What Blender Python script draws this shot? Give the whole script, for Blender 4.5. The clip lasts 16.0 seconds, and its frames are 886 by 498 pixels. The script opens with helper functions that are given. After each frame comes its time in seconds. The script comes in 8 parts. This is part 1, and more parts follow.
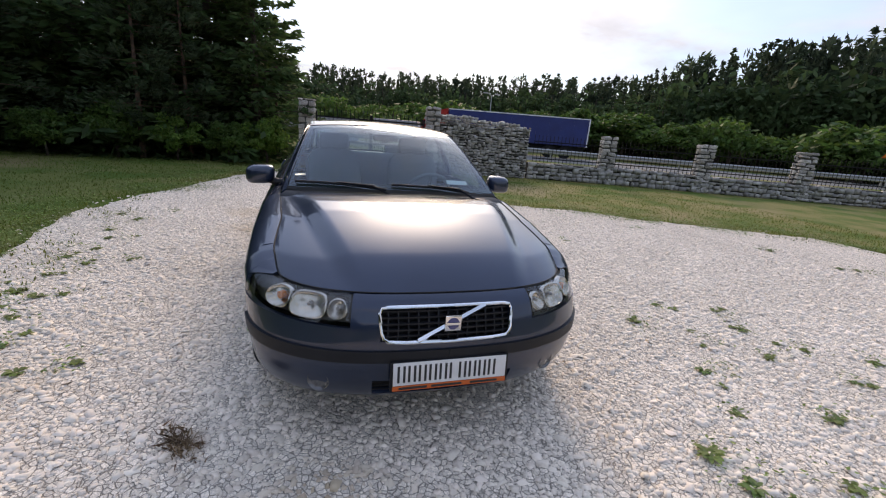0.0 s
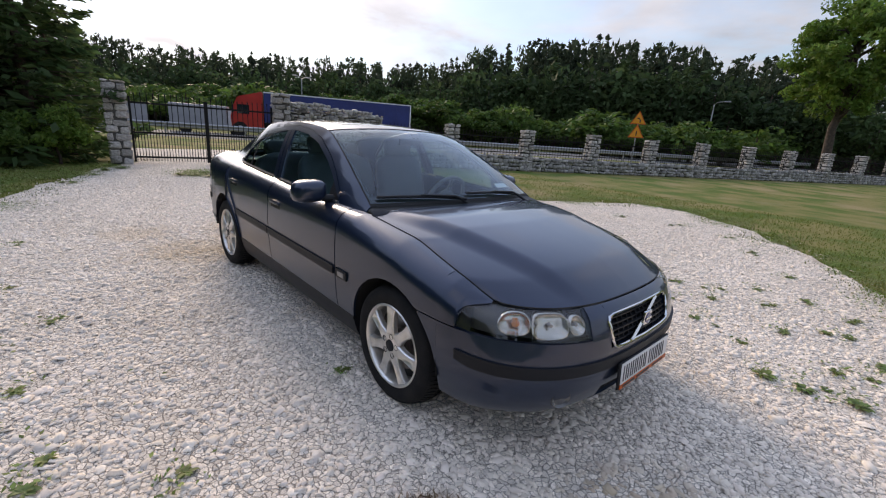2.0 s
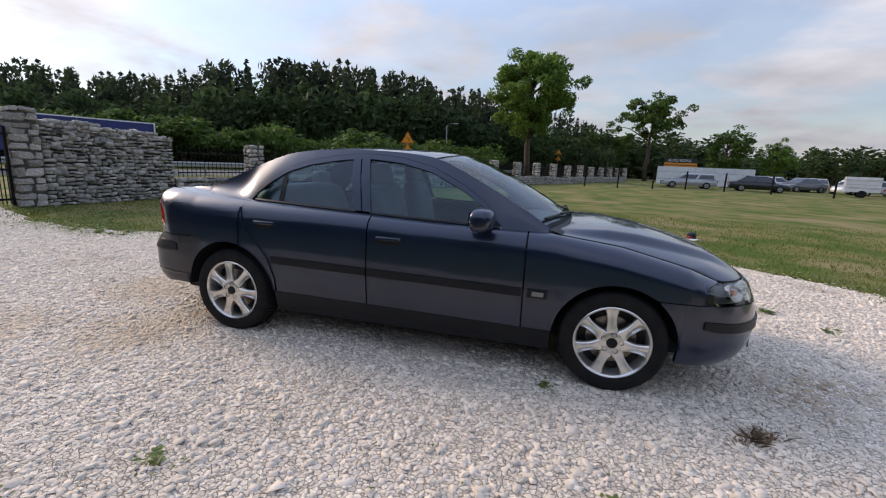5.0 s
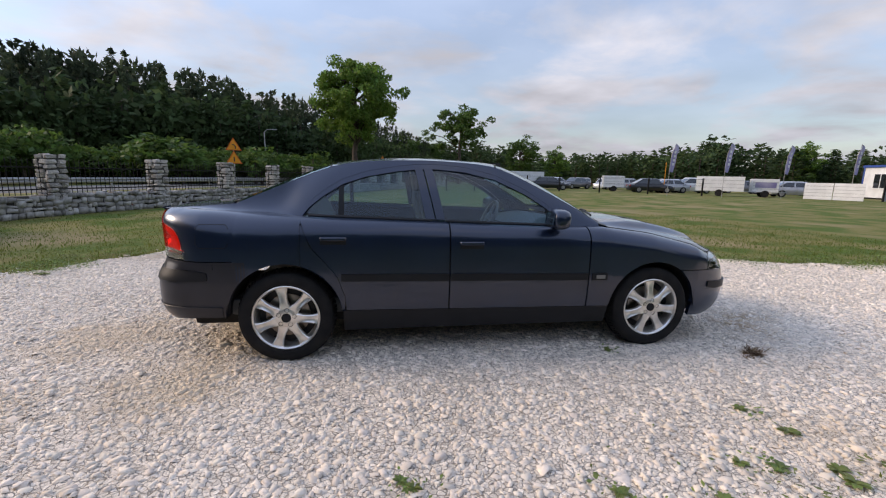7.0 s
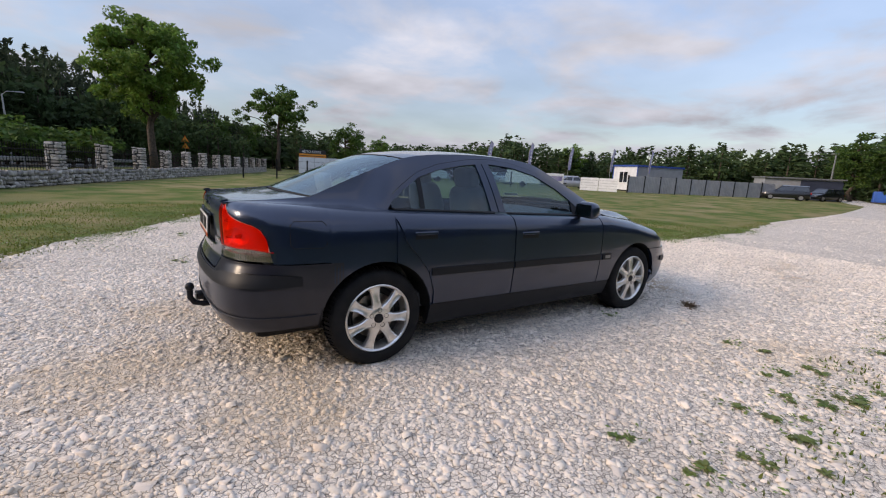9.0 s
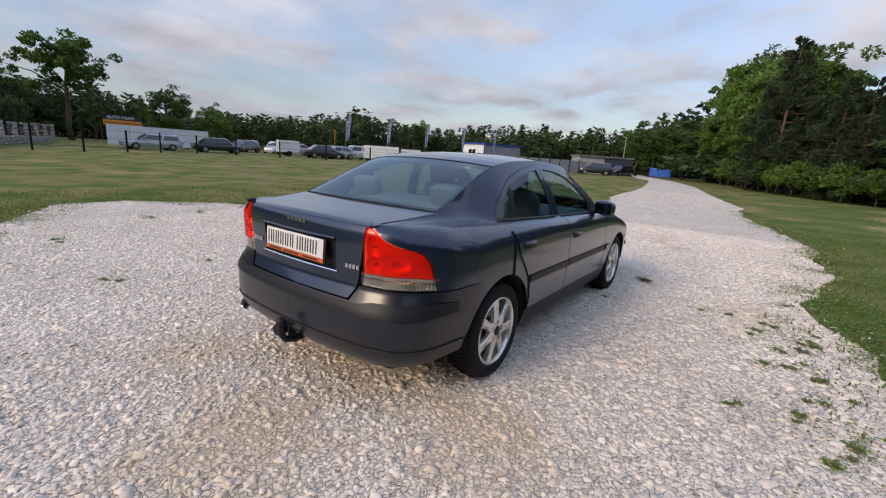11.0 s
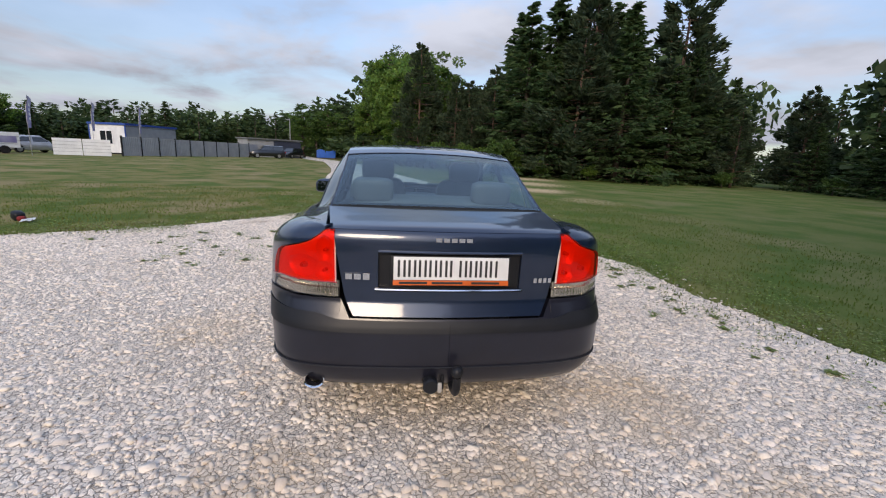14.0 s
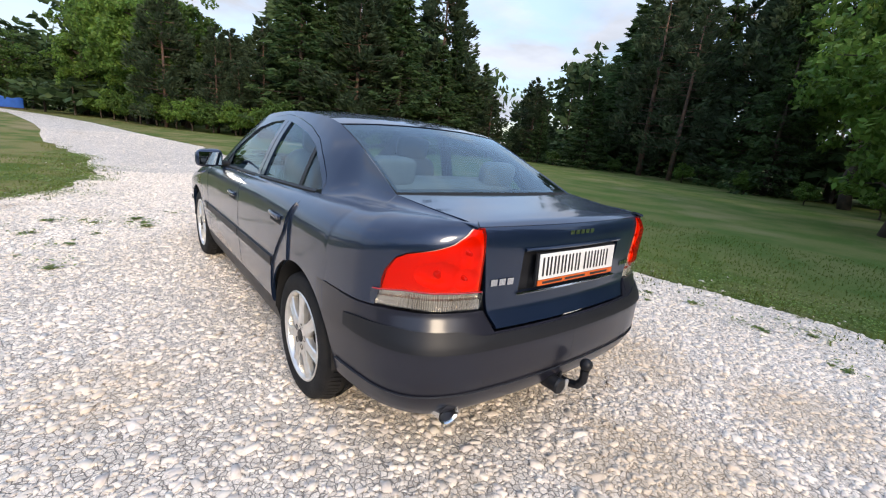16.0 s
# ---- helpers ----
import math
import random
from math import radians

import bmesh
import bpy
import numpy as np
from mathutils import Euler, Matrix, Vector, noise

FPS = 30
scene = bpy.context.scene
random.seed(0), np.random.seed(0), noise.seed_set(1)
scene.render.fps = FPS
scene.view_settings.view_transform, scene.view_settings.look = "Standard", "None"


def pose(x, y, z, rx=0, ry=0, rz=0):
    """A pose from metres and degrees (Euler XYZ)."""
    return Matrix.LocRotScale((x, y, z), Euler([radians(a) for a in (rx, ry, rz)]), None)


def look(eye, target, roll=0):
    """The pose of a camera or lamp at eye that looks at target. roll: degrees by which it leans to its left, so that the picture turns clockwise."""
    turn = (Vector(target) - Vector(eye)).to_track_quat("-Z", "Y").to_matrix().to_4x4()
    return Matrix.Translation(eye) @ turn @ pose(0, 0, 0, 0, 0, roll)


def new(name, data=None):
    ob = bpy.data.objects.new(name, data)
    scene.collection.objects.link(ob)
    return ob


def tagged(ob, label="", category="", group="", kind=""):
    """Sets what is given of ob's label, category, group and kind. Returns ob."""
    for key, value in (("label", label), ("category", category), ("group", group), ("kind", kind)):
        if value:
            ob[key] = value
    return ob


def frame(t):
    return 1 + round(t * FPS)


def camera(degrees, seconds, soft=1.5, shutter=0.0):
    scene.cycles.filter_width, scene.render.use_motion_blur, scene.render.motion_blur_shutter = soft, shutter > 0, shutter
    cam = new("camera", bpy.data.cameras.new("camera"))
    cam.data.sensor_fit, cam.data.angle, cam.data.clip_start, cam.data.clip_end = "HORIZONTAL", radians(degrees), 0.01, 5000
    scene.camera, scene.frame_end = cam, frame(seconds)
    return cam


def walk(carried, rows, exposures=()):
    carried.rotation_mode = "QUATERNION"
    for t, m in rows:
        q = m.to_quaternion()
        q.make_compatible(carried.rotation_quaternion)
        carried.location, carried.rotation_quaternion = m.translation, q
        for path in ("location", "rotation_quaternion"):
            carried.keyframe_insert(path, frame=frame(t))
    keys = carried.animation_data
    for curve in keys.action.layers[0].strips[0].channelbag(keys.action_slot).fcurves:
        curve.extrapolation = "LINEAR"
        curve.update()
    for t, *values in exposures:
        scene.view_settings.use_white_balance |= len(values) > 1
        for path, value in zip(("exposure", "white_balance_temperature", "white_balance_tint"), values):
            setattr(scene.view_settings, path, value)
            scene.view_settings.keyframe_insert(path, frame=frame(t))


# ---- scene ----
cam = camera(92.2, 16.0, soft=1.15)
PATH = [
    (0, (3.861, -0.572, 1.407), (2.025, 0.015, 0.872), 4.7),
    (0.5, (3.673, -0.958, 1.407), (1.915, -0.2, 0.828), 2.8),
    (1, (3.464, -1.353, 1.407), (1.809, -0.385, 0.839), 4.5),
    (1.5, (3.309, -1.738, 1.428), (1.762, -0.598, 0.874), 4.8),
    (2, (2.99, -2.063, 1.42), (1.58, -0.75, 0.882), 4.2),
    (2.5, (2.75, -2.438, 1.436), (1.497, -0.96, 0.941), 3.6),
    (3, (2.468, -2.774, 1.41), (1.322, -1.208, 0.924), 2.4),
    (3.5, (2.128, -3.016, 1.389), (1.159, -1.328, 0.929), 2.0),
    (4, (1.809, -3.263, 1.373), (1.003, -1.485, 0.939), 1.9),
    (4.5, (1.398, -3.369, 1.35), (0.74, -1.527, 0.932), 2.4),
    (7, (-0.759, -3.775, 1.29), (-0.444, -1.829, 0.952), 1.2),
    (7.5, (-1.203, -3.755, 1.28), (-0.659, -1.859, 0.947), 1.7),
    (8, (-1.611, -3.626, 1.263), (-0.876, -1.8, 0.909), 2.2),
    (10.5, (-3.512, -2.431, 1.354), (-2.017, -1.161, 0.965), 3.7),
    (11, (-3.681, -2.053, 1.406), (-2.089, -0.922, 0.971), 3.9),
    (11.5, (-3.881, -1.713, 1.422), (-2.165, -0.791, 0.969), 2.7),
    (12, (-3.985, -1.313, 1.402), (-2.186, -0.567, 0.949), 2.6),
    (12.5, (-4.092, -0.908, 1.392), (-2.218, -0.368, 0.949), 2.7),
    (13, (-4.177, -0.54, 1.386), (-2.248, -0.248, 0.945), 2.4),
    (13.5, (-4.102, -0.117, 1.376), (-2.151, -0.094, 0.938), 2.7),
    (14, (-4.074, 0.295, 1.36), (-2.138, 0.029, 0.933), 2.7),
    (14.5, (-3.944, 0.664, 1.328), (-2.076, 0.115, 0.87), 3.1),
    (15, (-3.758, 1.008, 1.333), (-1.99, 0.2, 0.864), 4.2),
    (15.5, (-3.583, 1.345, 1.35), (-1.939, 0.305, 0.884), 4.7),
    (16, (-3.259, 1.556, 1.317), (-1.75, 0.342, 0.817), 5.5),
]
walk(cam, [(t, look(eye, target, roll)) for t, eye, target, roll in PATH],
     exposures=((0, -0.06, 8200, 18), (3.5, -0.12, 8200, 18), (7.5, -0.08, 8000, 18), (11, -0.24, 7800, 18), (12.5, -0.24, 7600, 17), (14, -0.22, 7500, 16), (15.5, 0.16, 7500, 15), (16, 0.28, 7500, 13)))

# ---- sky and sun: hazy late sun behind thin cloud, over the tail of the car ----
SUN_DIR = Vector((-0.87, 0.22, 0.44)).normalized()
SUN_EL = math.asin(SUN_DIR.z)
SUN_ROT = math.atan2(SUN_DIR.x, SUN_DIR.y)

world = bpy.data.worlds.new("sky")
scene.world = world
world.use_nodes = True


def wire(tree, kind, **values):
    """A node with its properties or inputs set."""
    n = tree.nodes.new(kind)
    for key, value in values.items():
        if key.startswith("in_"):
            n.inputs[int(key[3:])].default_value = value
        elif key == "operation":
            n.operation = value
        elif key == "blend_type":
            n.blend_type = value
        elif key == "data_type":
            n.data_type = value
    return n


def build_sky():
    t = world.node_tree
    t.nodes.clear()
    ln = t.links.new
    out = t.nodes.new("ShaderNodeOutputWorld")
    bg = t.nodes.new("ShaderNodeBackground")
    bg.inputs[1].default_value = 1.0
    sky = t.nodes.new("ShaderNodeTexSky")
    sky.sky_type = "NISHITA"
    sky.sun_disc = False
    sky.sun_elevation, sky.sun_rotation = SUN_EL, SUN_ROT
    sky.air_density, sky.dust_density, sky.ozone_density = 1.0, 0.3, 2.0
    dim = wire(t, "ShaderNodeVectorMath", operation="SCALE")
    azure = wire(t, "ShaderNodeVectorMath", operation="MULTIPLY")
    azure.inputs[1].default_value = (0.89, 0.98, 1.09)
    ln(sky.outputs[0], azure.inputs[0]), ln(azure.outputs[0], dim.inputs[0])
    tc = t.nodes.new("ShaderNodeTexCoord")
    sep = t.nodes.new("ShaderNodeSeparateXYZ")
    ln(tc.outputs["Generated"], sep.inputs[0])
    # cloud sheet: the ray's meeting point with a flat layer
    up = wire(t, "ShaderNodeMath", operation="MAXIMUM", in_1=0.0)
    ln(sep.outputs[2], up.inputs[0])
    lift = wire(t, "ShaderNodeMath", operation="ADD", in_1=0.16)
    ln(up.outputs[0], lift.inputs[0])
    veil = wire(t, "ShaderNodeMath", operation="MULTIPLY_ADD", in_1=0.45, in_2=0.10)
    ln(up.outputs[0], veil.inputs[0]), ln(veil.outputs[0], dim.inputs[3])
    px = wire(t, "ShaderNodeMath", operation="DIVIDE")
    py = wire(t, "ShaderNodeMath", operation="DIVIDE")
    ln(sep.outputs[0], px.inputs[0]), ln(lift.outputs[0], px.inputs[1])
    ln(sep.outputs[1], py.inputs[0]), ln(lift.outputs[0], py.inputs[1])
    flat = t.nodes.new("ShaderNodeCombineXYZ")
    ln(px.outputs[0], flat.inputs[0]), ln(py.outputs[0], flat.inputs[1])
    big = t.nodes.new("ShaderNodeTexNoise")
    big.inputs["Scale"].default_value, big.inputs["Detail"].default_value = 1.2, 7.0
    big.inputs["Roughness"].default_value, big.inputs["Distortion"].default_value = 0.55, 0.35
    ln(flat.outputs[0], big.inputs["Vector"])
    mask = t.nodes.new("ShaderNodeValToRGB")
    mask.color_ramp.elements[0].color = (0.30, 0.30, 0.30, 1)
    mask.color_ramp.elements[0].position, mask.color_ramp.elements[1].position = 0.41, 0.58
    # thinner cloud overhead, blue between
    thin = wire(t, "ShaderNodeMath", operation="MULTIPLY_ADD", in_1=-0.17)
    ln(up.outputs[0], thin.inputs[0]), ln(big.outputs[0], thin.inputs[2])
    ln(thin.outputs[0], mask.inputs[0])
    # grey bellies inside the cloud
    belly = t.nodes.new("ShaderNodeTexNoise")
    belly.inputs["Scale"].default_value, belly.inputs["Detail"].default_value = 1.6, 6.0
    shift = wire(t, "ShaderNodeVectorMath", operation="ADD")
    shift.inputs[1].default_value = (7.3, 2.1, 4.0)
    ln(flat.outputs[0], shift.inputs[0]), ln(shift.outputs[0], belly.inputs["Vector"])
    shade = t.nodes.new("ShaderNodeMapRange")
    shade.inputs[1].default_value, shade.inputs[2].default_value = 0.35, 0.65
    shade.inputs[3].default_value, shade.inputs[4].default_value = 0.68, 0.99
    ln(belly.outputs[0], shade.inputs[0])
    # cloud near the sun is brighter
    dot = wire(t, "ShaderNodeVectorMath", operation="DOT_PRODUCT")
    dot.inputs[1].default_value = SUN_DIR
    ln(tc.outputs["Generated"], dot.inputs[0])
    pos = wire(t, "ShaderNodeMath", operation="MAXIMUM", in_1=0.0)
    ln(dot.outputs["Value"], pos.inputs[0])
    powr = wire(t, "ShaderNodeMath", operation="POWER", in_1=7.0)
    ln(pos.outputs[0], powr.inputs[0])
    glow = wire(t, "ShaderNodeMath", operation="MULTIPLY_ADD", in_1=0.9, in_2=1.0)
    ln(powr.outputs[0], glow.inputs[0])
    lum = wire(t, "ShaderNodeMath", operation="MULTIPLY")
    ln(shade.outputs[0], lum.inputs[0]), ln(glow.outputs[0], lum.inputs[1])
    # cloud is brighter overhead than low down
    prof = wire(t, "ShaderNodeMath", operation="MULTIPLY_ADD", in_1=0.95, in_2=0.66)
    ln(up.outputs[0], prof.inputs[0])
    lum2 = wire(t, "ShaderNodeMath", operation="MULTIPLY")
    ln(lum.outputs[0], lum2.inputs[0]), ln(prof.outputs[0], lum2.inputs[1])
    tint = wire(t, "ShaderNodeVectorMath", operation="SCALE")
    tint.inputs[0].default_value = (0.90, 0.97, 1.09)
    # bluer overhead, where the haze is thin
    hue = wire(t, "ShaderNodeMix", data_type="RGBA")
    hue.inputs[6].default_value, hue.inputs[7].default_value = (0.81, 0.955, 1.22, 1), (0.80, 0.95, 1.23, 1)
    ln(up.outputs[0], hue.inputs[0]), ln(hue.outputs[2], tint.inputs[0])
    ln(lum2.outputs[0], tint.inputs[3])
    mix = wire(t, "ShaderNodeMix", data_type="RGBA")
    ln(mask.outputs[0], mix.inputs[0])
    ln(dim.outputs[0], mix.inputs[6]), ln(tint.outputs[0], mix.inputs[7])
    # the veiled sun: a soft bright patch of cloud around it
    spot = wire(t, "ShaderNodeMath", operation="POWER", in_1=45.0)
    ln(pos.outputs[0], spot.inputs[0])
    halo = wire(t, "ShaderNodeVectorMath", operation="SCALE")
    halo.inputs[0].default_value = (3.0, 2.8, 2.5)
    ln(spot.outputs[0], halo.inputs[3])
    both = wire(t, "ShaderNodeVectorMath", operation="ADD")
    ln(mix.outputs[2], both.inputs[0]), ln(halo.outputs[0], both.inputs[1])
    ln(both.outputs[0], bg.inputs[0])
    ln(bg.outputs[0], out.inputs[0])


build_sky()
sun = new("sun", bpy.data.lights.new("sun", "SUN"))
sun.data.energy, sun.data.angle, sun.data.color = 2.2, radians(19), (1.0, 0.88, 0.72)
sun.matrix_world = look(SUN_DIR * 60, (0, 0, 0))
scene.view_settings.exposure = 0.0

# ---- materials ----
def mat(name, color, rough=0.6, metal=0.0, second=None, scale=6.0, mix=(0.35, 0.65), bump=0.0, bscale=60.0, island=0.0,
        rand=0.0, coat=0.0, spec=0.5, trans=0.0, detail=6.0, coat_rough=0.03, spots=None, ior=1.5, leaf=0.0, dist=0.004):
    """A painted, stone, metal or leafy surface: two colours mixed by noise, finer relief, and per-piece variation."""
    m = bpy.data.materials.new(name)
    m.use_nodes = True
    t = m.node_tree
    ln = t.links.new
    b = t.nodes["Principled BSDF"]
    out = t.nodes["Material Output"]
    b.inputs["Roughness"].default_value, b.inputs["Metallic"].default_value = rough, metal
    b.inputs["Coat Weight"].default_value, b.inputs["Coat Roughness"].default_value = coat, coat_rough
    b.inputs["Specular IOR Level"].default_value, b.inputs["IOR"].default_value = spec, ior
    b.inputs["Transmission Weight"].default_value = trans
    tc = t.nodes.new("ShaderNodeTexCoord")
    n1 = t.nodes.new("ShaderNodeTexNoise")
    n1.inputs["Scale"].default_value, n1.inputs["Detail"].default_value = scale, detail
    ln(tc.outputs["Object"], n1.inputs["Vector"])
    mp = t.nodes.new("ShaderNodeMapRange")
    mp.inputs[1].default_value, mp.inputs[2].default_value = mix
    ln(n1.outputs[0], mp.inputs[0])
    mx = wire(t, "ShaderNodeMix", data_type="RGBA")
    second = second or tuple(c * 0.82 for c in color)
    mx.inputs[6].default_value, mx.inputs[7].default_value = (*second, 1), (*color, 1)
    ln(mp.outputs[0], mx.inputs[0])
    last = mx.outputs[2]
    if spots:
        v = t.nodes.new("ShaderNodeTexNoise")
        v.inputs["Scale"].default_value, v.inputs["Detail"].default_value = spots[1], 3.0
        ln(tc.outputs["Object"], v.inputs["Vector"])
        r = t.nodes.new("ShaderNodeMapRange")
        r.inputs[1].default_value, r.inputs[2].default_value = spots[2], spots[2] + 0.12
        ln(v.outputs[0], r.inputs[0])
        m2 = wire(t, "ShaderNodeMix", data_type="RGBA")
        m2.inputs[7].default_value = (*spots[0], 1)
        ln(r.outputs[0], m2.inputs[0]), ln(last, m2.inputs[6])
        last = m2.outputs[2]
    if island or rand:
        hsv = t.nodes.new("ShaderNodeHueSaturation")
        if island:
            src = t.nodes.new("ShaderNodeNewGeometry").outputs["Random Per Island"]
        else:
            src = t.nodes.new("ShaderNodeObjectInfo").outputs["Random"]
        k = island or rand
        val = t.nodes.new("ShaderNodeMapRange")
        val.inputs[3].default_value, val.inputs[4].default_value = 1 - k, 1 + k
        ln(src, val.inputs[0]), ln(val.outputs[0], hsv.inputs["Value"])
        mul = wire(t, "ShaderNodeMath", operation="MULTIPLY", in_1=7.13)
        fr = t.nodes.new("ShaderNodeMath")
        fr.operation = "FRACT"
        hue = t.nodes.new("ShaderNodeMapRange")
        hue.inputs[3].default_value, hue.inputs[4].default_value = 0.5 - k * 0.05, 0.5 + k * 0.05
        ln(src, mul.inputs[0]), ln(mul.outputs[0], fr.inputs[0]), ln(fr.outputs[0], hue.inputs[0])
        ln(hue.outputs[0], hsv.inputs["Hue"])
        ln(last, hsv.inputs["Color"])
        last = hsv.outputs[0]
    ln(last, b.inputs["Base Color"])
    rg = t.nodes.new("ShaderNodeMapRange")
    rg.inputs[3].default_value, rg.inputs[4].default_value = max(rough * 0.85, 0.0), min(rough * 1.15, 1.0)
    ln(n1.outputs[0], rg.inputs[0]), ln(rg.outputs[0], b.inputs["Roughness"])
    if bump:
        n2 = t.nodes.new("ShaderNodeTexNoise")
        n2.inputs["Scale"].default_value, n2.inputs["Detail"].default_value = bscale, 4.0
        ln(tc.outputs["Object"], n2.inputs["Vector"])
        bp = t.nodes.new("ShaderNodeBump")
        bp.inputs["Strength"].default_value, bp.inputs["Distance"].default_value = bump, dist
        ln(n2.outputs[0], bp.inputs["Height"]), ln(bp.outputs[0], b.inputs["Normal"])
    if leaf:
        tr = t.nodes.new("ShaderNodeBsdfTranslucent")
        ln(last, tr.inputs[0])
        ms = t.nodes.new("ShaderNodeMixShader")
        ms.inputs[0].default_value = leaf
        ln(b.outputs[0], ms.inputs[1]), ln(tr.outputs[0], ms.inputs[2]), ln(ms.outputs[0], out.inputs[0])
    return m


def gravel_sheet_material():
    """Crushed pale limestone seen as a sheet: angular stones in two sizes, the shade in the gaps between them darkened
    into the colour.
    """
    m = mat("gravel_sheet", (0.90, 0.79, 0.665), 0.9, second=(0.80, 0.695, 0.575), scale=0.9)
    t = m.node_tree
    ln = t.links.new
    b = t.nodes["Principled BSDF"]
    tc = t.nodes.new("ShaderNodeTexCoord")
    warp = t.nodes.new("ShaderNodeTexNoise")
    warp.inputs["Scale"].default_value, warp.inputs["Detail"].default_value = 40.0, 2.0
    ln(tc.outputs["Object"], warp.inputs["Vector"])
    bend = wire(t, "ShaderNodeVectorMath", operation="MULTIPLY_ADD")
    bend.inputs[1].default_value = (0.016, 0.016, 0.0)
    ln(warp.outputs["Color"], bend.inputs[0]), ln(tc.outputs["Object"], bend.inputs[2])
    last = b.inputs["Base Color"].links[0].from_socket
    heights = []
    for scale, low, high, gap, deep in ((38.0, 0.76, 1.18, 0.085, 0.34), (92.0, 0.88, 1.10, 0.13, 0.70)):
        v = t.nodes.new("ShaderNodeTexVoronoi")
        v.inputs["Scale"].default_value = scale
        e = t.nodes.new("ShaderNodeTexVoronoi")
        e.feature = "DISTANCE_TO_EDGE"
        e.inputs["Scale"].default_value = scale
        ln(bend.outputs[0], v.inputs["Vector"]), ln(bend.outputs[0], e.inputs["Vector"])
        sep = t.nodes.new("ShaderNodeSeparateColor")
        ln(v.outputs["Color"], sep.inputs[0])
        val = t.nodes.new("ShaderNodeMapRange")
        val.inputs[3].default_value, val.inputs[4].default_value = low, high
        ln(sep.outputs[0], val.inputs[0])
        # shade in the crevices, put into the colour and reused as relief
        crevice_shade = t.nodes.new("ShaderNodeMapRange")
        crevice_shade.inputs[2].default_value, crevice_shade.inputs[3].default_value = gap, deep
        ln(e.outputs["Distance"], crevice_shade.inputs[0])
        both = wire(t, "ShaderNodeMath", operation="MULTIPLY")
        ln(val.outputs[0], both.inputs[0]), ln(crevice_shade.outputs[0], both.inputs[1])
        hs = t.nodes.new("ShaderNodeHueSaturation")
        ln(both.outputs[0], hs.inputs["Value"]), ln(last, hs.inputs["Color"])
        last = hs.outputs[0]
        heights.append(crevice_shade.outputs[0])
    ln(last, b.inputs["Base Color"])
    add = wire(t, "ShaderNodeMath", operation="MULTIPLY_ADD", in_1=0.4)
    ln(heights[1], add.inputs[0]), ln(heights[0], add.inputs[2])
    bp = t.nodes.new("ShaderNodeBump")
    bp.inputs["Strength"].default_value, bp.inputs["Distance"].default_value = 0.8, 0.012
    ln(add.outputs[0], bp.inputs["Height"]), ln(bp.outputs[0], b.inputs["Normal"])
    return m


def stain(m, blobs):
    """Earth stains on a surface: soft-edged blotches (x, y, radius, strength) of brown earth."""
    t = m.node_tree
    ln = t.links.new
    b = t.nodes["Principled BSDF"]
    tc = t.nodes.new("ShaderNodeTexCoord")
    nz = t.nodes.new("ShaderNodeTexNoise")
    nz.inputs["Scale"].default_value, nz.inputs["Detail"].default_value = 5.0, 5.0
    ln(tc.outputs["Object"], nz.inputs["Vector"])
    for x, y, r, k, col in blobs:
        last = b.inputs["Base Color"].links[0].from_socket
        ds = wire(t, "ShaderNodeVectorMath", operation="DISTANCE")
        flat = wire(t, "ShaderNodeVectorMath", operation="MULTIPLY")
        flat.inputs[1].default_value = (1, 1, 0)
        ln(tc.outputs["Object"], flat.inputs[0]), ln(flat.outputs[0], ds.inputs[0])
        ds.inputs[1].default_value = (x, y, 0)
        ad = wire(t, "ShaderNodeMath", operation="MULTIPLY_ADD", in_1=r * 1.6)
        ln(nz.outputs[0], ad.inputs[0]), ln(ds.outputs["Value"], ad.inputs[2])
        mr = t.nodes.new("ShaderNodeMapRange")
        mr.inputs[1].default_value, mr.inputs[2].default_value = r * 1.15, r * 1.9
        mr.inputs[3].default_value, mr.inputs[4].default_value = k, 0.0
        ln(ad.outputs[0], mr.inputs[0])
        mx = wire(t, "ShaderNodeMix", data_type="RGBA")
        mx.inputs[7].default_value = (*col, 1)
        ln(mr.outputs[0], mx.inputs[0]), ln(last, mx.inputs[6]), ln(mx.outputs[2], b.inputs["Base Color"])


def glass_material(name, tint, rough=0.0, least=0.05, gloss=(0.95, 0.97, 1.0)):
    """Tinted pane: a clear coat of reflection over a see-through tint."""
    m = bpy.data.materials.new(name)
    m.use_nodes = True
    t = m.node_tree
    t.nodes.clear()
    ln = t.links.new
    out = t.nodes.new("ShaderNodeOutputMaterial")
    tr = t.nodes.new("ShaderNodeBsdfTransparent")
    tr.inputs[0].default_value = (*tint, 1)
    gl = t.nodes.new("ShaderNodeBsdfGlossy")
    gl.inputs["Roughness"].default_value = rough
    gl.inputs[0].default_value = (*gloss, 1)
    fr = t.nodes.new("ShaderNodeLayerWeight")
    fr.inputs["Blend"].default_value = 0.5
    steep = wire(t, "ShaderNodeMath", operation="POWER", in_1=4.8)
    share = wire(t, "ShaderNodeMath", operation="MULTIPLY_ADD", in_1=1 - least, in_2=least)
    ln(fr.outputs["Facing"], steep.inputs[0]), ln(steep.outputs[0], share.inputs[0])
    ms = t.nodes.new("ShaderNodeMixShader")
    ln(share.outputs[0], ms.inputs[0]), ln(tr.outputs[0], ms.inputs[1]), ln(gl.outputs[0], ms.inputs[2]), ln(ms.outputs[0], out.inputs[0])
    return m


M_GRASS = mat("lawn", (0.074, 0.118, 0.020), 0.9, spec=0.15, second=(0.190, 0.168, 0.058), scale=0.8, mix=(0.42, 0.60), bump=0.6, bscale=35,
              dist=0.03, spots=((0.26, 0.205, 0.10), 0.35, 0.54))


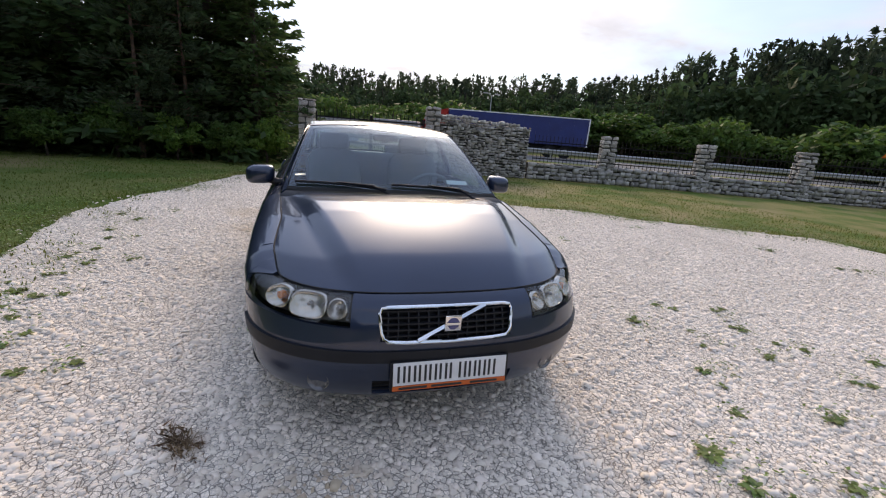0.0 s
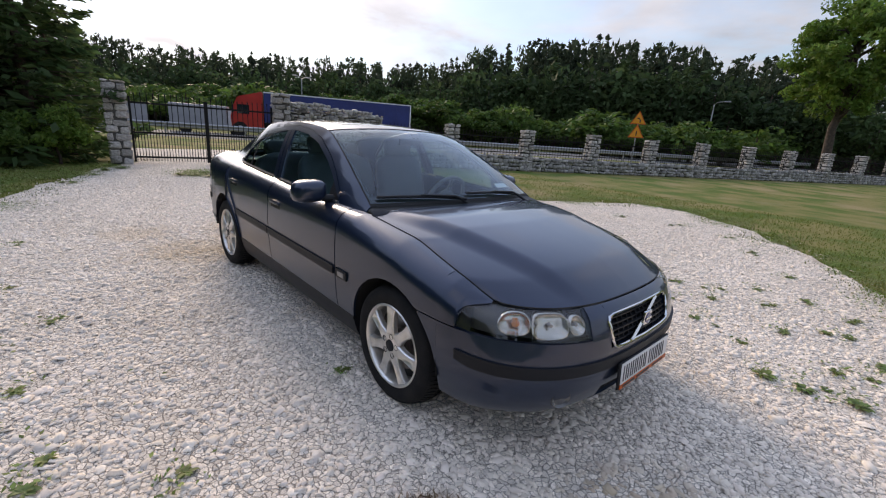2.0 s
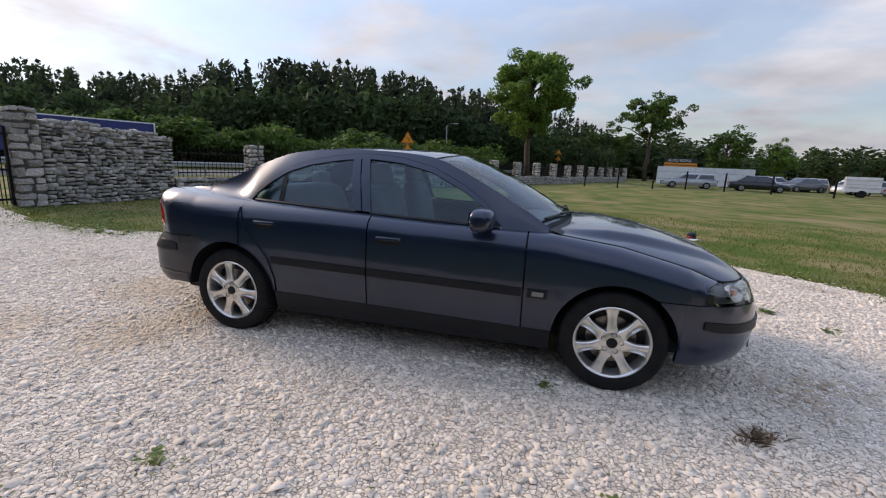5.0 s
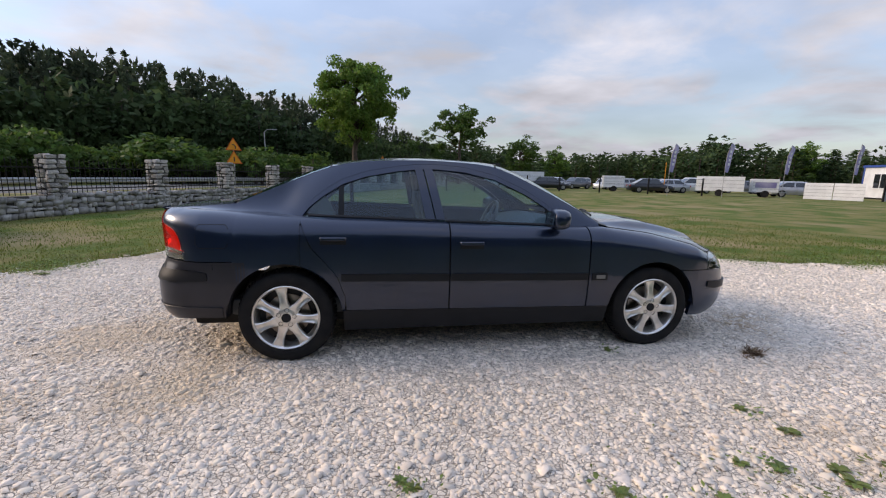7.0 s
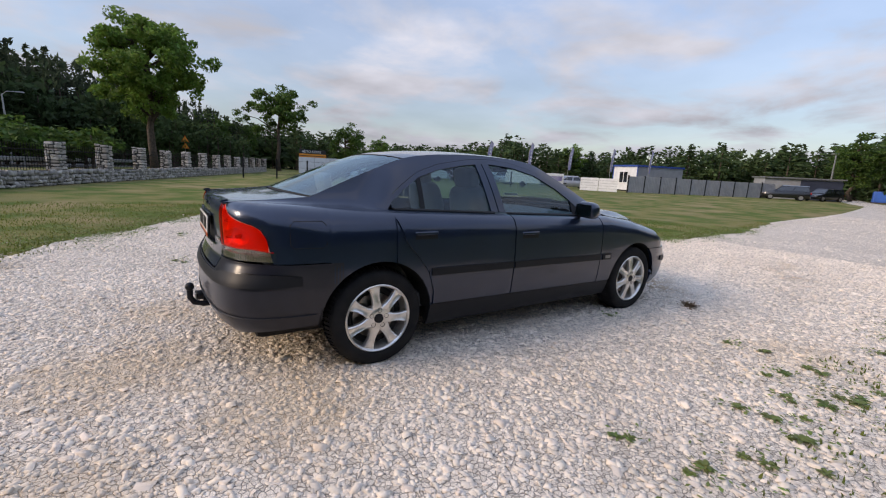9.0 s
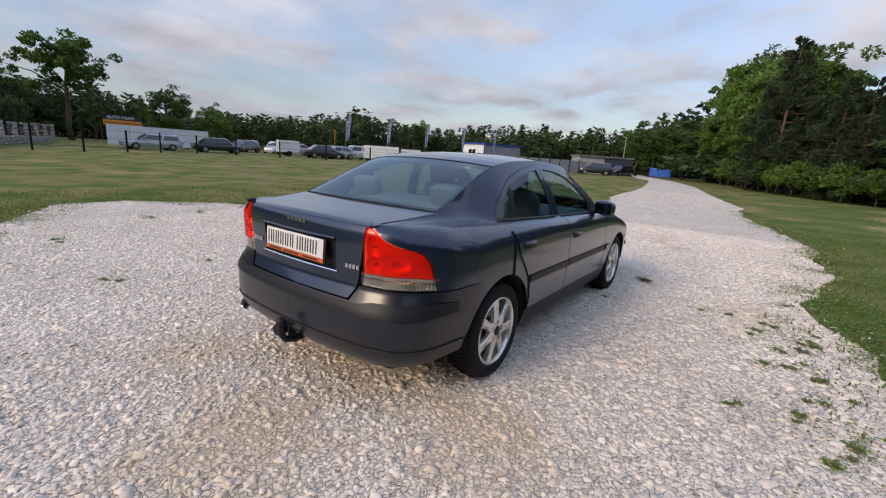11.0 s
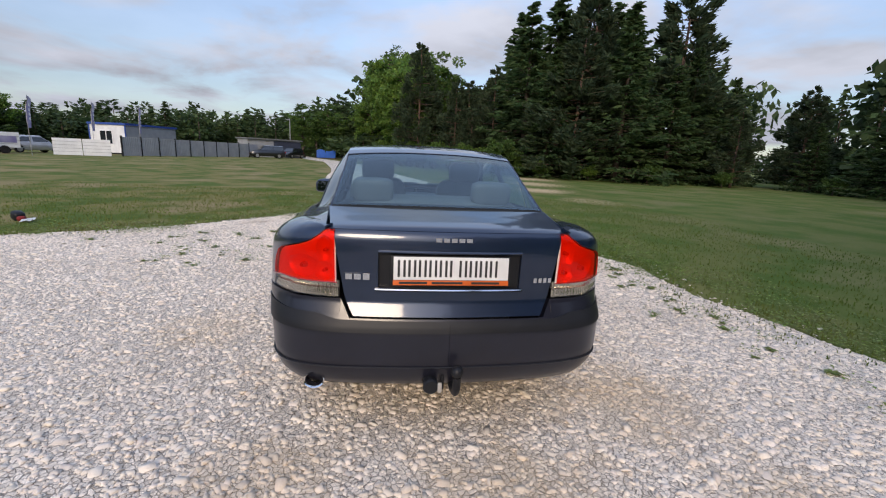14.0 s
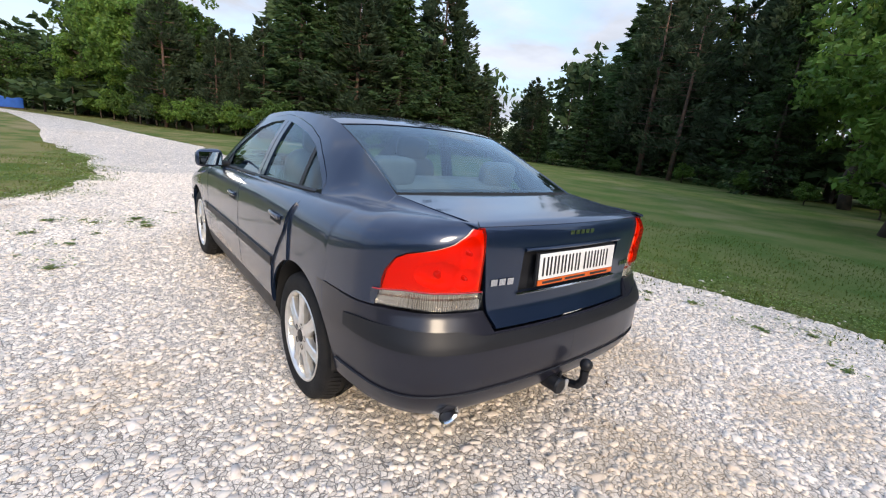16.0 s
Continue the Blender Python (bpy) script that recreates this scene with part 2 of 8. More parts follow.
def greener(m, col):
    """Mixes a greener colour into the grass on the side of the wood."""
    t = m.node_tree
    ln = t.links.new
    b = t.nodes["Principled BSDF"]
    tc = t.nodes.new("ShaderNodeTexCoord")
    nz = t.nodes.new("ShaderNodeTexNoise")
    nz.inputs["Scale"].default_value, nz.inputs["Detail"].default_value = 0.35, 5.0
    sp = t.nodes.new("ShaderNodeSeparateXYZ")
    ln(tc.outputs["Object"], nz.inputs["Vector"]), ln(tc.outputs["Object"], sp.inputs[0])
    ad = wire(t, "ShaderNodeMath", operation="MULTIPLY_ADD", in_1=5.0)
    ln(nz.outputs[0], ad.inputs[0]), ln(sp.outputs[1], ad.inputs[2])
    mr = t.nodes.new("ShaderNodeMapRange")
    mr.inputs[1].default_value, mr.inputs[2].default_value, mr.inputs[3].default_value, mr.inputs[4].default_value = -2.0, 1.5, 0.5, 0.0
    ln(ad.outputs[0], mr.inputs[0])
    last = b.inputs["Base Color"].links[0].from_socket
    mx = wire(t, "ShaderNodeMix", data_type="RGBA")
    mx.inputs[7].default_value = (*col, 1)
    ln(mr.outputs[0], mx.inputs[0]), ln(last, mx.inputs[6]), ln(mx.outputs[2], b.inputs["Base Color"])


greener(M_GRASS, (0.064, 0.116, 0.021))
M_BLADE = mat("grass_blade", (0.115, 0.172, 0.030), 0.8, spec=0.2, second=(0.18, 0.185, 0.052), scale=0.7, island=0.22, leaf=0.45)
greener(M_BLADE, (0.092, 0.160, 0.030))
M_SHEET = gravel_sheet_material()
M_STONE = mat("limestone_chip", (0.82, 0.715, 0.60), 0.9, second=(0.73, 0.63, 0.52), scale=0.8, island=0.15, bump=0.3, bscale=120,
              spots=((0.44, 0.33, 0.22), 0.55, 0.63))
M_WALLSTONE = mat("wall_limestone", (0.50, 0.47, 0.43), 0.9, second=(0.30, 0.28, 0.255), scale=5, rand=0.30, bump=0.8, bscale=25, dist=0.02)
M_WALLSTUFF = mat("wall_limestone_joined", (0.44, 0.42, 0.385), 0.9, second=(0.26, 0.25, 0.23), scale=5, island=0.32, bump=0.8, bscale=25, dist=0.02)
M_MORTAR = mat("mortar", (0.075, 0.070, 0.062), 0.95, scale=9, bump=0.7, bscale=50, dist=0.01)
M_IRON = mat("black_iron", (0.007, 0.007, 0.008), 0.6, spec=0.2, second=(0.012, 0.011, 0.010), scale=20)
M_BARK = mat("bark", (0.10, 0.075, 0.055), 0.95, second=(0.045, 0.034, 0.027), scale=7, bump=0.9, bscale=30, dist=0.03)
M_PINEBARK = mat("pine_bark", (0.17, 0.095, 0.06), 0.95, second=(0.06, 0.045, 0.036), scale=4, bump=0.9, bscale=22, dist=0.03)
M_SPRUCE = mat("spruce_needles", (0.082, 0.138, 0.046), 0.75, spec=0.3, second=(0.046, 0.084, 0.031), scale=0.6, island=0.4, leaf=0.5)
M_PINE = mat("pine_needles", (0.074, 0.106, 0.052), 0.75, spec=0.3, second=(0.044, 0.068, 0.034), scale=0.5, island=0.4, leaf=0.5)
M_LEAF = mat("green_leaves", (0.092, 0.165, 0.034), 0.6, spec=0.3, second=(0.060, 0.112, 0.026), scale=0.7, island=0.35, leaf=0.45)
M_LEAF2 = mat("fresh_leaves", (0.150, 0.255, 0.048), 0.6, spec=0.3, second=(0.10, 0.18, 0.036), scale=0.7, island=0.35, leaf=0.45)
M_FARLEAF = mat("distant_leaves", (0.070, 0.112, 0.042), 0.7, spec=0.2, second=(0.040, 0.070, 0.028), scale=0.08, island=0.35, leaf=0.35)
M_FARPINE = mat("distant_pine_needles", (0.070, 0.098, 0.050), 0.8, spec=0.2, second=(0.030, 0.044, 0.027), scale=0.17, island=0.35, leaf=0.35)
M_WEED = mat("weed_leaf", (0.165, 0.265, 0.055), 0.6, second=(0.16, 0.19, 0.055), scale=3, island=0.3, leaf=0.3)
M_REDCLOTH = mat("red_cloth", (0.22, 0.02, 0.02), 0.9, scale=9)

EARTH, SAND = (0.22, 0.145, 0.085), (0.60, 0.44, 0.27)
for one in (M_SHEET, M_STONE):
    stain(one, ((2.07, -1.12, 0.10, 0.45, EARTH), (-1.95, -1.15, 0.5, 0.50, SAND), (-2.75, -0.25, 0.6, 0.50, SAND), (-2.5, 0.75, 0.4, 0.45, SAND), (-2.9, -1.4, 0.45, 0.35, SAND), (-0.9, 1.6, 0.4, 0.3, SAND), (1.6, -2.3, 0.5, 0.3, SAND)))
stain(M_GRASS, ((15.0, -6.6, 1.6, 0.75, SAND), (20.0, -8.0, 2.2, 0.7, SAND), (10.5, -7.0, 1.2, 0.4, SAND), (26.0, -9.5, 2.5, 0.7, SAND), (-7.5, -7.2, 1.5, 0.45, EARTH), (-3.5, -12.0, 2.0, 0.4, EARTH)))

# ---- mesh helpers ----
def thing(name, label, category, at=None, group="", kind=""):
    ob = new(name)
    if at is not None:
        ob.matrix_basis = at
    return tagged(ob, label, category, group, kind)


def quads_mesh(name, v, material, per=4, smooth=False):
    """A mesh of loose faces of `per` corners out of an array (n, per, 3)."""
    n = len(v)
    me = bpy.data.meshes.new(name)
    me.vertices.add(n * per)
    me.vertices.foreach_set("co", np.asarray(v, dtype=np.float32).ravel())
    me.loops.add(n * per)
    me.loops.foreach_set("vertex_index", np.arange(n * per, dtype=np.int32))
    me.polygons.add(n)
    me.polygons.foreach_set("loop_start", np.arange(0, n * per, per, dtype=np.int32))
    me.polygons.foreach_set("loop_total", np.full(n, per, dtype=np.int32))
    if smooth:
        me.polygons.foreach_set("use_smooth", np.ones(n, dtype=bool))
    me.materials.append(material)
    me.update(calc_edges=True)
    return me


def many_mesh(name, verts, faces, material, smooth=False):
    """A mesh of repeated solids: verts (n, k, 3), faces (f, 4) or (f, 3) that index one solid."""
    n, k, _ = verts.shape
    f = np.asarray(faces, dtype=np.int64)
    idx = (f[None] + (np.arange(n) * k)[:, None, None]).reshape(-1, f.shape[1])
    me = bpy.data.meshes.new(name)
    me.vertices.add(n * k)
    me.vertices.foreach_set("co", verts.astype(np.float32).ravel())
    me.loops.add(idx.size)
    me.loops.foreach_set("vertex_index", idx.astype(np.int32).ravel())
    me.polygons.add(len(idx))
    me.polygons.foreach_set("loop_start", np.arange(0, idx.size, f.shape[1], dtype=np.int32))
    me.polygons.foreach_set("loop_total", np.full(len(idx), f.shape[1], dtype=np.int32))
    if smooth:
        me.polygons.foreach_set("use_smooth", np.ones(len(idx), dtype=bool))
    me.materials.append(material)
    me.update(calc_edges=True)
    return me


def put(name, me, parent=None, label="", at=None):
    ob = new(name, me)
    if parent is not None:
        ob.parent = parent
    if at is not None:
        ob.matrix_basis = at
    if label:
        ob["label"] = label
    return ob


def outward(bm):
    """Turns the faces of a skin of the car away from its middle."""
    bmesh.ops.recalc_face_normals(bm, faces=bm.faces)
    bm.normal_update()
    probe = 0
    for f in bm.faces:
        c = f.calc_center_median()
        probe += f.normal.dot(c - Vector((c.x * 0.8, 0, 0.62))) * f.calc_area()
    if probe < 0:
        bmesh.ops.reverse_faces(bm, faces=bm.faces)
        bm.normal_update()


def part(name, bm, material, parent, label="", smooth=True, at=None, sharp=35, skin=False):
    """Links a bmesh as one mesh object under a thing or a part."""
    me = bpy.data.meshes.new(name)
    if skin:
        outward(bm)
    else:
        bmesh.ops.recalc_face_normals(bm, faces=bm.faces)
    bm.normal_update()
    lim = math.radians(sharp)
    for e in bm.edges:
        e.smooth = len(e.link_faces) == 2 and e.calc_face_angle(0) < lim
    for f in bm.faces:
        f.smooth = smooth
    bm.to_mesh(me)
    bm.free()
    for one in material if isinstance(material, (list, tuple)) else [material]:
        me.materials.append(one)
    return put(name, me, parent, label, at)


def box(bm, lo, hi, bevel=0.0, m=None, seg=2, index=0):
    r = bmesh.ops.create_cube(bm, size=1.0)
    vs = r["verts"]
    for v in vs:
        v.co = Vector([lo[i] + (v.co[i] + 0.5) * (hi[i] - lo[i]) for i in range(3)])
    faces = {f for v in vs for f in v.link_faces}
    if bevel:
        es = list({e for v in vs for e in v.link_edges})
        g = bmesh.ops.bevel(bm, geom=es, offset=bevel, segments=seg, affect="EDGES", profile=0.6)
        faces |= set(g["faces"])
        faces = {f for f in faces if f.is_valid}
        vs = list({v for f in faces for v in f.verts})
    for f in faces:
        f.material_index = index
    if m is not None:
        bmesh.ops.transform(bm, matrix=m, verts=vs)
    return vs


def cyl(bm, a, b, r0, r1=None, seg=12, caps=True):
    a, b = Vector(a), Vector(b)
    d = b - a
    m = Matrix.Translation((a + b) / 2) @ d.to_track_quat("Z", "Y").to_matrix().to_4x4()
    return bmesh.ops.create_cone(bm, cap_ends=caps, segments=seg, radius1=r0, radius2=r0 if r1 is None else r1, depth=d.length, matrix=m)["verts"]


def tube(bm, pts, r, seg=8, taper=None):
    """A round bar along points."""
    pts = [Vector(p) for p in pts]
    rings = []
    for i, p in enumerate(pts):
        d = (pts[min(i + 1, len(pts) - 1)] - pts[max(i - 1, 0)]).normalized()
        side = d.cross(Vector((0, 0, 1)) if abs(d.z) < 0.95 else Vector((1, 0, 0))).normalized()
        top = side.cross(d)
        rr = r if taper is None else r + (taper - r) * i / (len(pts) - 1)
        rings.append([bm.verts.new(p + side * rr * math.cos(a) + top * rr * math.sin(a)) for a in np.linspace(0, 2 * math.pi, seg, endpoint=False)])
    for a, b in zip(rings, rings[1:]):
        for i in range(seg):
            bm.faces.new((a[i], a[(i + 1) % seg], b[(i + 1) % seg], b[i]))
    bm.faces.new(rings[0][::-1]), bm.faces.new(rings[-1])


def lathe(bm, profile, seg=32, closed=False):
    """Turns (radius, y) about the y axis."""
    rings = [[bm.verts.new((r * math.cos(a), y, r * math.sin(a))) for a in np.linspace(0, 2 * math.pi, seg, endpoint=False)] for r, y in profile]
    pairs = list(zip(rings, rings[1:])) + ([(rings[-1], rings[0])] if closed else [])
    for a, b in pairs:
        for i in range(seg):
            bm.faces.new((a[i], a[(i + 1) % seg], b[(i + 1) % seg], b[i]))


def inside(poly, x, y):
    """Which points lie in a polygon."""
    px, py = np.array(poly).T
    hit = np.zeros(x.shape, dtype=bool)
    for i in range(len(px)):
        j = i - 1
        cross = ((py[i] > y) != (py[j] > y)) & (x < (px[j] - px[i]) * (y - py[i]) / (py[j] - py[i] + 1e-12) + px[i])
        hit ^= cross
    return hit


def edge_distance(poly, x, y):
    d = np.full(x.shape, 1e9)
    p = np.array(poly)
    for a, b in zip(p, np.roll(p, -1, 0)):
        ab = b - a
        k = np.clip(((x - a[0]) * ab[0] + (y - a[1]) * ab[1]) / (ab @ ab + 1e-12), 0, 1)
        d = np.minimum(d, np.hypot(x - a[0] - k * ab[0], y - a[1] - k * ab[1]))
    return d

# ---- ground: one lawn sheet to the horizon, the gravel yard and its lane ----
YARD = [(-16.0, -0.6), (-11.4, -0.4), (-9.6, -1.2), (-7.8, -1.9), (-5.6, -2.8), (-3.9, -3.3), (-2.4, -3.5), (-0.9, -3.3), (0.4, -3.0), (2.5, -2.85),
        (4.8, -3.2), (7.4, -3.2), (10.5, -2.6), (14, -1.9), (19, -1.6), (27, 0.0), (40, 2.3), (52, 5.4), (72, 12.6), (100, 20), (100, 24),
        (72, 15.6), (62, 12.6), (50, 7.9), (36, 5.4), (24, 3.9), (16, 3.1), (11, 2.0), (7.6, 1.75), (5.2, 2.25), (3.9, 3.3), (3.0, 4.6),
        (2.2, 6.1), (1.2, 7.6), (-0.4, 8.6), (-1.6, 8.4), (-2.8, 6.0), (-3.8, 4.4), (-4.3, 3.1), (-4.9, 2.2), (-6.2, 1.9), (-8.0, 1.8), (-9.6, 2.6), (-11.0, 3.0), (-16.0, 3.4)]


def ragged(poly, step, amount):
    """The outline with small bays and tongues."""
    res = []
    for a, b in zip(poly, poly[1:] + poly[:1]):
        a, b = Vector(a), Vector(b)
        n = max(1, int((b - a).length / step)) if max(abs(a.x), abs(b.x)) < 20 else 2
        for i in range(n):
            p = a + (b - a) * i / n
            q = noise.noise((p.x * 0.9, p.y * 0.9, 3.1)) + 0.6 * noise.noise((p.x * 2.7, p.y * 2.7, 1.7))
            side = Vector((-(b - a).y, (b - a).x)).normalized()
            res.append(tuple(p + side * q * amount))
    return res


YARD = ragged(YARD, 0.35, 0.20)


def build_ground():
    bm = bmesh.new()
    rings = [0, 6, 14, 30, 60, 120, 300, 900]
    last = [bm.verts.new((0, 0, 0))]
    for r in rings[1:]:
        ring = [bm.verts.new((r * math.cos(a), r * math.sin(a), 0)) for a in np.linspace(0, 2 * math.pi, 48, endpoint=False)]
        for i in range(48):
            j = (i + 1) % 48
            bm.faces.new((last[0], ring[i], ring[j]) if len(last) == 1 else (last[i], ring[i], ring[j], last[j]))
        last = ring
    g = part("ground", bm, M_GRASS, None)
    tagged(g, "short mown lawn, green with dry straw-coloured patches", "ground", kind="structure")
    bm = bmesh.new()
    vs = [bm.verts.new((x, y, 0.006)) for x, y in YARD]
    bmesh.ops.triangle_fill(bm, edges=[bm.edges.new((vs[i - 1], vs[i])) for i in range(len(vs))], use_beauty=True, normal=(0, 0, 1))
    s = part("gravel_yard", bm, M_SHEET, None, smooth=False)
    tagged(s, "pale crushed limestone gravel yard with sandy patches", "ground", kind="structure")


build_ground()


def build_gravel():
    """Loose chips: flat, angular, overlapping, most of them near the car."""
    rng = np.random.default_rng(5)
    pts = []
    for (x0, x1, y0, y1, dens) in ((-8.0, 8.0, -5.0, 6.5, 820), (-13, 10, -4, 9, 120), (10, 26, -3.5, 5, 60)):
        n = int((x1 - x0) * (y1 - y0) * dens)
        x, y = rng.uniform(x0, x1, n), rng.uniform(y0, y1, n)
        keep = inside(YARD, x, y)
        keep &= ~((np.abs(x) < 1.5) & (np.abs(y) < 0.45))
        if dens > 1000:
            # the dense chips thin out away from the car
            out = np.maximum(np.hypot(np.maximum(np.abs(x) - 2.3, 0), np.maximum(np.abs(y) - 0.9, 0)) - 1.9, 0)
            keep &= rng.uniform(0, 1, n) < np.exp(-(out / 1.6) ** 2)
        pts.append(np.stack([x[keep], y[keep]], 1))
    # chips strewn over the lawn's edge
    x, y = rng.uniform(-9, 11, 60000), rng.uniform(-4.6, 8, 60000)
    d = edge_distance(YARD[::2], x, y)
    keep = ~inside(YARD, x, y) & (rng.uniform(0, 1, len(x)) < 0.45 * np.exp(-d / 0.13))
    pts.append(np.stack([x[keep], y[keep]], 1))
    p = np.concatenate(pts)
    n = len(p)
    far = np.maximum(0, np.hypot(p[:, 0], p[:, 1]) - 5.5)
    # a broken flake: four lower corners under a smaller, skewed top
    corner = np.array([(-1, -1, -1), (1, -1, -1), (1, 1, -1), (-1, 1, -1), (-0.72, -0.62, 1), (0.78, -0.55, 1), (0.62, 0.75, 1), (-0.80, 0.60, 1)], dtype=float)
    faces = [(4, 5, 6, 7), (0, 1, 5, 4), (1, 2, 6, 5), (2, 3, 7, 6), (3, 0, 4, 7)]
    size = np.exp(rng.normal(math.log(0.0108), 0.38, n)).clip(0.006, 0.027) * (1 + 0.03 * far.clip(0, 15))
    dims = np.stack([size * rng.uniform(0.9, 1.45, n), size * rng.uniform(0.6, 1.0, n), size * rng.uniform(0.14, 0.34, n)], 1)
    v = corner[None] * dims[:, None] * rng.uniform(0.72, 1.12, (n, 8, 1)) + rng.normal(0, 1, (n, 8, 3)) * np.array([0.16, 0.16, 0.05]) * size[:, None, None]
    yaw, tx, ty = rng.uniform(0, 2 * math.pi, n), rng.normal(0, 0.14, n), rng.normal(0, 0.14, n)
    for a, i, j in ((tx, 1, 2), (ty, 0, 2), (yaw, 0, 1)):
        c, s = np.cos(a)[:, None], np.sin(a)[:, None]
        vi, vj = v[..., i].copy(), v[..., j].copy()
        v[..., i], v[..., j] = c * vi - s * vj, s * vi + c * vj
    v[..., 0] += p[:, 0, None]
    v[..., 1] += p[:, 1, None]
    v[..., 2] += 0.007 + (dims[:, 2] * rng.uniform(0.2, 1.1, n))[:, None]
    me = many_mesh("gravel", v, faces, M_STONE)
    tagged(put("gravel", me), "loose pale limestone chips of two to six centimetres", "gravel", kind="stuff")


build_gravel()


def blades(name, x, y, h, rng, material, lean=0.5, width=0.006):
    n = len(x)
    a = rng.uniform(0, 2 * math.pi, n)
    b = rng.uniform(0, 2 * math.pi, n)
    l = rng.uniform(0.1, lean, n) * h
    base = np.stack([x, y, np.zeros(n)], 1)
    w = np.stack([np.cos(a), np.sin(a), np.zeros(n)], 1) * (width * rng.uniform(0.7, 1.5, n))[:, None]
    mid = base + np.stack([np.cos(b) * l * 0.35, np.sin(b) * l * 0.35, h * 0.6], 1)
    tip = base + np.stack([np.cos(b) * l, np.sin(b) * l, h], 1)
    v = np.stack([base - w, base + w, mid + w * 0.7, tip, mid - w * 0.7], 1)
    return quads_mesh(name, v, material, per=5)


def build_grass():
    rng = np.random.default_rng(11)
    xs, ys, hs = [], [], []
    for (x0, x1, y0, y1, dens, hh) in ((-10, 11, -8, 11, 230, 0.034),):
        n = int((x1 - x0) * (y1 - y0) * dens)
        x, y = rng.uniform(x0, x1, n), rng.uniform(y0, y1, n)
        out = ~inside(YARD, x, y)
        d = edge_distance(YARD[::3], x, y)
        keep = out & (rng.uniform(0, 1, n) < np.clip(1.25 - d / 9, 0.25, 1))
        xs.append(x[keep]), ys.append(y[keep]), hs.append(rng.uniform(0.4, 1.3, keep.sum()) * hh * np.where(d[keep] < 0.35, 1.5, 1.0))
    # a ragged, denser fringe along the gravel
    n = 90000
    x, y = rng.uniform(-12, 16, n), rng.uniform(-5, 10, n)
    d = edge_distance(YARD[::2], x, y)
    clump = np.array([noise.noise((a * 1.6, b * 1.6, 0.0)) for a, b in zip(x, y)])
    keep = (d < 0.30 + 0.5 * clump) & (clump > -0.15)
    xs.append(x[keep]), ys.append(y[keep]), hs.append(rng.uniform(0.014, 0.045, keep.sum()))
    me = blades("grass", np.concatenate(xs), np.concatenate(ys), np.concatenate(hs), rng, M_BLADE)
    tagged(put("grass", me), "short green and straw-coloured lawn grass blades", "grass", kind="stuff")


build_grass()

# ---- stone wall, pillars, picket fence and gate along the road ----
FENCE_AT = Vector((-9.44, 9.53, 0))
FENCE_STEP = Vector((1.22, 3.12, 0))
FENCE_YAW = math.degrees(math.atan2(FENCE_STEP.y, FENCE_STEP.x))


def stone_solid(rng, w, d, h):
    """A rough quarried block with knocked corners."""
    bm = bmesh.new()
    box(bm, (-w / 2, -d / 2, -h / 2), (w / 2, d / 2, h / 2), bevel=min(w, h, d) * 0.16, seg=1)
    for v in bm.verts:
        v.co += Vector(rng.normal(0, 0.035, 3)) * min(w, h) * 1.6
    me = bpy.data.meshes.new("stone")
    bm.to_mesh(me)
    bm.free()
    me.materials.append(M_WALLSTONE)
    return me


STONES = [stone_solid(np.random.default_rng(i), 1.0, 1.0, 1.0) for i in range(10)]


def lay_joined(name, parent, x0, x1, top, depth, rng, mean=0.19, course=0.135):
    """The same courses as one joined mesh, for the long wall far off."""
    lo, hi = [], []
    z = 0.0
    level = top if callable(top) else (lambda x: top)
    while z < level(x0):
        h = course * rng.uniform(0.75, 1.3)
        x = x0
        while x < x1:
            w = mean * rng.uniform(0.55, 1.6)
            cap = level(x + w / 2)
            if z + h * 0.5 > cap:
                x += w
                continue
            for sgn in (-1, 1):
                c = sgn * (depth / 2 - 0.03)
                j = rng.normal(0, 0.016, 4)
                lo.append((x + 0.014, c - 0.07 + j[0], z + 0.010 + j[2]))
                hi.append((min(x + w, x1) - 0.014, c + 0.07 + j[1], min(z + h * rng.uniform(0.9, 1.12), cap + 0.03) - 0.010 + j[3]))
            x += w
        z += h
    lo, hi = np.array(lo), np.array(hi)
    k = np.array([(a, b, c) for a in (0, 1) for b in (0, 1) for c in (0, 1)], dtype=float)
    v = lo[:, None] + (hi - lo)[:, None] * k[None] + rng.normal(0, 0.012, (len(lo), 8, 3))
    faces = [(0, 1, 3, 2), (4, 6, 7, 5), (0, 4, 5, 1), (2, 3, 7, 6), (0, 2, 6, 4), (1, 5, 7, 3)]
    ob = put(name, many_mesh(name, v, faces, M_WALLSTUFF), parent)
    ob["kind"] = "stuff"
    return ob


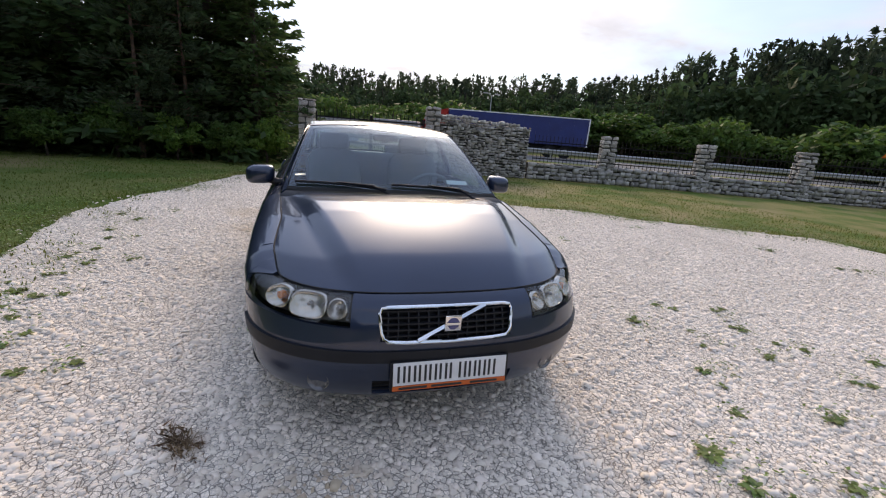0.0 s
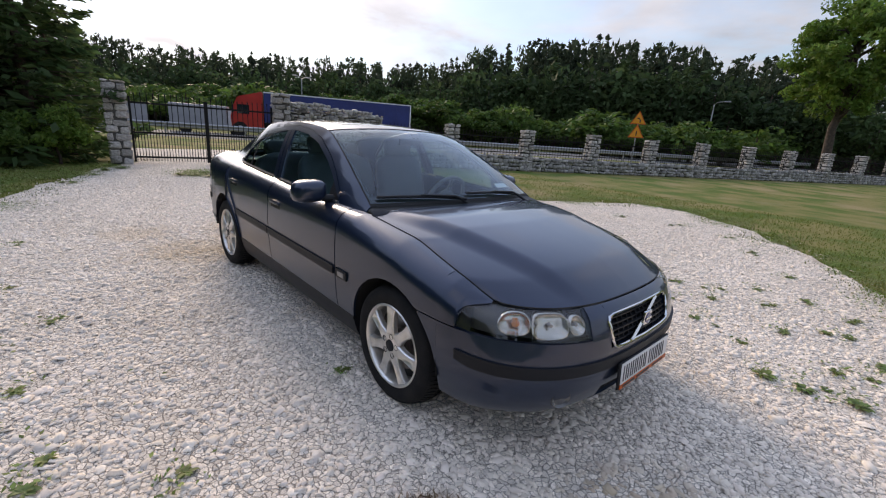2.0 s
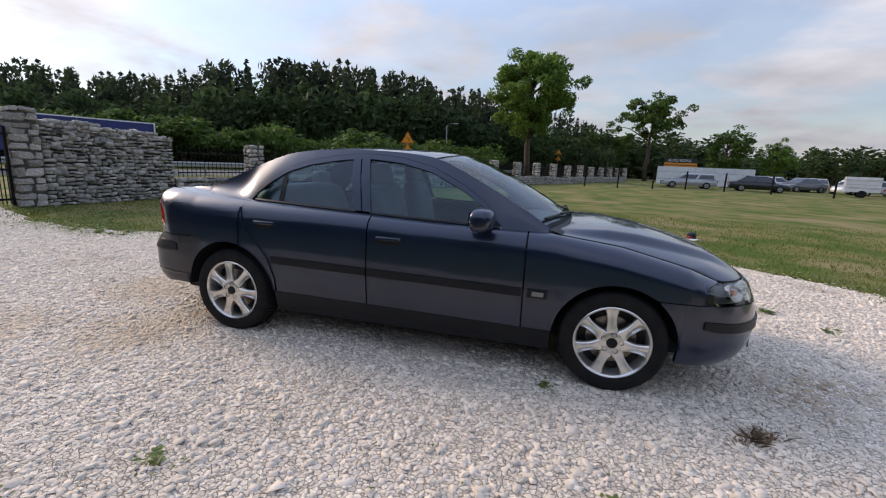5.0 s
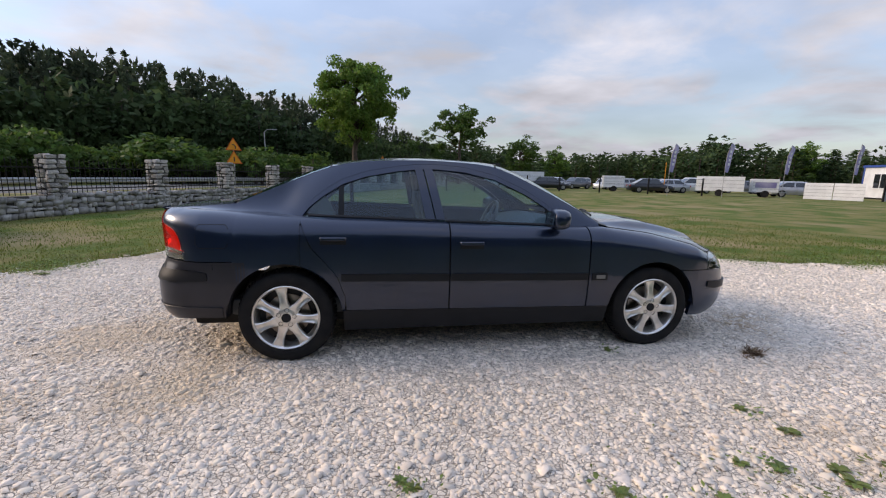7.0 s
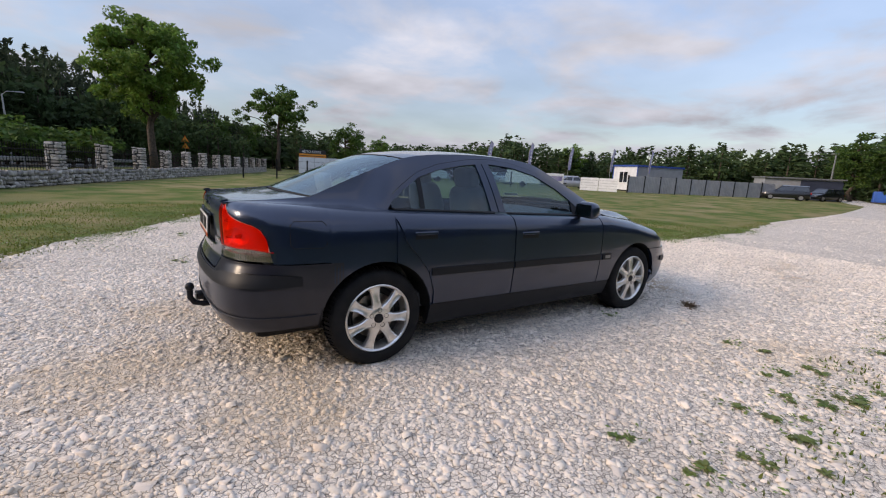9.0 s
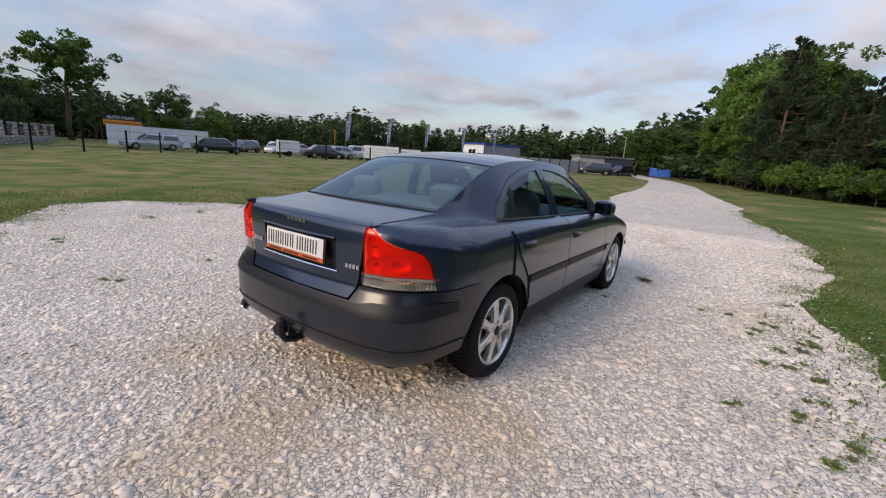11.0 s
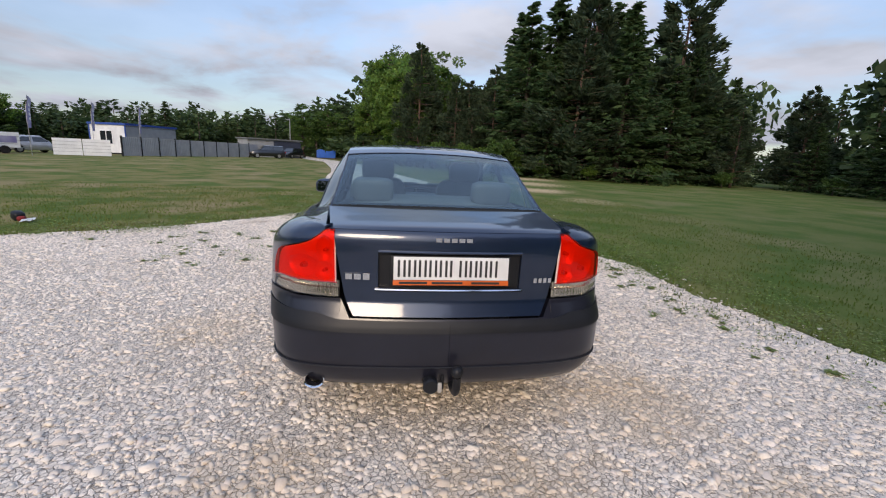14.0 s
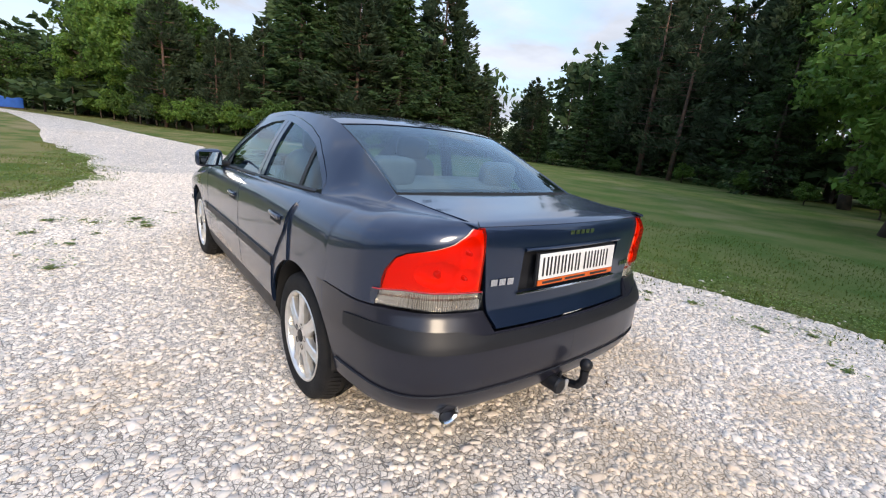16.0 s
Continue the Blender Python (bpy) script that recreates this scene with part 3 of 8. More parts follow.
def pillar(at, yaw, height, wide, rng, single):
    p = thing("stone_pillar", "square gate pillar of pale rough limestone blocks" if single else "square fence pillar of rough grey limestone blocks",
              "pillar", pose(at[0], at[1], at[2], 0, 0, yaw), "fence pillars")
    bm = bmesh.new()
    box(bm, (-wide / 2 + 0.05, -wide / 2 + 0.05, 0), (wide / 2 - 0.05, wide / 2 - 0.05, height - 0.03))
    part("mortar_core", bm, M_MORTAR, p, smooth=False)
    z = 0.0
    while z < height - 0.06:
        h = min(rng.uniform(0.13, 0.21) * (1 if single else 0.72), height - z)
        cut = rng.uniform(-0.2, 0.2) * wide
        cut2 = rng.uniform(-0.2, 0.2) * wide
        for a, b in ((-wide / 2, cut), (cut, wide / 2)):
            for c, d in ((-wide / 2, cut2), (cut2, wide / 2)):
                lift = rng.normal(0, 0.014)
                m = pose((a + b) / 2, (c + d) / 2, z + h / 2 + lift, rng.normal(0, 3), rng.normal(0, 4), rng.normal(0, 3))
                put("stone", STONES[rng.integers(10)], p, at=m @ Matrix.Diagonal((b - a - 0.026, d - c - 0.026, h - 0.022, 1)))
        z += h
    return p


def build_fence():
    rng = np.random.default_rng(21)
    # gate pillars and the tall wing wall
    g0, g1 = Vector((-10.75, -0.70, 0)), Vector((-10.15, 3.20, 0))
    gy = math.degrees(math.atan2((g1 - g0).y, (g1 - g0).x))
    pillar((g0.x, g0.y, 0), gy, 2.03, 0.50, rng, True)
    pillar((g1.x, g1.y, 0), gy, 2.10, 0.50, rng, True)
    a, b = Vector((-10.2, 3.45, 0)), Vector((-10.05, 6.60, 0))
    length = (b - a).length
    w = thing("wing_wall", "tall dry-laid rough limestone wall with a sloping top", "wall", pose(a.x, a.y, 0, 0, 0, math.degrees(math.atan2((b - a).y, (b - a).x))), kind="structure")
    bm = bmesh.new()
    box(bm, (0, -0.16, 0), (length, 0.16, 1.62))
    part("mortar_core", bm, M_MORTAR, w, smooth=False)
    lay_joined("stones", w, 0, length, lambda x: 1.94 - 0.20 * x / length, 0.42, rng, mean=0.15, course=0.082)
    # long low wall with pillars and pickets
    start = b + Vector((0.02, 0.1, 0))
    posts = [FENCE_AT + FENCE_STEP * k for k in range(16)]
    ends = [start] + posts
    for k, (p, q) in enumerate(zip(ends, ends[1:])):
        d = q - p
        yaw = math.degrees(math.atan2(d.y, d.x))
        L = d.length
        m = pose(p.x, p.y, 0, 0, 0, yaw)
        wl = thing("low_wall", "low wall of rough grey limestone under the picket fence", "wall", m, kind="structure")
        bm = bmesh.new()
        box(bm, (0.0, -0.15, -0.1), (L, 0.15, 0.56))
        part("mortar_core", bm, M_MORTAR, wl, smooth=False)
        lay_joined("stones", wl, 0, L, 0.58, 0.42, rng)
        f = thing("picket_fence", "black iron picket fence panel standing on a low stone wall", "fence", m, "fence panels")
        bm = bmesh.new()
        box(bm, (0.2, -0.015, 0.70), (L - 0.2, 0.015, 0.735))
        part("rail", bm, M_IRON, f, smooth=False)
        bm = bmesh.new()
        box(bm, (0.2, -0.015, 1.28), (L - 0.2, 0.015, 1.315))
        part("rail", bm, M_IRON, f, smooth=False)
        n = int((L - 0.4) / 0.135)
        for i in range(n + 1):
            put("picket", PICKET, f, at=pose(0.2 + (L - 0.4) * i / n, 0, 0.58))
    for k, q in enumerate(posts):
        pillar((q.x, q.y, 0), FENCE_YAW, 1.67, 0.52, rng, False)
    # two-leaf gate
    d = (g1 - g0)
    L = d.length - 0.52
    dirn = d.normalized()
    s = g0 + dirn * 0.26
    for leaf in range(2):
        o = s + dirn * (L / 2) * leaf
        gt = thing("iron_gate", "closed black iron gate leaf with upright bars", "gate", pose(o.x, o.y, 0.06, 0, 0, gy), "gate leaves")
        for z in (0.10, 0.72, 1.45):
            bm = bmesh.new()
            box(bm, (0.01, -0.018, z), (L / 2 - 0.01, 0.018, z + 0.045))
            part("rail", bm, M_IRON, gt, smooth=False)
        for x in (0.02, L / 2 - 0.02):
            bm = bmesh.new()
            box(bm, (x - 0.025, -0.025, 0.0), (x + 0.025, 0.025, 1.62))
            part("stile", bm, M_IRON, gt, smooth=False)
        for i in range(1, 13):
            put("bar", GATEBAR, gt, at=pose(L / 2 * i / 13, 0, 0.02))
        for i in range(26):
            if i % 2:
                put("short_bar", GATESHORT, gt, at=pose(L / 2 * i / 26, 0, 0.02))


def picket_mesh(h, r):
    bm = bmesh.new()
    cyl(bm, (0, 0, 0), (0, 0, h - 0.07), r, seg=6)
    cyl(bm, (0, 0, h - 0.07), (0, 0, h), r * 1.7, 0.001, seg=6)
    me = bpy.data.meshes.new("picket")
    bm.to_mesh(me)
    bm.free()
    me.materials.append(M_IRON)
    return me


PICKET, GATEBAR, GATESHORT = picket_mesh(0.95, 0.009), picket_mesh(1.72, 0.011), picket_mesh(0.85, 0.009)
build_fence()

# ---- trees ----
def rand_quads(rng, centre, size, flat=0.0, stretch=1.0, droop=None):
    """Leaf blades at given centres: small turned quads."""
    n = len(centre)
    u = rng.normal(0, 1, (n, 3))
    if droop is not None:
        u = droop + 0.35 * u
    u /= np.linalg.norm(u, axis=1)[:, None]
    w = rng.normal(0, 1, (n, 3))
    w[:, 2] *= 1 - flat
    w -= (w * u).sum(1)[:, None] * u
    w /= np.linalg.norm(w, axis=1)[:, None]
    s = (size * rng.uniform(0.6, 1.3, n))[:, None]
    u, w = u * s * stretch, w * s
    return np.stack([centre - u - w * 0.15, centre - u * 0.1 + w * 0.55, centre + u, centre - u * 0.1 - w * 0.55], 1)


def limb_mesh(name, branches, material):
    bm = bmesh.new()
    for pts, r0, r1 in branches:
        tube(bm, pts, r0, seg=7 if r0 > 0.1 else 5, taper=r1)
    me = bpy.data.meshes.new(name)
    bm.normal_update()
    for f in bm.faces:
        f.smooth = True
    bm.to_mesh(me)
    bm.free()
    me.materials.append(material)
    return me


def broadleaf(seed, h, spread, clumps, leaves, leaf, clear=0.22, material=None, clump=1.0, uneven=0.3):
    """Trunk, limbs, twigs and a rounded, broken crown of leaf clumps. Returns the trunk mesh and the crown mesh."""
    rng = np.random.default_rng(seed)
    br, ends = [], []
    trunk = [Vector((0, 0, 0))]
    for i in range(1, 7):
        trunk.append(Vector((rng.normal(0, 0.015) * h, rng.normal(0, 0.015) * h, h * 0.70 * i / 6)))
    br.append((trunk, h * 0.024, h * 0.007))
    mid, half = h * (clear + 1.0) / 2, h * (1.0 - clear) / 2
    for i in range(clumps):
        d = rng.normal(0, 1, 3)
        d /= np.linalg.norm(d)
        k = rng.uniform(0.25, 1.0) ** 0.5 * 0.86
        lump = 0.80 + uneven * noise.noise(Vector(d) * 1.7 + Vector((seed, 0, 0)))
        p = Vector((d[0] * spread * k * lump, d[1] * spread * k * lump, mid + d[2] * half * k * lump * 0.92))
        if p.z < h * clear * 0.9:
            continue
        ends.append(p)
        if i % 3 == 0:
            zb = max(h * clear * 0.7, min(h * 0.66, p.z - 0.45 * math.hypot(p.x, p.y)))
            j = min(5, int(zb / (h * 0.70) * 6))
            base = trunk[j].lerp(trunk[j + 1], zb / (h * 0.70) * 6 - j)
            br.append(([base, base.lerp(p, 0.5) + Vector((0, 0, 0.04 * h)), p], h * 0.008, h * 0.0015))
    c = []
    for p in ends:
        r = spread * rng.uniform(0.16, 0.28) * clump
        d = rng.normal(0, 1, (leaves, 3))
        d /= np.linalg.norm(d, axis=1)[:, None]
        c.append(np.array(p) + d * (r * rng.uniform(0.3, 1.0, leaves) ** 0.6)[:, None] * np.array([1, 1, 0.72]))
    c = np.concatenate(c)
    c = c[c[:, 2] > 0.02 * h]
    q = rand_quads(rng, c, np.full(len(c), leaf), flat=0.3)
    return limb_mesh("trunk", br, M_BARK), quads_mesh("crown", q, material or M_LEAF)


def conifer(seed, h, radius, whorls, per, sprays, leaf, clear=0.05, material=None, bark=None, droop=-0.25, shape=1.0, puff=0.0, gap=0.25):
    """A conifer of separate boughs: each a limb with side twigs that carry flat sprays (puff 0) or tufts at the ends (puff 1)."""
    rng = np.random.default_rng(seed)
    lean = Vector((rng.normal(0, 0.012) * h, rng.normal(0, 0.012) * h, 0))
    br = [([Vector((0, 0, 0)), lean * 0.5 + Vector((0, 0, h * 0.5)), lean + Vector((0, 0, h * 0.97))], h * 0.014 + 0.02, 0.015)]
    c, dr = [], []
    up = np.array([0, 0, 1.0])
    for i in range(whorls):
        f = (i + rng.uniform(0.1, 0.6)) / whorls
        z = h * (clear + (1 - clear) * f)
        reach = radius * ((1 - f) ** shape * 0.93 + 0.05)
        turn = rng.uniform(0, 2 * math.pi)
        for j in range(per):
            if rng.uniform() < gap * (1 - f):
                continue
            a = turn + (j + rng.normal(0, 0.2)) * 2 * math.pi / per
            L = reach * rng.uniform(0.55, 1.18)
            if L < 0.08:
                continue
            zz = z + rng.normal(0, 0.012) * h
            d = np.array([math.cos(a), math.sin(a), 0.0])
            side = np.array([-math.sin(a), math.cos(a), 0.0])
            root = np.array([lean.x * f, lean.y * f, zz])

            def along(k):
                sag = droop * (1 - 1.3 * f) * k + (0.22 if droop < 0 else -0.05) * k * k
                return root + d * (L * k) + up * (L * sag)
            br.append(([Vector(along(k)) for k in (0, 0.4, 0.8, 1.0)], 0.012 + 0.007 * L, 0.005))
            n = max(6, int(sprays * (0.3 + 0.7 * L / radius)))
            k = rng.uniform(0.25 if puff else 0.12, 1.05, n) ** (0.55 if puff else 0.7)
            twig = np.round(k * (4 + L * 3)) / (4 + L * 3)
            k = k + (twig - k) * 0.6
            wide = (1.08 - k) * 0.42 + 0.05
            off = rng.uniform(-1, 1, n) * L * wide
            pts = np.stack([along(q) for q in k]) + side * off[:, None] + d * (np.abs(off) * 0.45)[:, None]
            pts = pts + up * (rng.normal(0, 0.025 + 0.075 * puff, n) * (0.6 + L) - (0.0 if puff else 0.10) * np.abs(off))[:, None]
            c.append(pts)
            dr.append(d[None] * 0.9 + side * (np.sign(off) * rng.uniform(0.2, 0.9, n))[:, None] + up * (0.5 if puff else -0.22))
    c, dr = np.concatenate(c), np.concatenate(dr)
    q = rand_quads(rng, c, np.full(len(c), leaf), stretch=1.5, droop=dr)
    return limb_mesh("trunk", br, bark or M_BARK), quads_mesh("crown", q, material or M_SPRUCE)


def scots(seed, h, radius, material=None, low=0.42):
    """Pine with a long bare stem and a cloudy top."""
    rng = np.random.default_rng(seed)
    br = [([Vector((0, 0, 0)), Vector((0.1, 0.05, h * 0.5)), Vector((0, 0.1, h * 0.95))], h * 0.013 + 0.02, 0.03)]
    c = []
    for i in range(34):
        f = rng.uniform(0, 1)
        z = h * (low + (0.97 - low) * f)
        a = rng.uniform(0, 6.3)
        L = radius * rng.uniform(0.4, 1.0) * (1 - 0.65 * f ** 1.5)
        tip = Vector((math.cos(a) * L, math.sin(a) * L, z + 0.25 * L))
        br.append(([Vector((0, 0.05, z)), tip], 0.035, 0.012))
        for k in (0.55, 0.8, 1.0):
            p = Vector((0, 0, z)) + (tip - Vector((0, 0, z))) * k
            r = radius * rng.uniform(0.16, 0.30)
            d = rng.normal(0, 1, (42, 3)) * np.array([1, 1, 0.5])
            c.append(np.array(p) + d * r * 0.55)
    c = np.concatenate(c)
    q = rand_quads(rng, c, np.full(len(c), 0.17), stretch=1.4)
    return limb_mesh("trunk", br, M_PINEBARK), quads_mesh("crown", q, material or M_PINE)


SPRUCES = [conifer(31 + i, 9.0, 2.5, 26, 8, 62, 0.105, clear=0.015, droop=-0.30, gap=0.15) for i in range(3)]
PINES = [conifer(41 + i, 9.0, 2.7, 17, 6, 120, 0.115, clear=0.08, material=M_PINE, bark=M_PINEBARK, droop=0.10, shape=0.55, puff=0.7, gap=0.3) for i in range(3)]
TALLPINES = [conifer(46 + i, 13.0, 2.9, 16, 5, 105, 0.125, clear=0.20, material=M_PINE, bark=M_PINEBARK, droop=0.05, shape=0.45, puff=0.8, gap=0.4) for i in range(2)]
SCOTS = [scots(51 + i, 13.0, 2.6) for i in range(3)]
LOWSCOTS = [scots(56 + i, 11.0, 2.8, low=0.12) for i in range(3)]
BROAD = [broadleaf(61 + i, 9.0, 3.0, 90, 80, 0.13, clear=0.02, material=M_LEAF if i else M_LEAF2, clump=0.8, uneven=0.55) for i in range(3)]
BUSHES = [broadleaf(71 + i, 2.6, 1.5, 44, 100, 0.085, clear=0.02, material=M_LEAF2 if i else M_LEAF) for i in range(2)]


def plant(kind, x, y, height, yaw, label, category="tree", group="", wide=1.0, name="tree", z=0.0):
    trunk, crown = kind[0], kind[1]
    top = max(v.co.z for v in crown.vertices)
    s = height / top
    t = thing(name, label, category, pose(x, y, z, 0, 0, yaw), group)
    t.matrix_basis = pose(x, y, z, 0, 0, yaw) @ Matrix.Diagonal((s * wide, s * wide, s, 1))
    put("trunk", trunk, t)
    put("crown", crown, t)
    return t


def skyline(x, y):
    """Height of the wood's tops above the yard, by direction."""
    d = math.hypot(x - (-3.5 if x > -6 else 3.5), y - (0 if x > -6 else -1))
    az = math.degrees(math.atan2(y, x + 3.5)) if x > -6 else math.degrees(math.atan2(y + 1, x - 3.5))
    if az > 90:
        az -= 360
    el = float(np.interp(az, [-182, -178, -173, -168, -120, -90, -60, -57, -53, -50.5, -48.5, -44, -40, -37.5, -35, -18, -16, -13.5, -11.5, -8.5, -5, -1.7, 2, 5, 7, 14],
                         [5, 9, 15, 21, 24, 24, 20, 16.5, 13, 10.5, 8.2, 9.4, 10.2, 12, 19, 20, 16, 11.5, 9.6, 11.2, 13, 14.2, 11.5, 7, 5.8, 4.8]))
    return 1.4 + d * math.tan(radians(el))


def build_near_woods():
    rng = np.random.default_rng(8)
    # edge of the wood: from the gate round behind the lawn to the lane
    edge = [(-11.5, -2.2), (-11.3, -4.0), (-10.9, -5.8), (-10.5, -7.8), (-9.8, -10.0), (-8.4, -12.6), (-6.6, -15.2), (-4.4, -17.8), (-1.9, -20.3), (0.6, -22.6), (3.4, -24.9),
            (6.5, -27.0), (10, -29), (14, -30.5), (18.5, -31), (22.5, -28.5), (25.5, -25), (27.5, -21.3), (28.8, -17.6), (29.8, -14.0), (31.5, -11.0), (34.5, -8.0), (38, -5.6),
            (42.5, -3.2), (47, -1.6), (53, -0.6), (60, 0.9), (68, 2.6)]
    for k, (x, y) in enumerate(edge):
        for row in range(2 if -7 < x < 4 else 3):
            ox, oy = {0: (0, 0), 1: (-0.6, -3.0), 2: (0.8, -6.4)}[row] if x > -8 else {0: (0, 0), 1: (-2.8, -0.6), 2: (-6.0, 0.4)}[row]
            if x > 20:
                ox, oy = {0: (0, 0), 1: (2.6, -1.6), 2: (5.0, -4)}[row]
            px, py = x + ox + rng.normal(0, 0.7), y + oy + rng.normal(0, 0.7)
            h = min(skyline(px, py) * rng.uniform(0.86, 1.06) * (1.0 if row else rng.uniform(0.6, 1.0)), 17.0)
            pick, broad = rng.uniform(), 1.0
            az = math.degrees(math.atan2(py - 0.8, px + 3.6))
            spruce, pine = SPRUCES[rng.integers(3)], PINES[rng.integers(3)]
            dark, young, green = "dark green spruce with drooping boughs down to the grass", "pine with dark needles and open boughs", "leafy green broadleaf tree at the wood's edge"
            if x < -7:
                kind, lab = (TALLPINES[rng.integers(2)], "tall pine with a bare lower stem and a dark open crown") if pick < 0.6 else (BROAD[rng.integers(3)], green) if pick < 0.85 else (spruce, dark)
                h *= 1.08 if pick < 0.6 else 0.62 if pick < 0.85 else 0.9
            elif az > -7:
                kind, lab = (BROAD[0 if row == 0 else rng.integers(3)], "fresh light green broadleaf tree beside the lane") if pick < 0.72 else (pine, young)
            elif az > -17:
                kind, lab = (pine, young) if pick < 0.65 else (BROAD[rng.integers(3)], green)
            elif az > -40:
                kind, lab = (spruce, dark) if pick < 0.7 else (pine, young)
                broad = 1.35
            elif az > -49:
                kind, lab = (pine, young) if pick < 0.6 else (spruce, dark)
            elif az > -60:
                kind, lab = (spruce, dark) if pick < 0.75 else (pine, young)
                broad = 1.3
            elif az > -79:
                kind, lab = (TALLPINES[rng.integers(2)], "tall pine with a bare lower stem and a dark open crown") if pick < 0.6 and row == 0 else (pine, young) if pick < 0.8 else (spruce, dark)
            else:
                kind, lab = (BROAD[rng.integers(3)], green) if pick < 0.7 else (spruce, dark)
            plant(kind, px, py, h, rng.uniform(0, 360), lab, group="trees of the wood's edge", wide=rng.uniform(0.85, 1.1) * (1.25 if h < 8 else 1.0) * broad)
    for x, y, h in ((-10.6, -1.9, 2.4), (-10.2, -2.9, 2.0), (-10.1, -4.2, 2.2), (-10.0, -5.6, 2.6), (-9.6, -7.0, 2.0), (-9.2, -8.6, 2.4), (-8.3, -10.6, 2.0), (-7.0, -13.2, 2.4),
                    (-1.0, -19.4, 2.6), (1.6, -21.6, 2.0), (4.6, -24, 2.4), (9, -27, 2.6), (26.0, -19, 3.0), (27.4, -15, 2.6), (28.5, -11.5, 2.8), (31, -9.0, 3.0),
                    (34, -6.6, 2.6), (38, -4.2, 2.8), (36, -5.4, 2.4), (40.5, -3.4, 2.6), (43, -2.2, 2.8), (46, -1.2, 3.0), (50, -0.3, 2.8), (54, 0.6, 3.0), (59, 1.6, 3.2), (65, 3.2, 3.2), (29.8, -10.2, 2.4), (32.5, -8.0, 2.4), (-4.5, -16.2, 2.2), (20, -28, 2.4), (15, -29, 2.2), (24, -23.5, 2.4)):
        if x < -6.5:
            for q in (1,):
                plant(SPRUCES[rng.integers(3)], x - 0.7 - 1.3 * q + rng.normal(0, 0.3), y - 0.6 * q + rng.normal(0, 0.4), h * (1.3 + 0.5 * q), rng.uniform(0, 360), "small dark spruce at the wood's edge", group="trees of the wood's edge", wide=1.5)
            h *= 0.6
        elif x < 30:
            h *= 0.5
        plant(BUSHES[rng.integers(2)], x, y, h, rng.uniform(0, 360), "low leafy bush under the wood's edge", "bush", "bushes", name="bush")

    for x, y, h in ((-1.9, -13.2, 6.2), (-6.0, -12.6, 5.4)):
        plant(BROAD[0], x, y, h, x * 40, "fresh light green broadleaf tree at the wood's edge", group="trees of the wood's edge", wide=1.1)
    for x, y, h, w in ((-12.0, -2.3, 8.0, 1.1), (-12.8, -3.8, 10.5, 1.15), (-11.9, -5.4, 9.5, 1.2), (-12.6, -7.4, 11.0, 1.2), (-11.6, -9.4, 10.0, 1.2)):
        plant(SPRUCES[int(-y) % 3], x, y, h, x * 57, "tall dark spruce with boughs to the ground beside the gate", group="trees of the wood's edge", wide=w)


build_near_woods()


def scatter(name, label, kinds, places, mats, step=6, grow=1.75):
    """Many far trees as one object: copies of the tree meshes run together."""
    trunks, crowns = [], []
    for (kind, x, y, h, yaw, wide, z) in places:
        crown = kind[1]
        n = len(crown.vertices)
        co = np.empty(n * 3, dtype=np.float32)
        crown.vertices.foreach_get("co", co)
        co = co.reshape(-1, 4, 3)[::step].copy()
        s = h / co[..., 2].max()
        c = co.mean(1, keepdims=True)
        co = c + (co - c) * grow
        a = math.radians(yaw)
        r = np.array([[math.cos(a), -math.sin(a), 0], [math.sin(a), math.cos(a), 0], [0, 0, 1]])
        co = (co * np.array([s * wide, s * wide, s])) @ r.T + np.array([x, y, z])
        crowns.append(co.astype(np.float32))
        trunks.append((x, y, z, h))
    ob = put(name, quads_mesh(name, np.concatenate(crowns), mats))
    tagged(ob, label, "woods", kind="stuff")
    bm = bmesh.new()
    for x, y, z, h in trunks:
        cyl(bm, (x, y, z - 0.3), (x, y, z + h * 0.8), 0.16, 0.05, seg=5, caps=False)
    part("trunks", bm, M_BARK, ob)


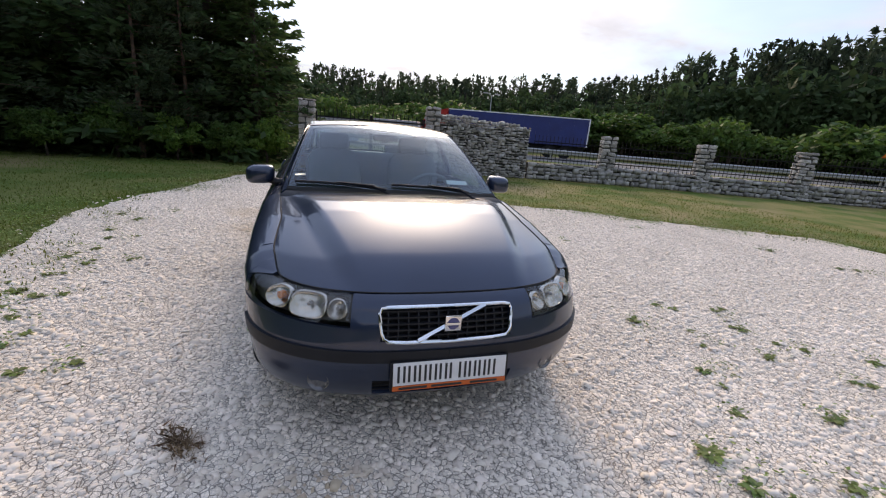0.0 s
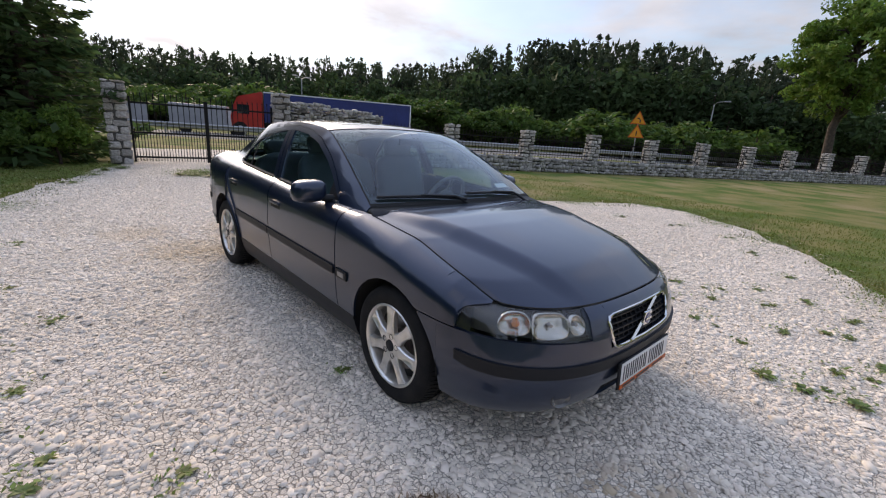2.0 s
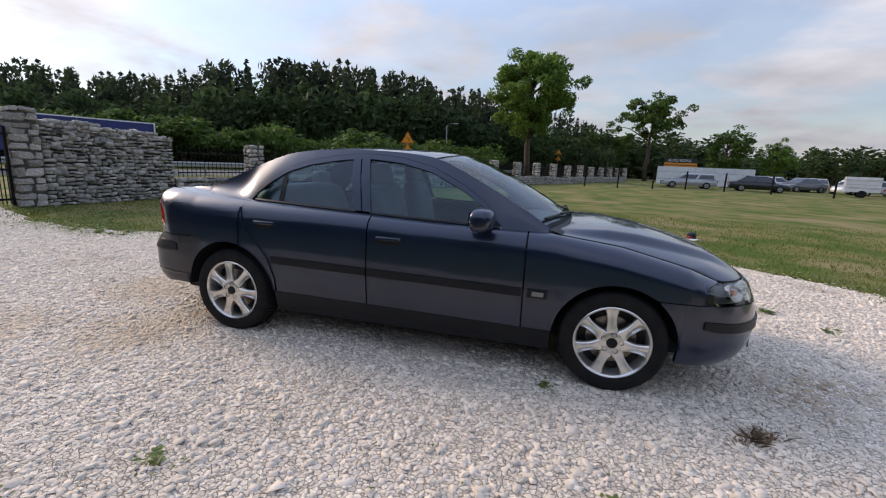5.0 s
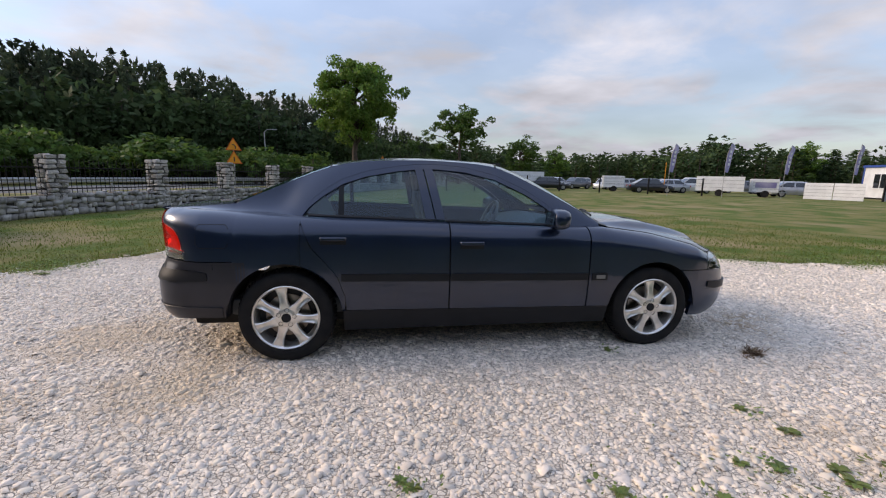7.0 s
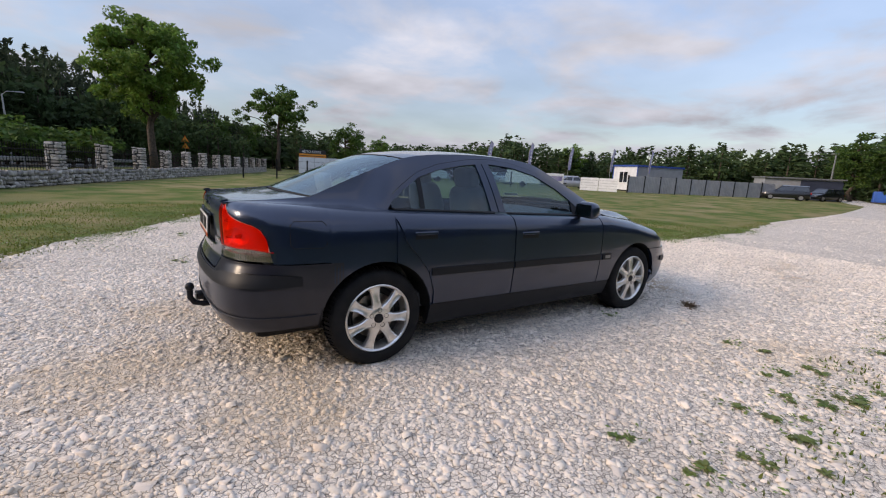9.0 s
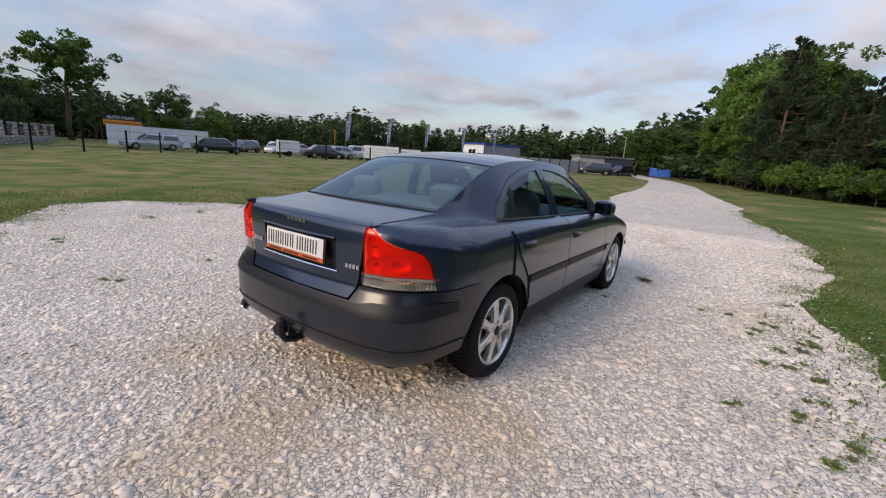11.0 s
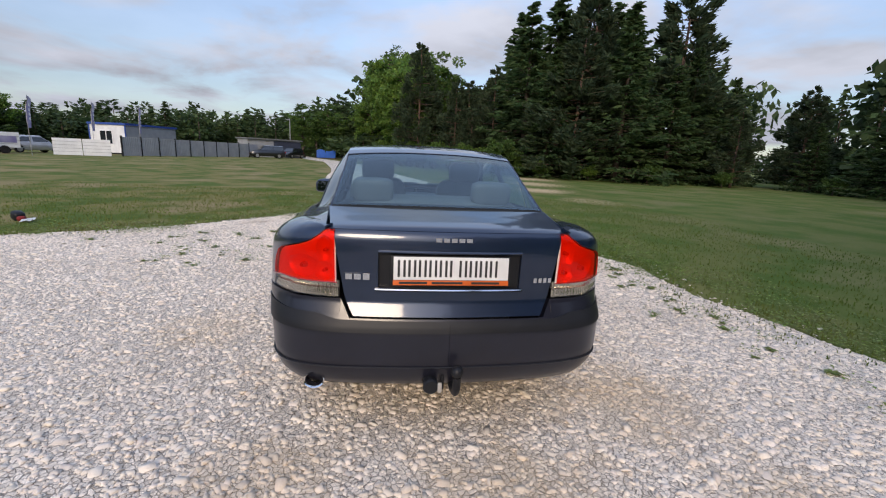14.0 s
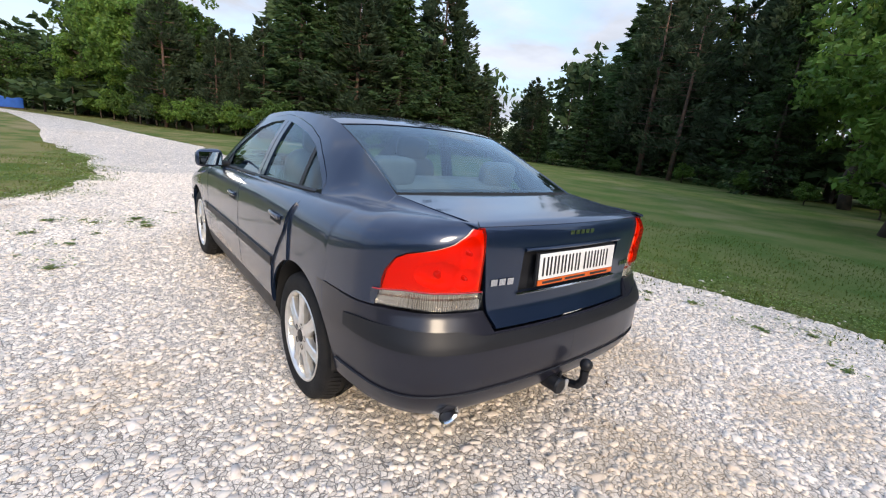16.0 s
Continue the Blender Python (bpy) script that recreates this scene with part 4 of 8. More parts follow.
def build_far_woods():
    rng = np.random.default_rng(17)
    pines, leafy = [], []
    # wooded rise beyond the road, from behind the gate round to the car lot
    for k in range(1250):
        deg = rng.uniform(84, 200)
        a = radians(deg)
        front = k % 3 == 0
        r = rng.uniform(62, 68) if front else rng.uniform(68, 86)
        el = float(np.interp(deg, [84, 92, 98, 104, 109, 117, 128, 133, 137, 141, 147, 157, 165, 176, 200], [4.5, 7.0, 8.6, 9.4, 10.2, 11.4, 10.6, 9.6, 7.8, 7.6, 7.5, 6.9, 6.5, 6.5, 6.5]))
        h = (1.4 + r * math.tan(radians(el))) * (rng.uniform(0.5, 0.88) if front else rng.uniform(0.74, 1.06))
        pick = rng.uniform()
        if front:
            kind = BROAD[rng.integers(3)] if pick < 0.6 else SPRUCES[rng.integers(3)]
            leafy.append((kind, 0.5 + r * math.cos(a), -2.5 + r * math.sin(a), h, rng.uniform(0, 360), rng.uniform(0.8, 1.2), 0))
        else:
            kind = LOWSCOTS[rng.integers(3)] if pick < 0.25 else PINES[rng.integers(3)] if pick < 0.4 else SPRUCES[rng.integers(3)]
            pines.append((kind, 0.5 + r * math.cos(a), -2.5 + r * math.sin(a), h, rng.uniform(0, 360), rng.uniform(0.5, 0.78), 0))
    # low trees behind the car lot and the lane
    for k in range(270):
        deg = rng.uniform(3, 84)
        a = radians(deg)
        r = rng.uniform(84, 104)
        el = float(np.interp(deg, [4, 8, 10, 14, 21, 27, 36, 43, 46, 50, 54, 60, 66, 70, 75, 84], [6.5, 6.5, 6.0, 4.6, 4.1, 4.6, 3.2, 3.4, 5.0, 4.8, 3.3, 3.2, 2.8, 3.3, 4.4, 4.6]))
        h = (1.4 + r * math.tan(radians(el))) * rng.uniform(0.75, 1.05)
        kind = BROAD[rng.integers(3)] if rng.uniform() < 0.3 else PINES[rng.integers(3)] if rng.uniform() < 0.5 else SPRUCES[rng.integers(3)]
        leafy.append((kind, -1.5 + r * math.cos(a), -2 + r * math.sin(a), h, rng.uniform(0, 360), 1.25 * (7.5 / max(h, 4)) ** 0.5 * rng.uniform(0.9, 1.3), 0))
    for k in range(90):
        a = rng.uniform(math.radians(-75), math.radians(4))
        r = rng.uniform(52, 78)
        x, y = r * math.cos(a) + 8, r * math.sin(a)
        h = min(skyline(x, y) * rng.uniform(0.7, 0.95), 18)
        leafy.append((SPRUCES[rng.integers(3)] if rng.uniform() < 0.5 else BROAD[rng.integers(3)], x, y, h, rng.uniform(0, 360), 1.0, 0))
    # behind the near wood edge
    for k in range(30):
        a = rng.uniform(math.radians(190), math.radians(285))
        r = rng.uniform(26, 48)
        pines.append((LOWSCOTS[rng.integers(3)], -2 + r * math.cos(a), -4 + r * math.sin(a), rng.uniform(9, 13), rng.uniform(0, 360), 1.0, 0))
    for k in range(120):
        a = rng.uniform(math.radians(0), math.radians(205))
        r = rng.uniform(92, 112)
        leafy.append((BUSHES[k % 2], r * math.cos(a), r * math.sin(a), rng.uniform(4, 6.5), rng.uniform(0, 360), 2.6, -0.4))
    for k in range(60):
        a = rng.uniform(math.radians(-95), math.radians(8))
        r = rng.uniform(50, 60)
        leafy.append((BUSHES[k % 2], 8 + r * math.cos(a), r * math.sin(a), rng.uniform(3, 4.5), rng.uniform(0, 360), 1.8, -0.3))
    for k in range(40):
        a = rng.uniform(math.radians(185), math.radians(280))
        r = rng.uniform(22, 30)
        leafy.append((BUSHES[k % 2], -2 + r * math.cos(a), -4 + r * math.sin(a), rng.uniform(2.5, 3.5), rng.uniform(0, 360), 1.7, -0.2))
    scatter("pine_woods", "dark pine wood on the rise beyond the road", SCOTS, pines, M_FARPINE, 15, 2.0)
    scatter("mixed_woods", "belt of mixed green trees behind the car lot", BROAD, leafy, M_FARLEAF, 28, 2.7)
    # scrub between the road and the pines
    scrub = []
    for k in range(170):
        a = rng.uniform(math.radians(99), math.radians(184))
        r = rng.uniform(44, 61)
        dome = 0.5 + 0.5 * noise.noise((math.degrees(a) * 0.16, 0.0, 5.0))
        scrub.append((BUSHES[rng.integers(2)], 1 + r * math.cos(a), -2 + r * math.sin(a), 1.6 + 4.6 * dome * rng.uniform(0.6, 1.1), rng.uniform(0, 360), rng.uniform(0.9, 1.6), 0))
    scatter("scrub", "light green scrub along the far side of the road", BUSHES, scrub, M_LEAF, 7, 1.5)
    for x, y, h, w in ((-34, 24.5, 4.6, 1.5), (-31, 27.5, 4.4, 1.6), (-38, 20.5, 4.2, 1.5), (-47, 12, 4.4, 1.7), (-28, 31, 3.8, 1.5)):
        plant(BUSHES[0], x, y, h, rng.uniform(0, 360), "round light green bush beyond the road", "bush", "road bushes", w, "bush")
    # two single trees beyond the fence
    plant(CHESTNUT, -2.8, 47.0, 14.3, 40, "tall spreading chestnut tree with a thick trunk behind the fence", "tree", name="tree")
    plant(LOTTREE, 13.3, 68.0, 12.6, 110, "single leafy tree with an open crown by the car lot", "tree", name="tree", wide=1.05)
    for x, y, h in ((22.0, 62.0, 8.0), (27.0, 60.0, 6.2), (8.5, 72, 8.0), (4.5, 70, 8.5), (66.0, 55.0, 8.0), (71.0, 14.0, 8.6), (74.0, 10.5, 9.2)):
        plant(BROAD[int(x) % 3], x, y, h, x * 31, "green tree at the edge of the car lot", "tree", "lot trees", name="tree", wide=1.15)


CHESTNUT = broadleaf(91, 14.0, 6.1, 200, 95, 0.17, clear=0.14, material=M_LEAF2, clump=0.50, uneven=0.28)
LOTTREE = broadleaf(94, 12.0, 4.6, 80, 85, 0.17, clear=0.24, material=M_LEAF, clump=0.60, uneven=0.7)
build_far_woods()

# ---- the saloon car ----
def paint_material():
    m = mat("car_paint", (0.008, 0.021, 0.052), 0.36, metal=0.45, second=(0.007, 0.018, 0.045), scale=3, coat=1.0, coat_rough=0.06)
    t = m.node_tree
    ln = t.links.new
    b = t.nodes["Principled BSDF"]
    b.inputs["Coat IOR"].default_value = 1.48
    tc = t.nodes.new("ShaderNodeTexCoord")
    fl = t.nodes.new("ShaderNodeTexNoise")
    fl.inputs["Scale"].default_value, fl.inputs["Detail"].default_value = 900.0, 1.0
    ln(tc.outputs["Object"], fl.inputs["Vector"])
    bp = t.nodes.new("ShaderNodeBump")
    bp.inputs["Strength"].default_value, bp.inputs["Distance"].default_value = 0.05, 0.0005
    ln(fl.outputs[0], bp.inputs["Height"]), ln(bp.outputs[0], b.inputs["Normal"])
    wv = t.nodes.new("ShaderNodeTexNoise")
    wv.inputs["Scale"].default_value = 2.2
    ln(tc.outputs["Object"], wv.inputs["Vector"])
    b2 = t.nodes.new("ShaderNodeBump")
    b2.inputs["Strength"].default_value, b2.inputs["Distance"].default_value = 0.06, 0.02
    ln(wv.outputs[0], b2.inputs["Height"]), ln(b2.outputs[0], b.inputs["Coat Normal"])
    return m


M_PAINT = paint_material()
M_TRIM = mat("black_plastic", (0.014, 0.015, 0.018), 0.45, spec=0.25, scale=8, bump=0.25, bscale=300, dist=0.0006)
M_BUMPER = mat("dark_bumper_plastic", (0.013, 0.014, 0.023), 0.34, spec=0.32, coat=0.45, coat_rough=0.16, scale=6, bump=0.15, bscale=400, dist=0.0004)
M_DARK = mat("underbody_black", (0.008, 0.008, 0.008), 0.8, scale=5)
M_RUBBER = mat("tyre_rubber", (0.010, 0.010, 0.011), 0.8, spec=0.25, second=(0.017, 0.016, 0.015), scale=9, bump=0.3, bscale=200)
M_ALLOY = mat("silver_alloy", (0.86, 0.84, 0.80), 0.30, metal=0.80, second=(0.70, 0.67, 0.62), scale=14, coat=0.3)
M_WHEELSHADE = mat("wheel_shadow_side", (0.018, 0.018, 0.019), 0.5, metal=0.4, scale=9)
M_DISC = mat("brake_disc", (0.30, 0.29, 0.28), 0.35, metal=1.0, second=(0.22, 0.18, 0.15), scale=14)
M_CHROME = mat("chrome", (0.80, 0.80, 0.80), 0.10, metal=1.0, scale=5)
M_REFLECTOR = mat("lamp_reflector", (0.62, 0.57, 0.49), 0.20, metal=0.9, second=(0.46, 0.41, 0.34), scale=14)
M_MIRROR = mat("mirror_glass", (0.30, 0.34, 0.37), 0.02, metal=1.0, second=(0.30, 0.34, 0.37), scale=1)
M_GLASS = glass_material("tinted_glass", (0.50, 0.68, 0.72), least=0.07, gloss=(0.85, 0.94, 1.0))
M_WSGLASS = glass_material("windscreen_glass", (0.66, 0.80, 0.82), least=0.065, gloss=(0.88, 0.95, 1.0))
M_RWGLASS = glass_material("rear_glass", (0.62, 0.78, 0.80), least=0.12, gloss=(0.80, 0.95, 1.0))
M_LENS = glass_material("clear_lens", (0.93, 0.94, 0.94))


def lens_material(name, color, cloud):
    """Coloured lamp plastic: a glossy cloudy body that lets some light through."""
    m = mat(name, color, 0.08, second=color, scale=5, coat=0.6, coat_rough=0.02, bump=0.12, bscale=160, dist=0.001)
    t = m.node_tree
    out = t.nodes["Material Output"]
    tr = t.nodes.new("ShaderNodeBsdfTransparent")
    tr.inputs[0].default_value = (0.96, 0.085, 0.030, 1)
    ms = t.nodes.new("ShaderNodeMixShader")
    ms.inputs[0].default_value = cloud
    t.links.new(tr.outputs[0], ms.inputs[1]), t.links.new(t.nodes["Principled BSDF"].outputs[0], ms.inputs[2])
    t.links.new(ms.outputs[0], out.inputs[0])
    return m


M_REDLENS = lens_material("red_lens", (0.70, 0.018, 0.007), 0.22)
M_REDBACK = mat("lamp_cells", (0.95, 0.88, 0.82), 0.38, metal=0.25, second=(0.86, 0.80, 0.74), scale=9)
M_REDDARK = mat("red_lamp_core", (0.30, 0.006, 0.004), 0.25, second=(0.36, 0.008, 0.005), scale=20, coat=1.0)
M_CLEARLAMP = mat("grey_lamp", (0.24, 0.225, 0.21), 0.3, second=(0.20, 0.19, 0.178), scale=12, coat=0.5)
M_BEZEL = mat("lamp_bezel", (0.045, 0.043, 0.038), 0.4, scale=9, coat=0.4)
M_FOG = mat("fog_glass", (0.10, 0.10, 0.10), 0.15, second=(0.06, 0.06, 0.065), scale=40, coat=1.0)
M_AMBER = mat("amber_lamp", (0.55, 0.16, 0.03), 0.25, scale=9, coat=1.0)
M_PLATE = mat("plate_white", (0.75, 0.75, 0.74), 0.4, second=(0.66, 0.66, 0.65), scale=9, coat=0.3)
M_INK = mat("plate_black", (0.02, 0.02, 0.022), 0.5, scale=9)
M_ORANGE = mat("plate_orange", (0.70, 0.13, 0.02), 0.45, scale=12)
M_SEAT = mat("dark_leather", (0.105, 0.110, 0.112), 0.55, second=(0.13, 0.135, 0.137), scale=12, bump=0.3, bscale=150, dist=0.001)
M_CABIN = mat("cabin_trim", (0.10, 0.105, 0.11), 0.7, scale=9)
M_HEADLINER = mat("headliner", (0.38, 0.38, 0.36), 0.9, scale=9)
M_BADGE = mat("badge_blue", (0.02, 0.03, 0.16), 0.3, scale=9, coat=1.0)
M_WHITETAG = mat("paper_white", (0.7, 0.7, 0.68), 0.8, scale=9)


def spline(pts, n):
    p = np.array(pts, dtype=float)
    t = np.concatenate([[0], np.cumsum(np.linalg.norm(np.diff(p, axis=0), axis=1) ** 0.5)])
    q = np.concatenate([[2 * p[0] - p[1]], p, [2 * p[-1] - p[-2]]])
    tt = np.concatenate([[2 * t[0] - t[1]], t, [2 * t[-1] - t[-2]]])
    res = []
    for u in np.linspace(0, t[-1], n):
        i = min(max(np.searchsorted(t, u, side="right") - 1, 0), len(p) - 2) + 1
        a, b, c, d = q[i - 1:i + 3]
        ta, tb, tcc, td = tt[i - 1:i + 3]
        m1 = (c - a) / (tcc - ta) * (tcc - tb)
        m2 = (d - b) / (td - tb) * (tcc - tb)
        k = (u - tb) / (tcc - tb)
        res.append((2 * k**3 - 3 * k**2 + 1) * b + (k**3 - 2 * k**2 + k) * m1 + (-2 * k**3 + 3 * k**2) * c + (k**3 - k**2) * m2)
    return np.array(res)


# outline from above, half of it, from the nose to the tail
LOOP = spline([(2.285, -0.12), (2.287, 0), (2.277, 0.26), (2.245, 0.45), (2.18, 0.62), (2.08, 0.755), (1.95, 0.842), (1.75, 0.886), (1.36, 0.899), (0.8, 0.898), (0, 0.897),
               (-0.8, 0.897), (-1.36, 0.898), (-1.72, 0.886), (-1.96, 0.855), (-2.10, 0.805), (-2.19, 0.72), (-2.245, 0.58), (-2.272, 0.40),
               (-2.287, 0.2), (-2.292, 0), (-2.290, -0.12)], 900)
LOOP = LOOP[LOOP[:, 1] >= -1e-9]
LS = np.concatenate([[0], np.cumsum(np.linalg.norm(np.diff(LOOP, axis=0), axis=1))])
TAN = np.gradient(LOOP, LS, axis=0)
TAN /= np.linalg.norm(TAN, axis=1)[:, None]
LEN = LS[-1]
I_MID = int(np.argmin(np.abs(LOOP[:, 0])))


def s_x(x):
    return float(np.interp(-x, -LOOP[:, 0], LS))


def s_front(y):
    return float(np.interp(y, LOOP[:I_MID, 1], LS[:I_MID]))


def s_rear(y):
    return float(np.interp(-y, -LOOP[I_MID:, 1], LS[I_MID:]))


def step(a, b, x):
    k = min(max((x - a) / (b - a), 0), 1)
    return k * k * (3 - 2 * k)


def shoulder(x):
    """Height of the upper edge of the body side, the height of its rounding and how far it leans in."""
    z = float(np.interp(x, [-2.3, -2.12, -1.9, -1.6, -1.2, -0.4, 0, 0.6, 0.95, 1.36, 1.75, 1.86, 1.95, 2.08, 2.3],
                        [1.04, 1.04, 1.033, 1.018, 1.0, 0.972, 0.957, 0.94, 0.935, 0.882, 0.792, 0.754, 0.726, 0.719, 0.713]))
    h = float(np.interp(x, [-2.25, -2.1, -1.95, -1.7, -1.2, -0.6, 0.6, 1.0, 1.4, 1.8], [0.08, 0.10, 0.13, 0.16, 0.135, 0.115, 0.10, 0.115, 0.12, 0.12]))
    a = float(np.interp(x, [-2.25, -2.2, -2.1, -1.95, -1.7, -1.4, -1.1, -0.6, 0.6, 1.0, 1.4, 1.8, 2.0], [0.02, 0.09, 0.14, 0.165, 0.185, 0.165, 0.130, 0.108, 0.098, 0.125, 0.155, 0.13, 0.08]))
    return z, h, a


def inset(x, z):
    wf, wr = step(1.72, 2.12, x), step(-1.88, -2.16, x)
    zs, h, a = shoulder(x)
    side = float(np.interp(z, [0.18, 0.25, 0.32, 0.40, 0.55, 0.70, 0.80, 0.90, 1.05], [0.085, 0.050, 0.030, 0.015, 0.002, 0, 0.004, 0.012, 0.016]))
    k = min(max(1 - (zs - z) / h, 0), 1)
    roll = a * (1 - math.sqrt(max(0, 1 - k * k)))
    side += roll
    front = float(np.interp(z, [0.20, 0.24, 0.28, 0.34, 0.41, 0.50, 0.53, 0.60, 0.67, 0.70, 0.715, 0.73, 0.76],
                            [0.13, 0.075, 0.045, 0.022, 0.012, 0.012, 0.018, 0.034, 0.065, 0.095, 0.122, 0.16, 0.20]))
    rear = float(np.interp(z, [0.26, 0.29, 0.33, 0.38, 0.44, 0.57, 0.60, 0.64, 0.70, 0.76, 0.93, 1.0, 1.025, 1.045],
                           [0.12, 0.07, 0.035, 0.012, 0.0, 0.0, 0.008, 0.028, 0.055, 0.058, 0.050, 0.052, 0.060, 0.075]))
    return side * (1 - wf - wr) + front * wf + (rear + roll) * wr


def shell(s, z, sg, out=0.0):
    """A point of the body's outer skin: s along the outline, at height z, on the right (-1) or left (1) half."""
    if s < 0:
        s, sg = -s, -sg
    if s > LEN:
        s, sg = 2 * LEN - s, -sg
    x, y = float(np.interp(s, LS, LOOP[:, 0])), float(np.interp(s, LS, LOOP[:, 1]))
    tx, ty = float(np.interp(s, LS, TAN[:, 0])), float(np.interp(s, LS, TAN[:, 1]))
    d = inset(x, z) - out
    return Vector((x + ty * -d, (y + tx * d) * sg, z))


def x_at(s):
    s = abs(s)
    if s > LEN:
        s = 2 * LEN - s
    return float(np.interp(s, LS, LOOP[:, 0]))


def y_at(s):
    s = abs(s)
    if s > LEN:
        s = 2 * LEN - s
    return float(np.interp(s, LS, LOOP[:, 1]))


def grid(bm, rows, index=0):
    """Faces over a grid of points; returns the vertices."""
    vs = [[bm.verts.new(p) for p in r] for r in rows]
    for a, b in zip(vs, vs[1:]):
        for i in range(len(a) - 1):
            q = [a[i], a[i + 1], b[i + 1], b[i]]
            if len({tuple(round(c, 5) for c in v.co) for v in q}) < 3:
                continue
            f = bm.faces.new(q)
            f.material_index = index
    return vs


def patch(bm, sg, s0, s1, lo, hi, ns=24, nz=8, out=0.0, index=0, cut=0.0025):
    """A piece of the skin between two places on the outline and two heights (numbers or functions of s)."""
    f0 = lo if callable(lo) else (lambda s: lo)
    f1 = hi if callable(hi) else (lambda s: hi)
    rows = []
    for s in np.linspace(s0 + cut, s1 - cut, ns + 1):
        a, b = f0(s), f1(s)
        rows.append([shell(s, a + (b - a) * k, sg, out) for k in np.linspace(0, 1, nz + 1)])
    grid(bm, rows, index)


def rim(bm, depth):
    """Turns the border of a panel inwards, so that it has an edge."""
    bmesh.ops.remove_doubles(bm, verts=bm.verts, dist=0.0008)
    outward(bm)
    edges = [e for e in bm.edges if e.is_boundary]
    nrm = {v: v.normal.copy() for e in edges for v in e.verts}
    r = bmesh.ops.extrude_edge_only(bm, edges=edges)
    made = [g for g in r["geom"] if isinstance(g, bmesh.types.BMVert)]
    for v in made:
        near = [e.other_vert(v) for e in v.link_edges if e.other_vert(v) in nrm]
        if near:
            v.co -= nrm[near[0]] * depth


def panel(name, bm, material, parent, label="", depth=0.014, sharp=30):
    rim(bm, depth)
    return part(name, bm, material, parent, label, sharp=sharp, skin=True)


ARCH = {1: (1.3575, 0.362), -1: (-1.3575, 0.378)}


def arch_z(x, base):
    """Lower edge of the side: the sill, or the wheel arch above it."""
    z = base
    for cx, r in ARCH.values():
        d = abs(x - cx)
        if d < r:
            z = max(z, 0.316 + math.sqrt(r * r - d * d))
    return z


def cols(x0, x1, n):
    """Places along the side, drawn together near the wheel arches' feet."""
    xs = list(np.linspace(x0, x1, n))
    for cx, r in ARCH.values():
        for k in (0.9, 0.95, 0.98, 0.995, 1.0):
            for q in (cx - r * k, cx + r * k):
                if min(x0, x1) < q < max(x0, x1):
                    xs.append(q)
    return sorted(set(round(x, 5) for x in xs), reverse=True)


def side_panel(bm, sg, x0, x1, lo, hi, n=30, nz=14, out=0.0, index=0):
    """A piece of the body side between two lengths; lo and hi are functions of x."""
    rows = []
    for x in cols(x0, x1, n):
        a, b = lo(x), hi(x)
        s = s_x(x)
        ks = 1 - (1 - np.linspace(0, 1, nz + 1)) ** 1.7
        rows.append([shell(s, a + (b - a) * k, sg, out) for k in ks])
    grid(bm, rows, index)


# roof and glass house: stations along the car
ST_X = [0.93, 0.75, 0.60, 0.45, 0.30, 0.20, 0.12, 0.02, -0.10, -0.25, -0.40, -0.60, -0.80, -0.95, -1.05, -1.18, -1.30, -1.50, -1.72]
E_Y = [0.735, 0.705, 0.675, 0.645, 0.615, 0.598, 0.587, 0.580, 0.575, 0.572, 0.570, 0.567, 0.565, 0.562, 0.560, 0.563, 0.567, 0.580, 0.598]
E_Z = [0.965, 1.070, 1.150, 1.228, 1.300, 1.342, 1.366, 1.380, 1.390, 1.397, 1.400, 1.396, 1.384, 1.366, 1.345, 1.300, 1.252, 1.166, 1.070]
C_Z = [0.985, 1.098, 1.183, 1.265, 1.340, 1.380, 1.402, 1.415, 1.424, 1.429, 1.431, 1.427, 1.414, 1.394, 1.372, 1.325, 1.275, 1.182, 1.082]
BOW = [0.15, 0.145, 0.14, 0.135, 0.12, 0.10, 0.085, 0.06, 0.035, 0.01, 0, 0, -0.01, -0.03, -0.045, -0.055, -0.065, -0.075, -0.085]


def st(x, table):
    return float(np.interp(-x, [-v for v in ST_X], table))


def top_skin(x, u, lift=0.0):
    """A point of roof, windscreen or rear window: station x, across u from -1 to 1."""
    ye, ze, zc = st(x, E_Y), st(x, E_Z), st(x, C_Z)
    return Vector((x + st(x, BOW) * (1 - u * u), u * ye, ze + (zc - ze) * (1 - abs(u) ** 2.3) + lift))


def belt(x):
    p = shell(s_x(x), shoulder(x)[0], 1)
    return p.y, p.z


def cabin_side(x, z, sg, lift=0.0):
    """A point of the sloping side of the glass house."""
    yb, zb = belt(x)
    ye, ze = st(x, E_Y), st(x, E_Z)
    k = min(max((z - zb) / max(ze - zb, 1e-4), 0), 1)
    # upright glass; the pillar behind it sweeps out into the shoulder
    w = step(-1.10, -1.55, x)
    f = (1 - w) * (0.70 * k + 0.30 * k ** 3) + w * (1 - (1 - k) ** 1.9)
    return Vector((x, sg * (yb + (ye - yb) * f + lift), z))


def glass_top(x):
    return float(np.interp(x, [-1.235, -1.21, -1.12, -0.983, -0.809, -0.60, -0.447, -0.313, -0.10, 0.127, 0.35, 0.50, 0.60, 0.64],
                           [1.012, 1.055, 1.130, 1.218, 1.277, 1.315, 1.333, 1.336, 1.319, 1.267, 1.165, 1.070, 0.99, 0.952]))


def glass_foot(x):
    return shoulder(x)[0] + 0.014


def slant(x, k):
    """The pillars lean back towards the roof."""
    return x - 0.085 * k * math.exp(-((x + 0.28) / 0.30) ** 2)


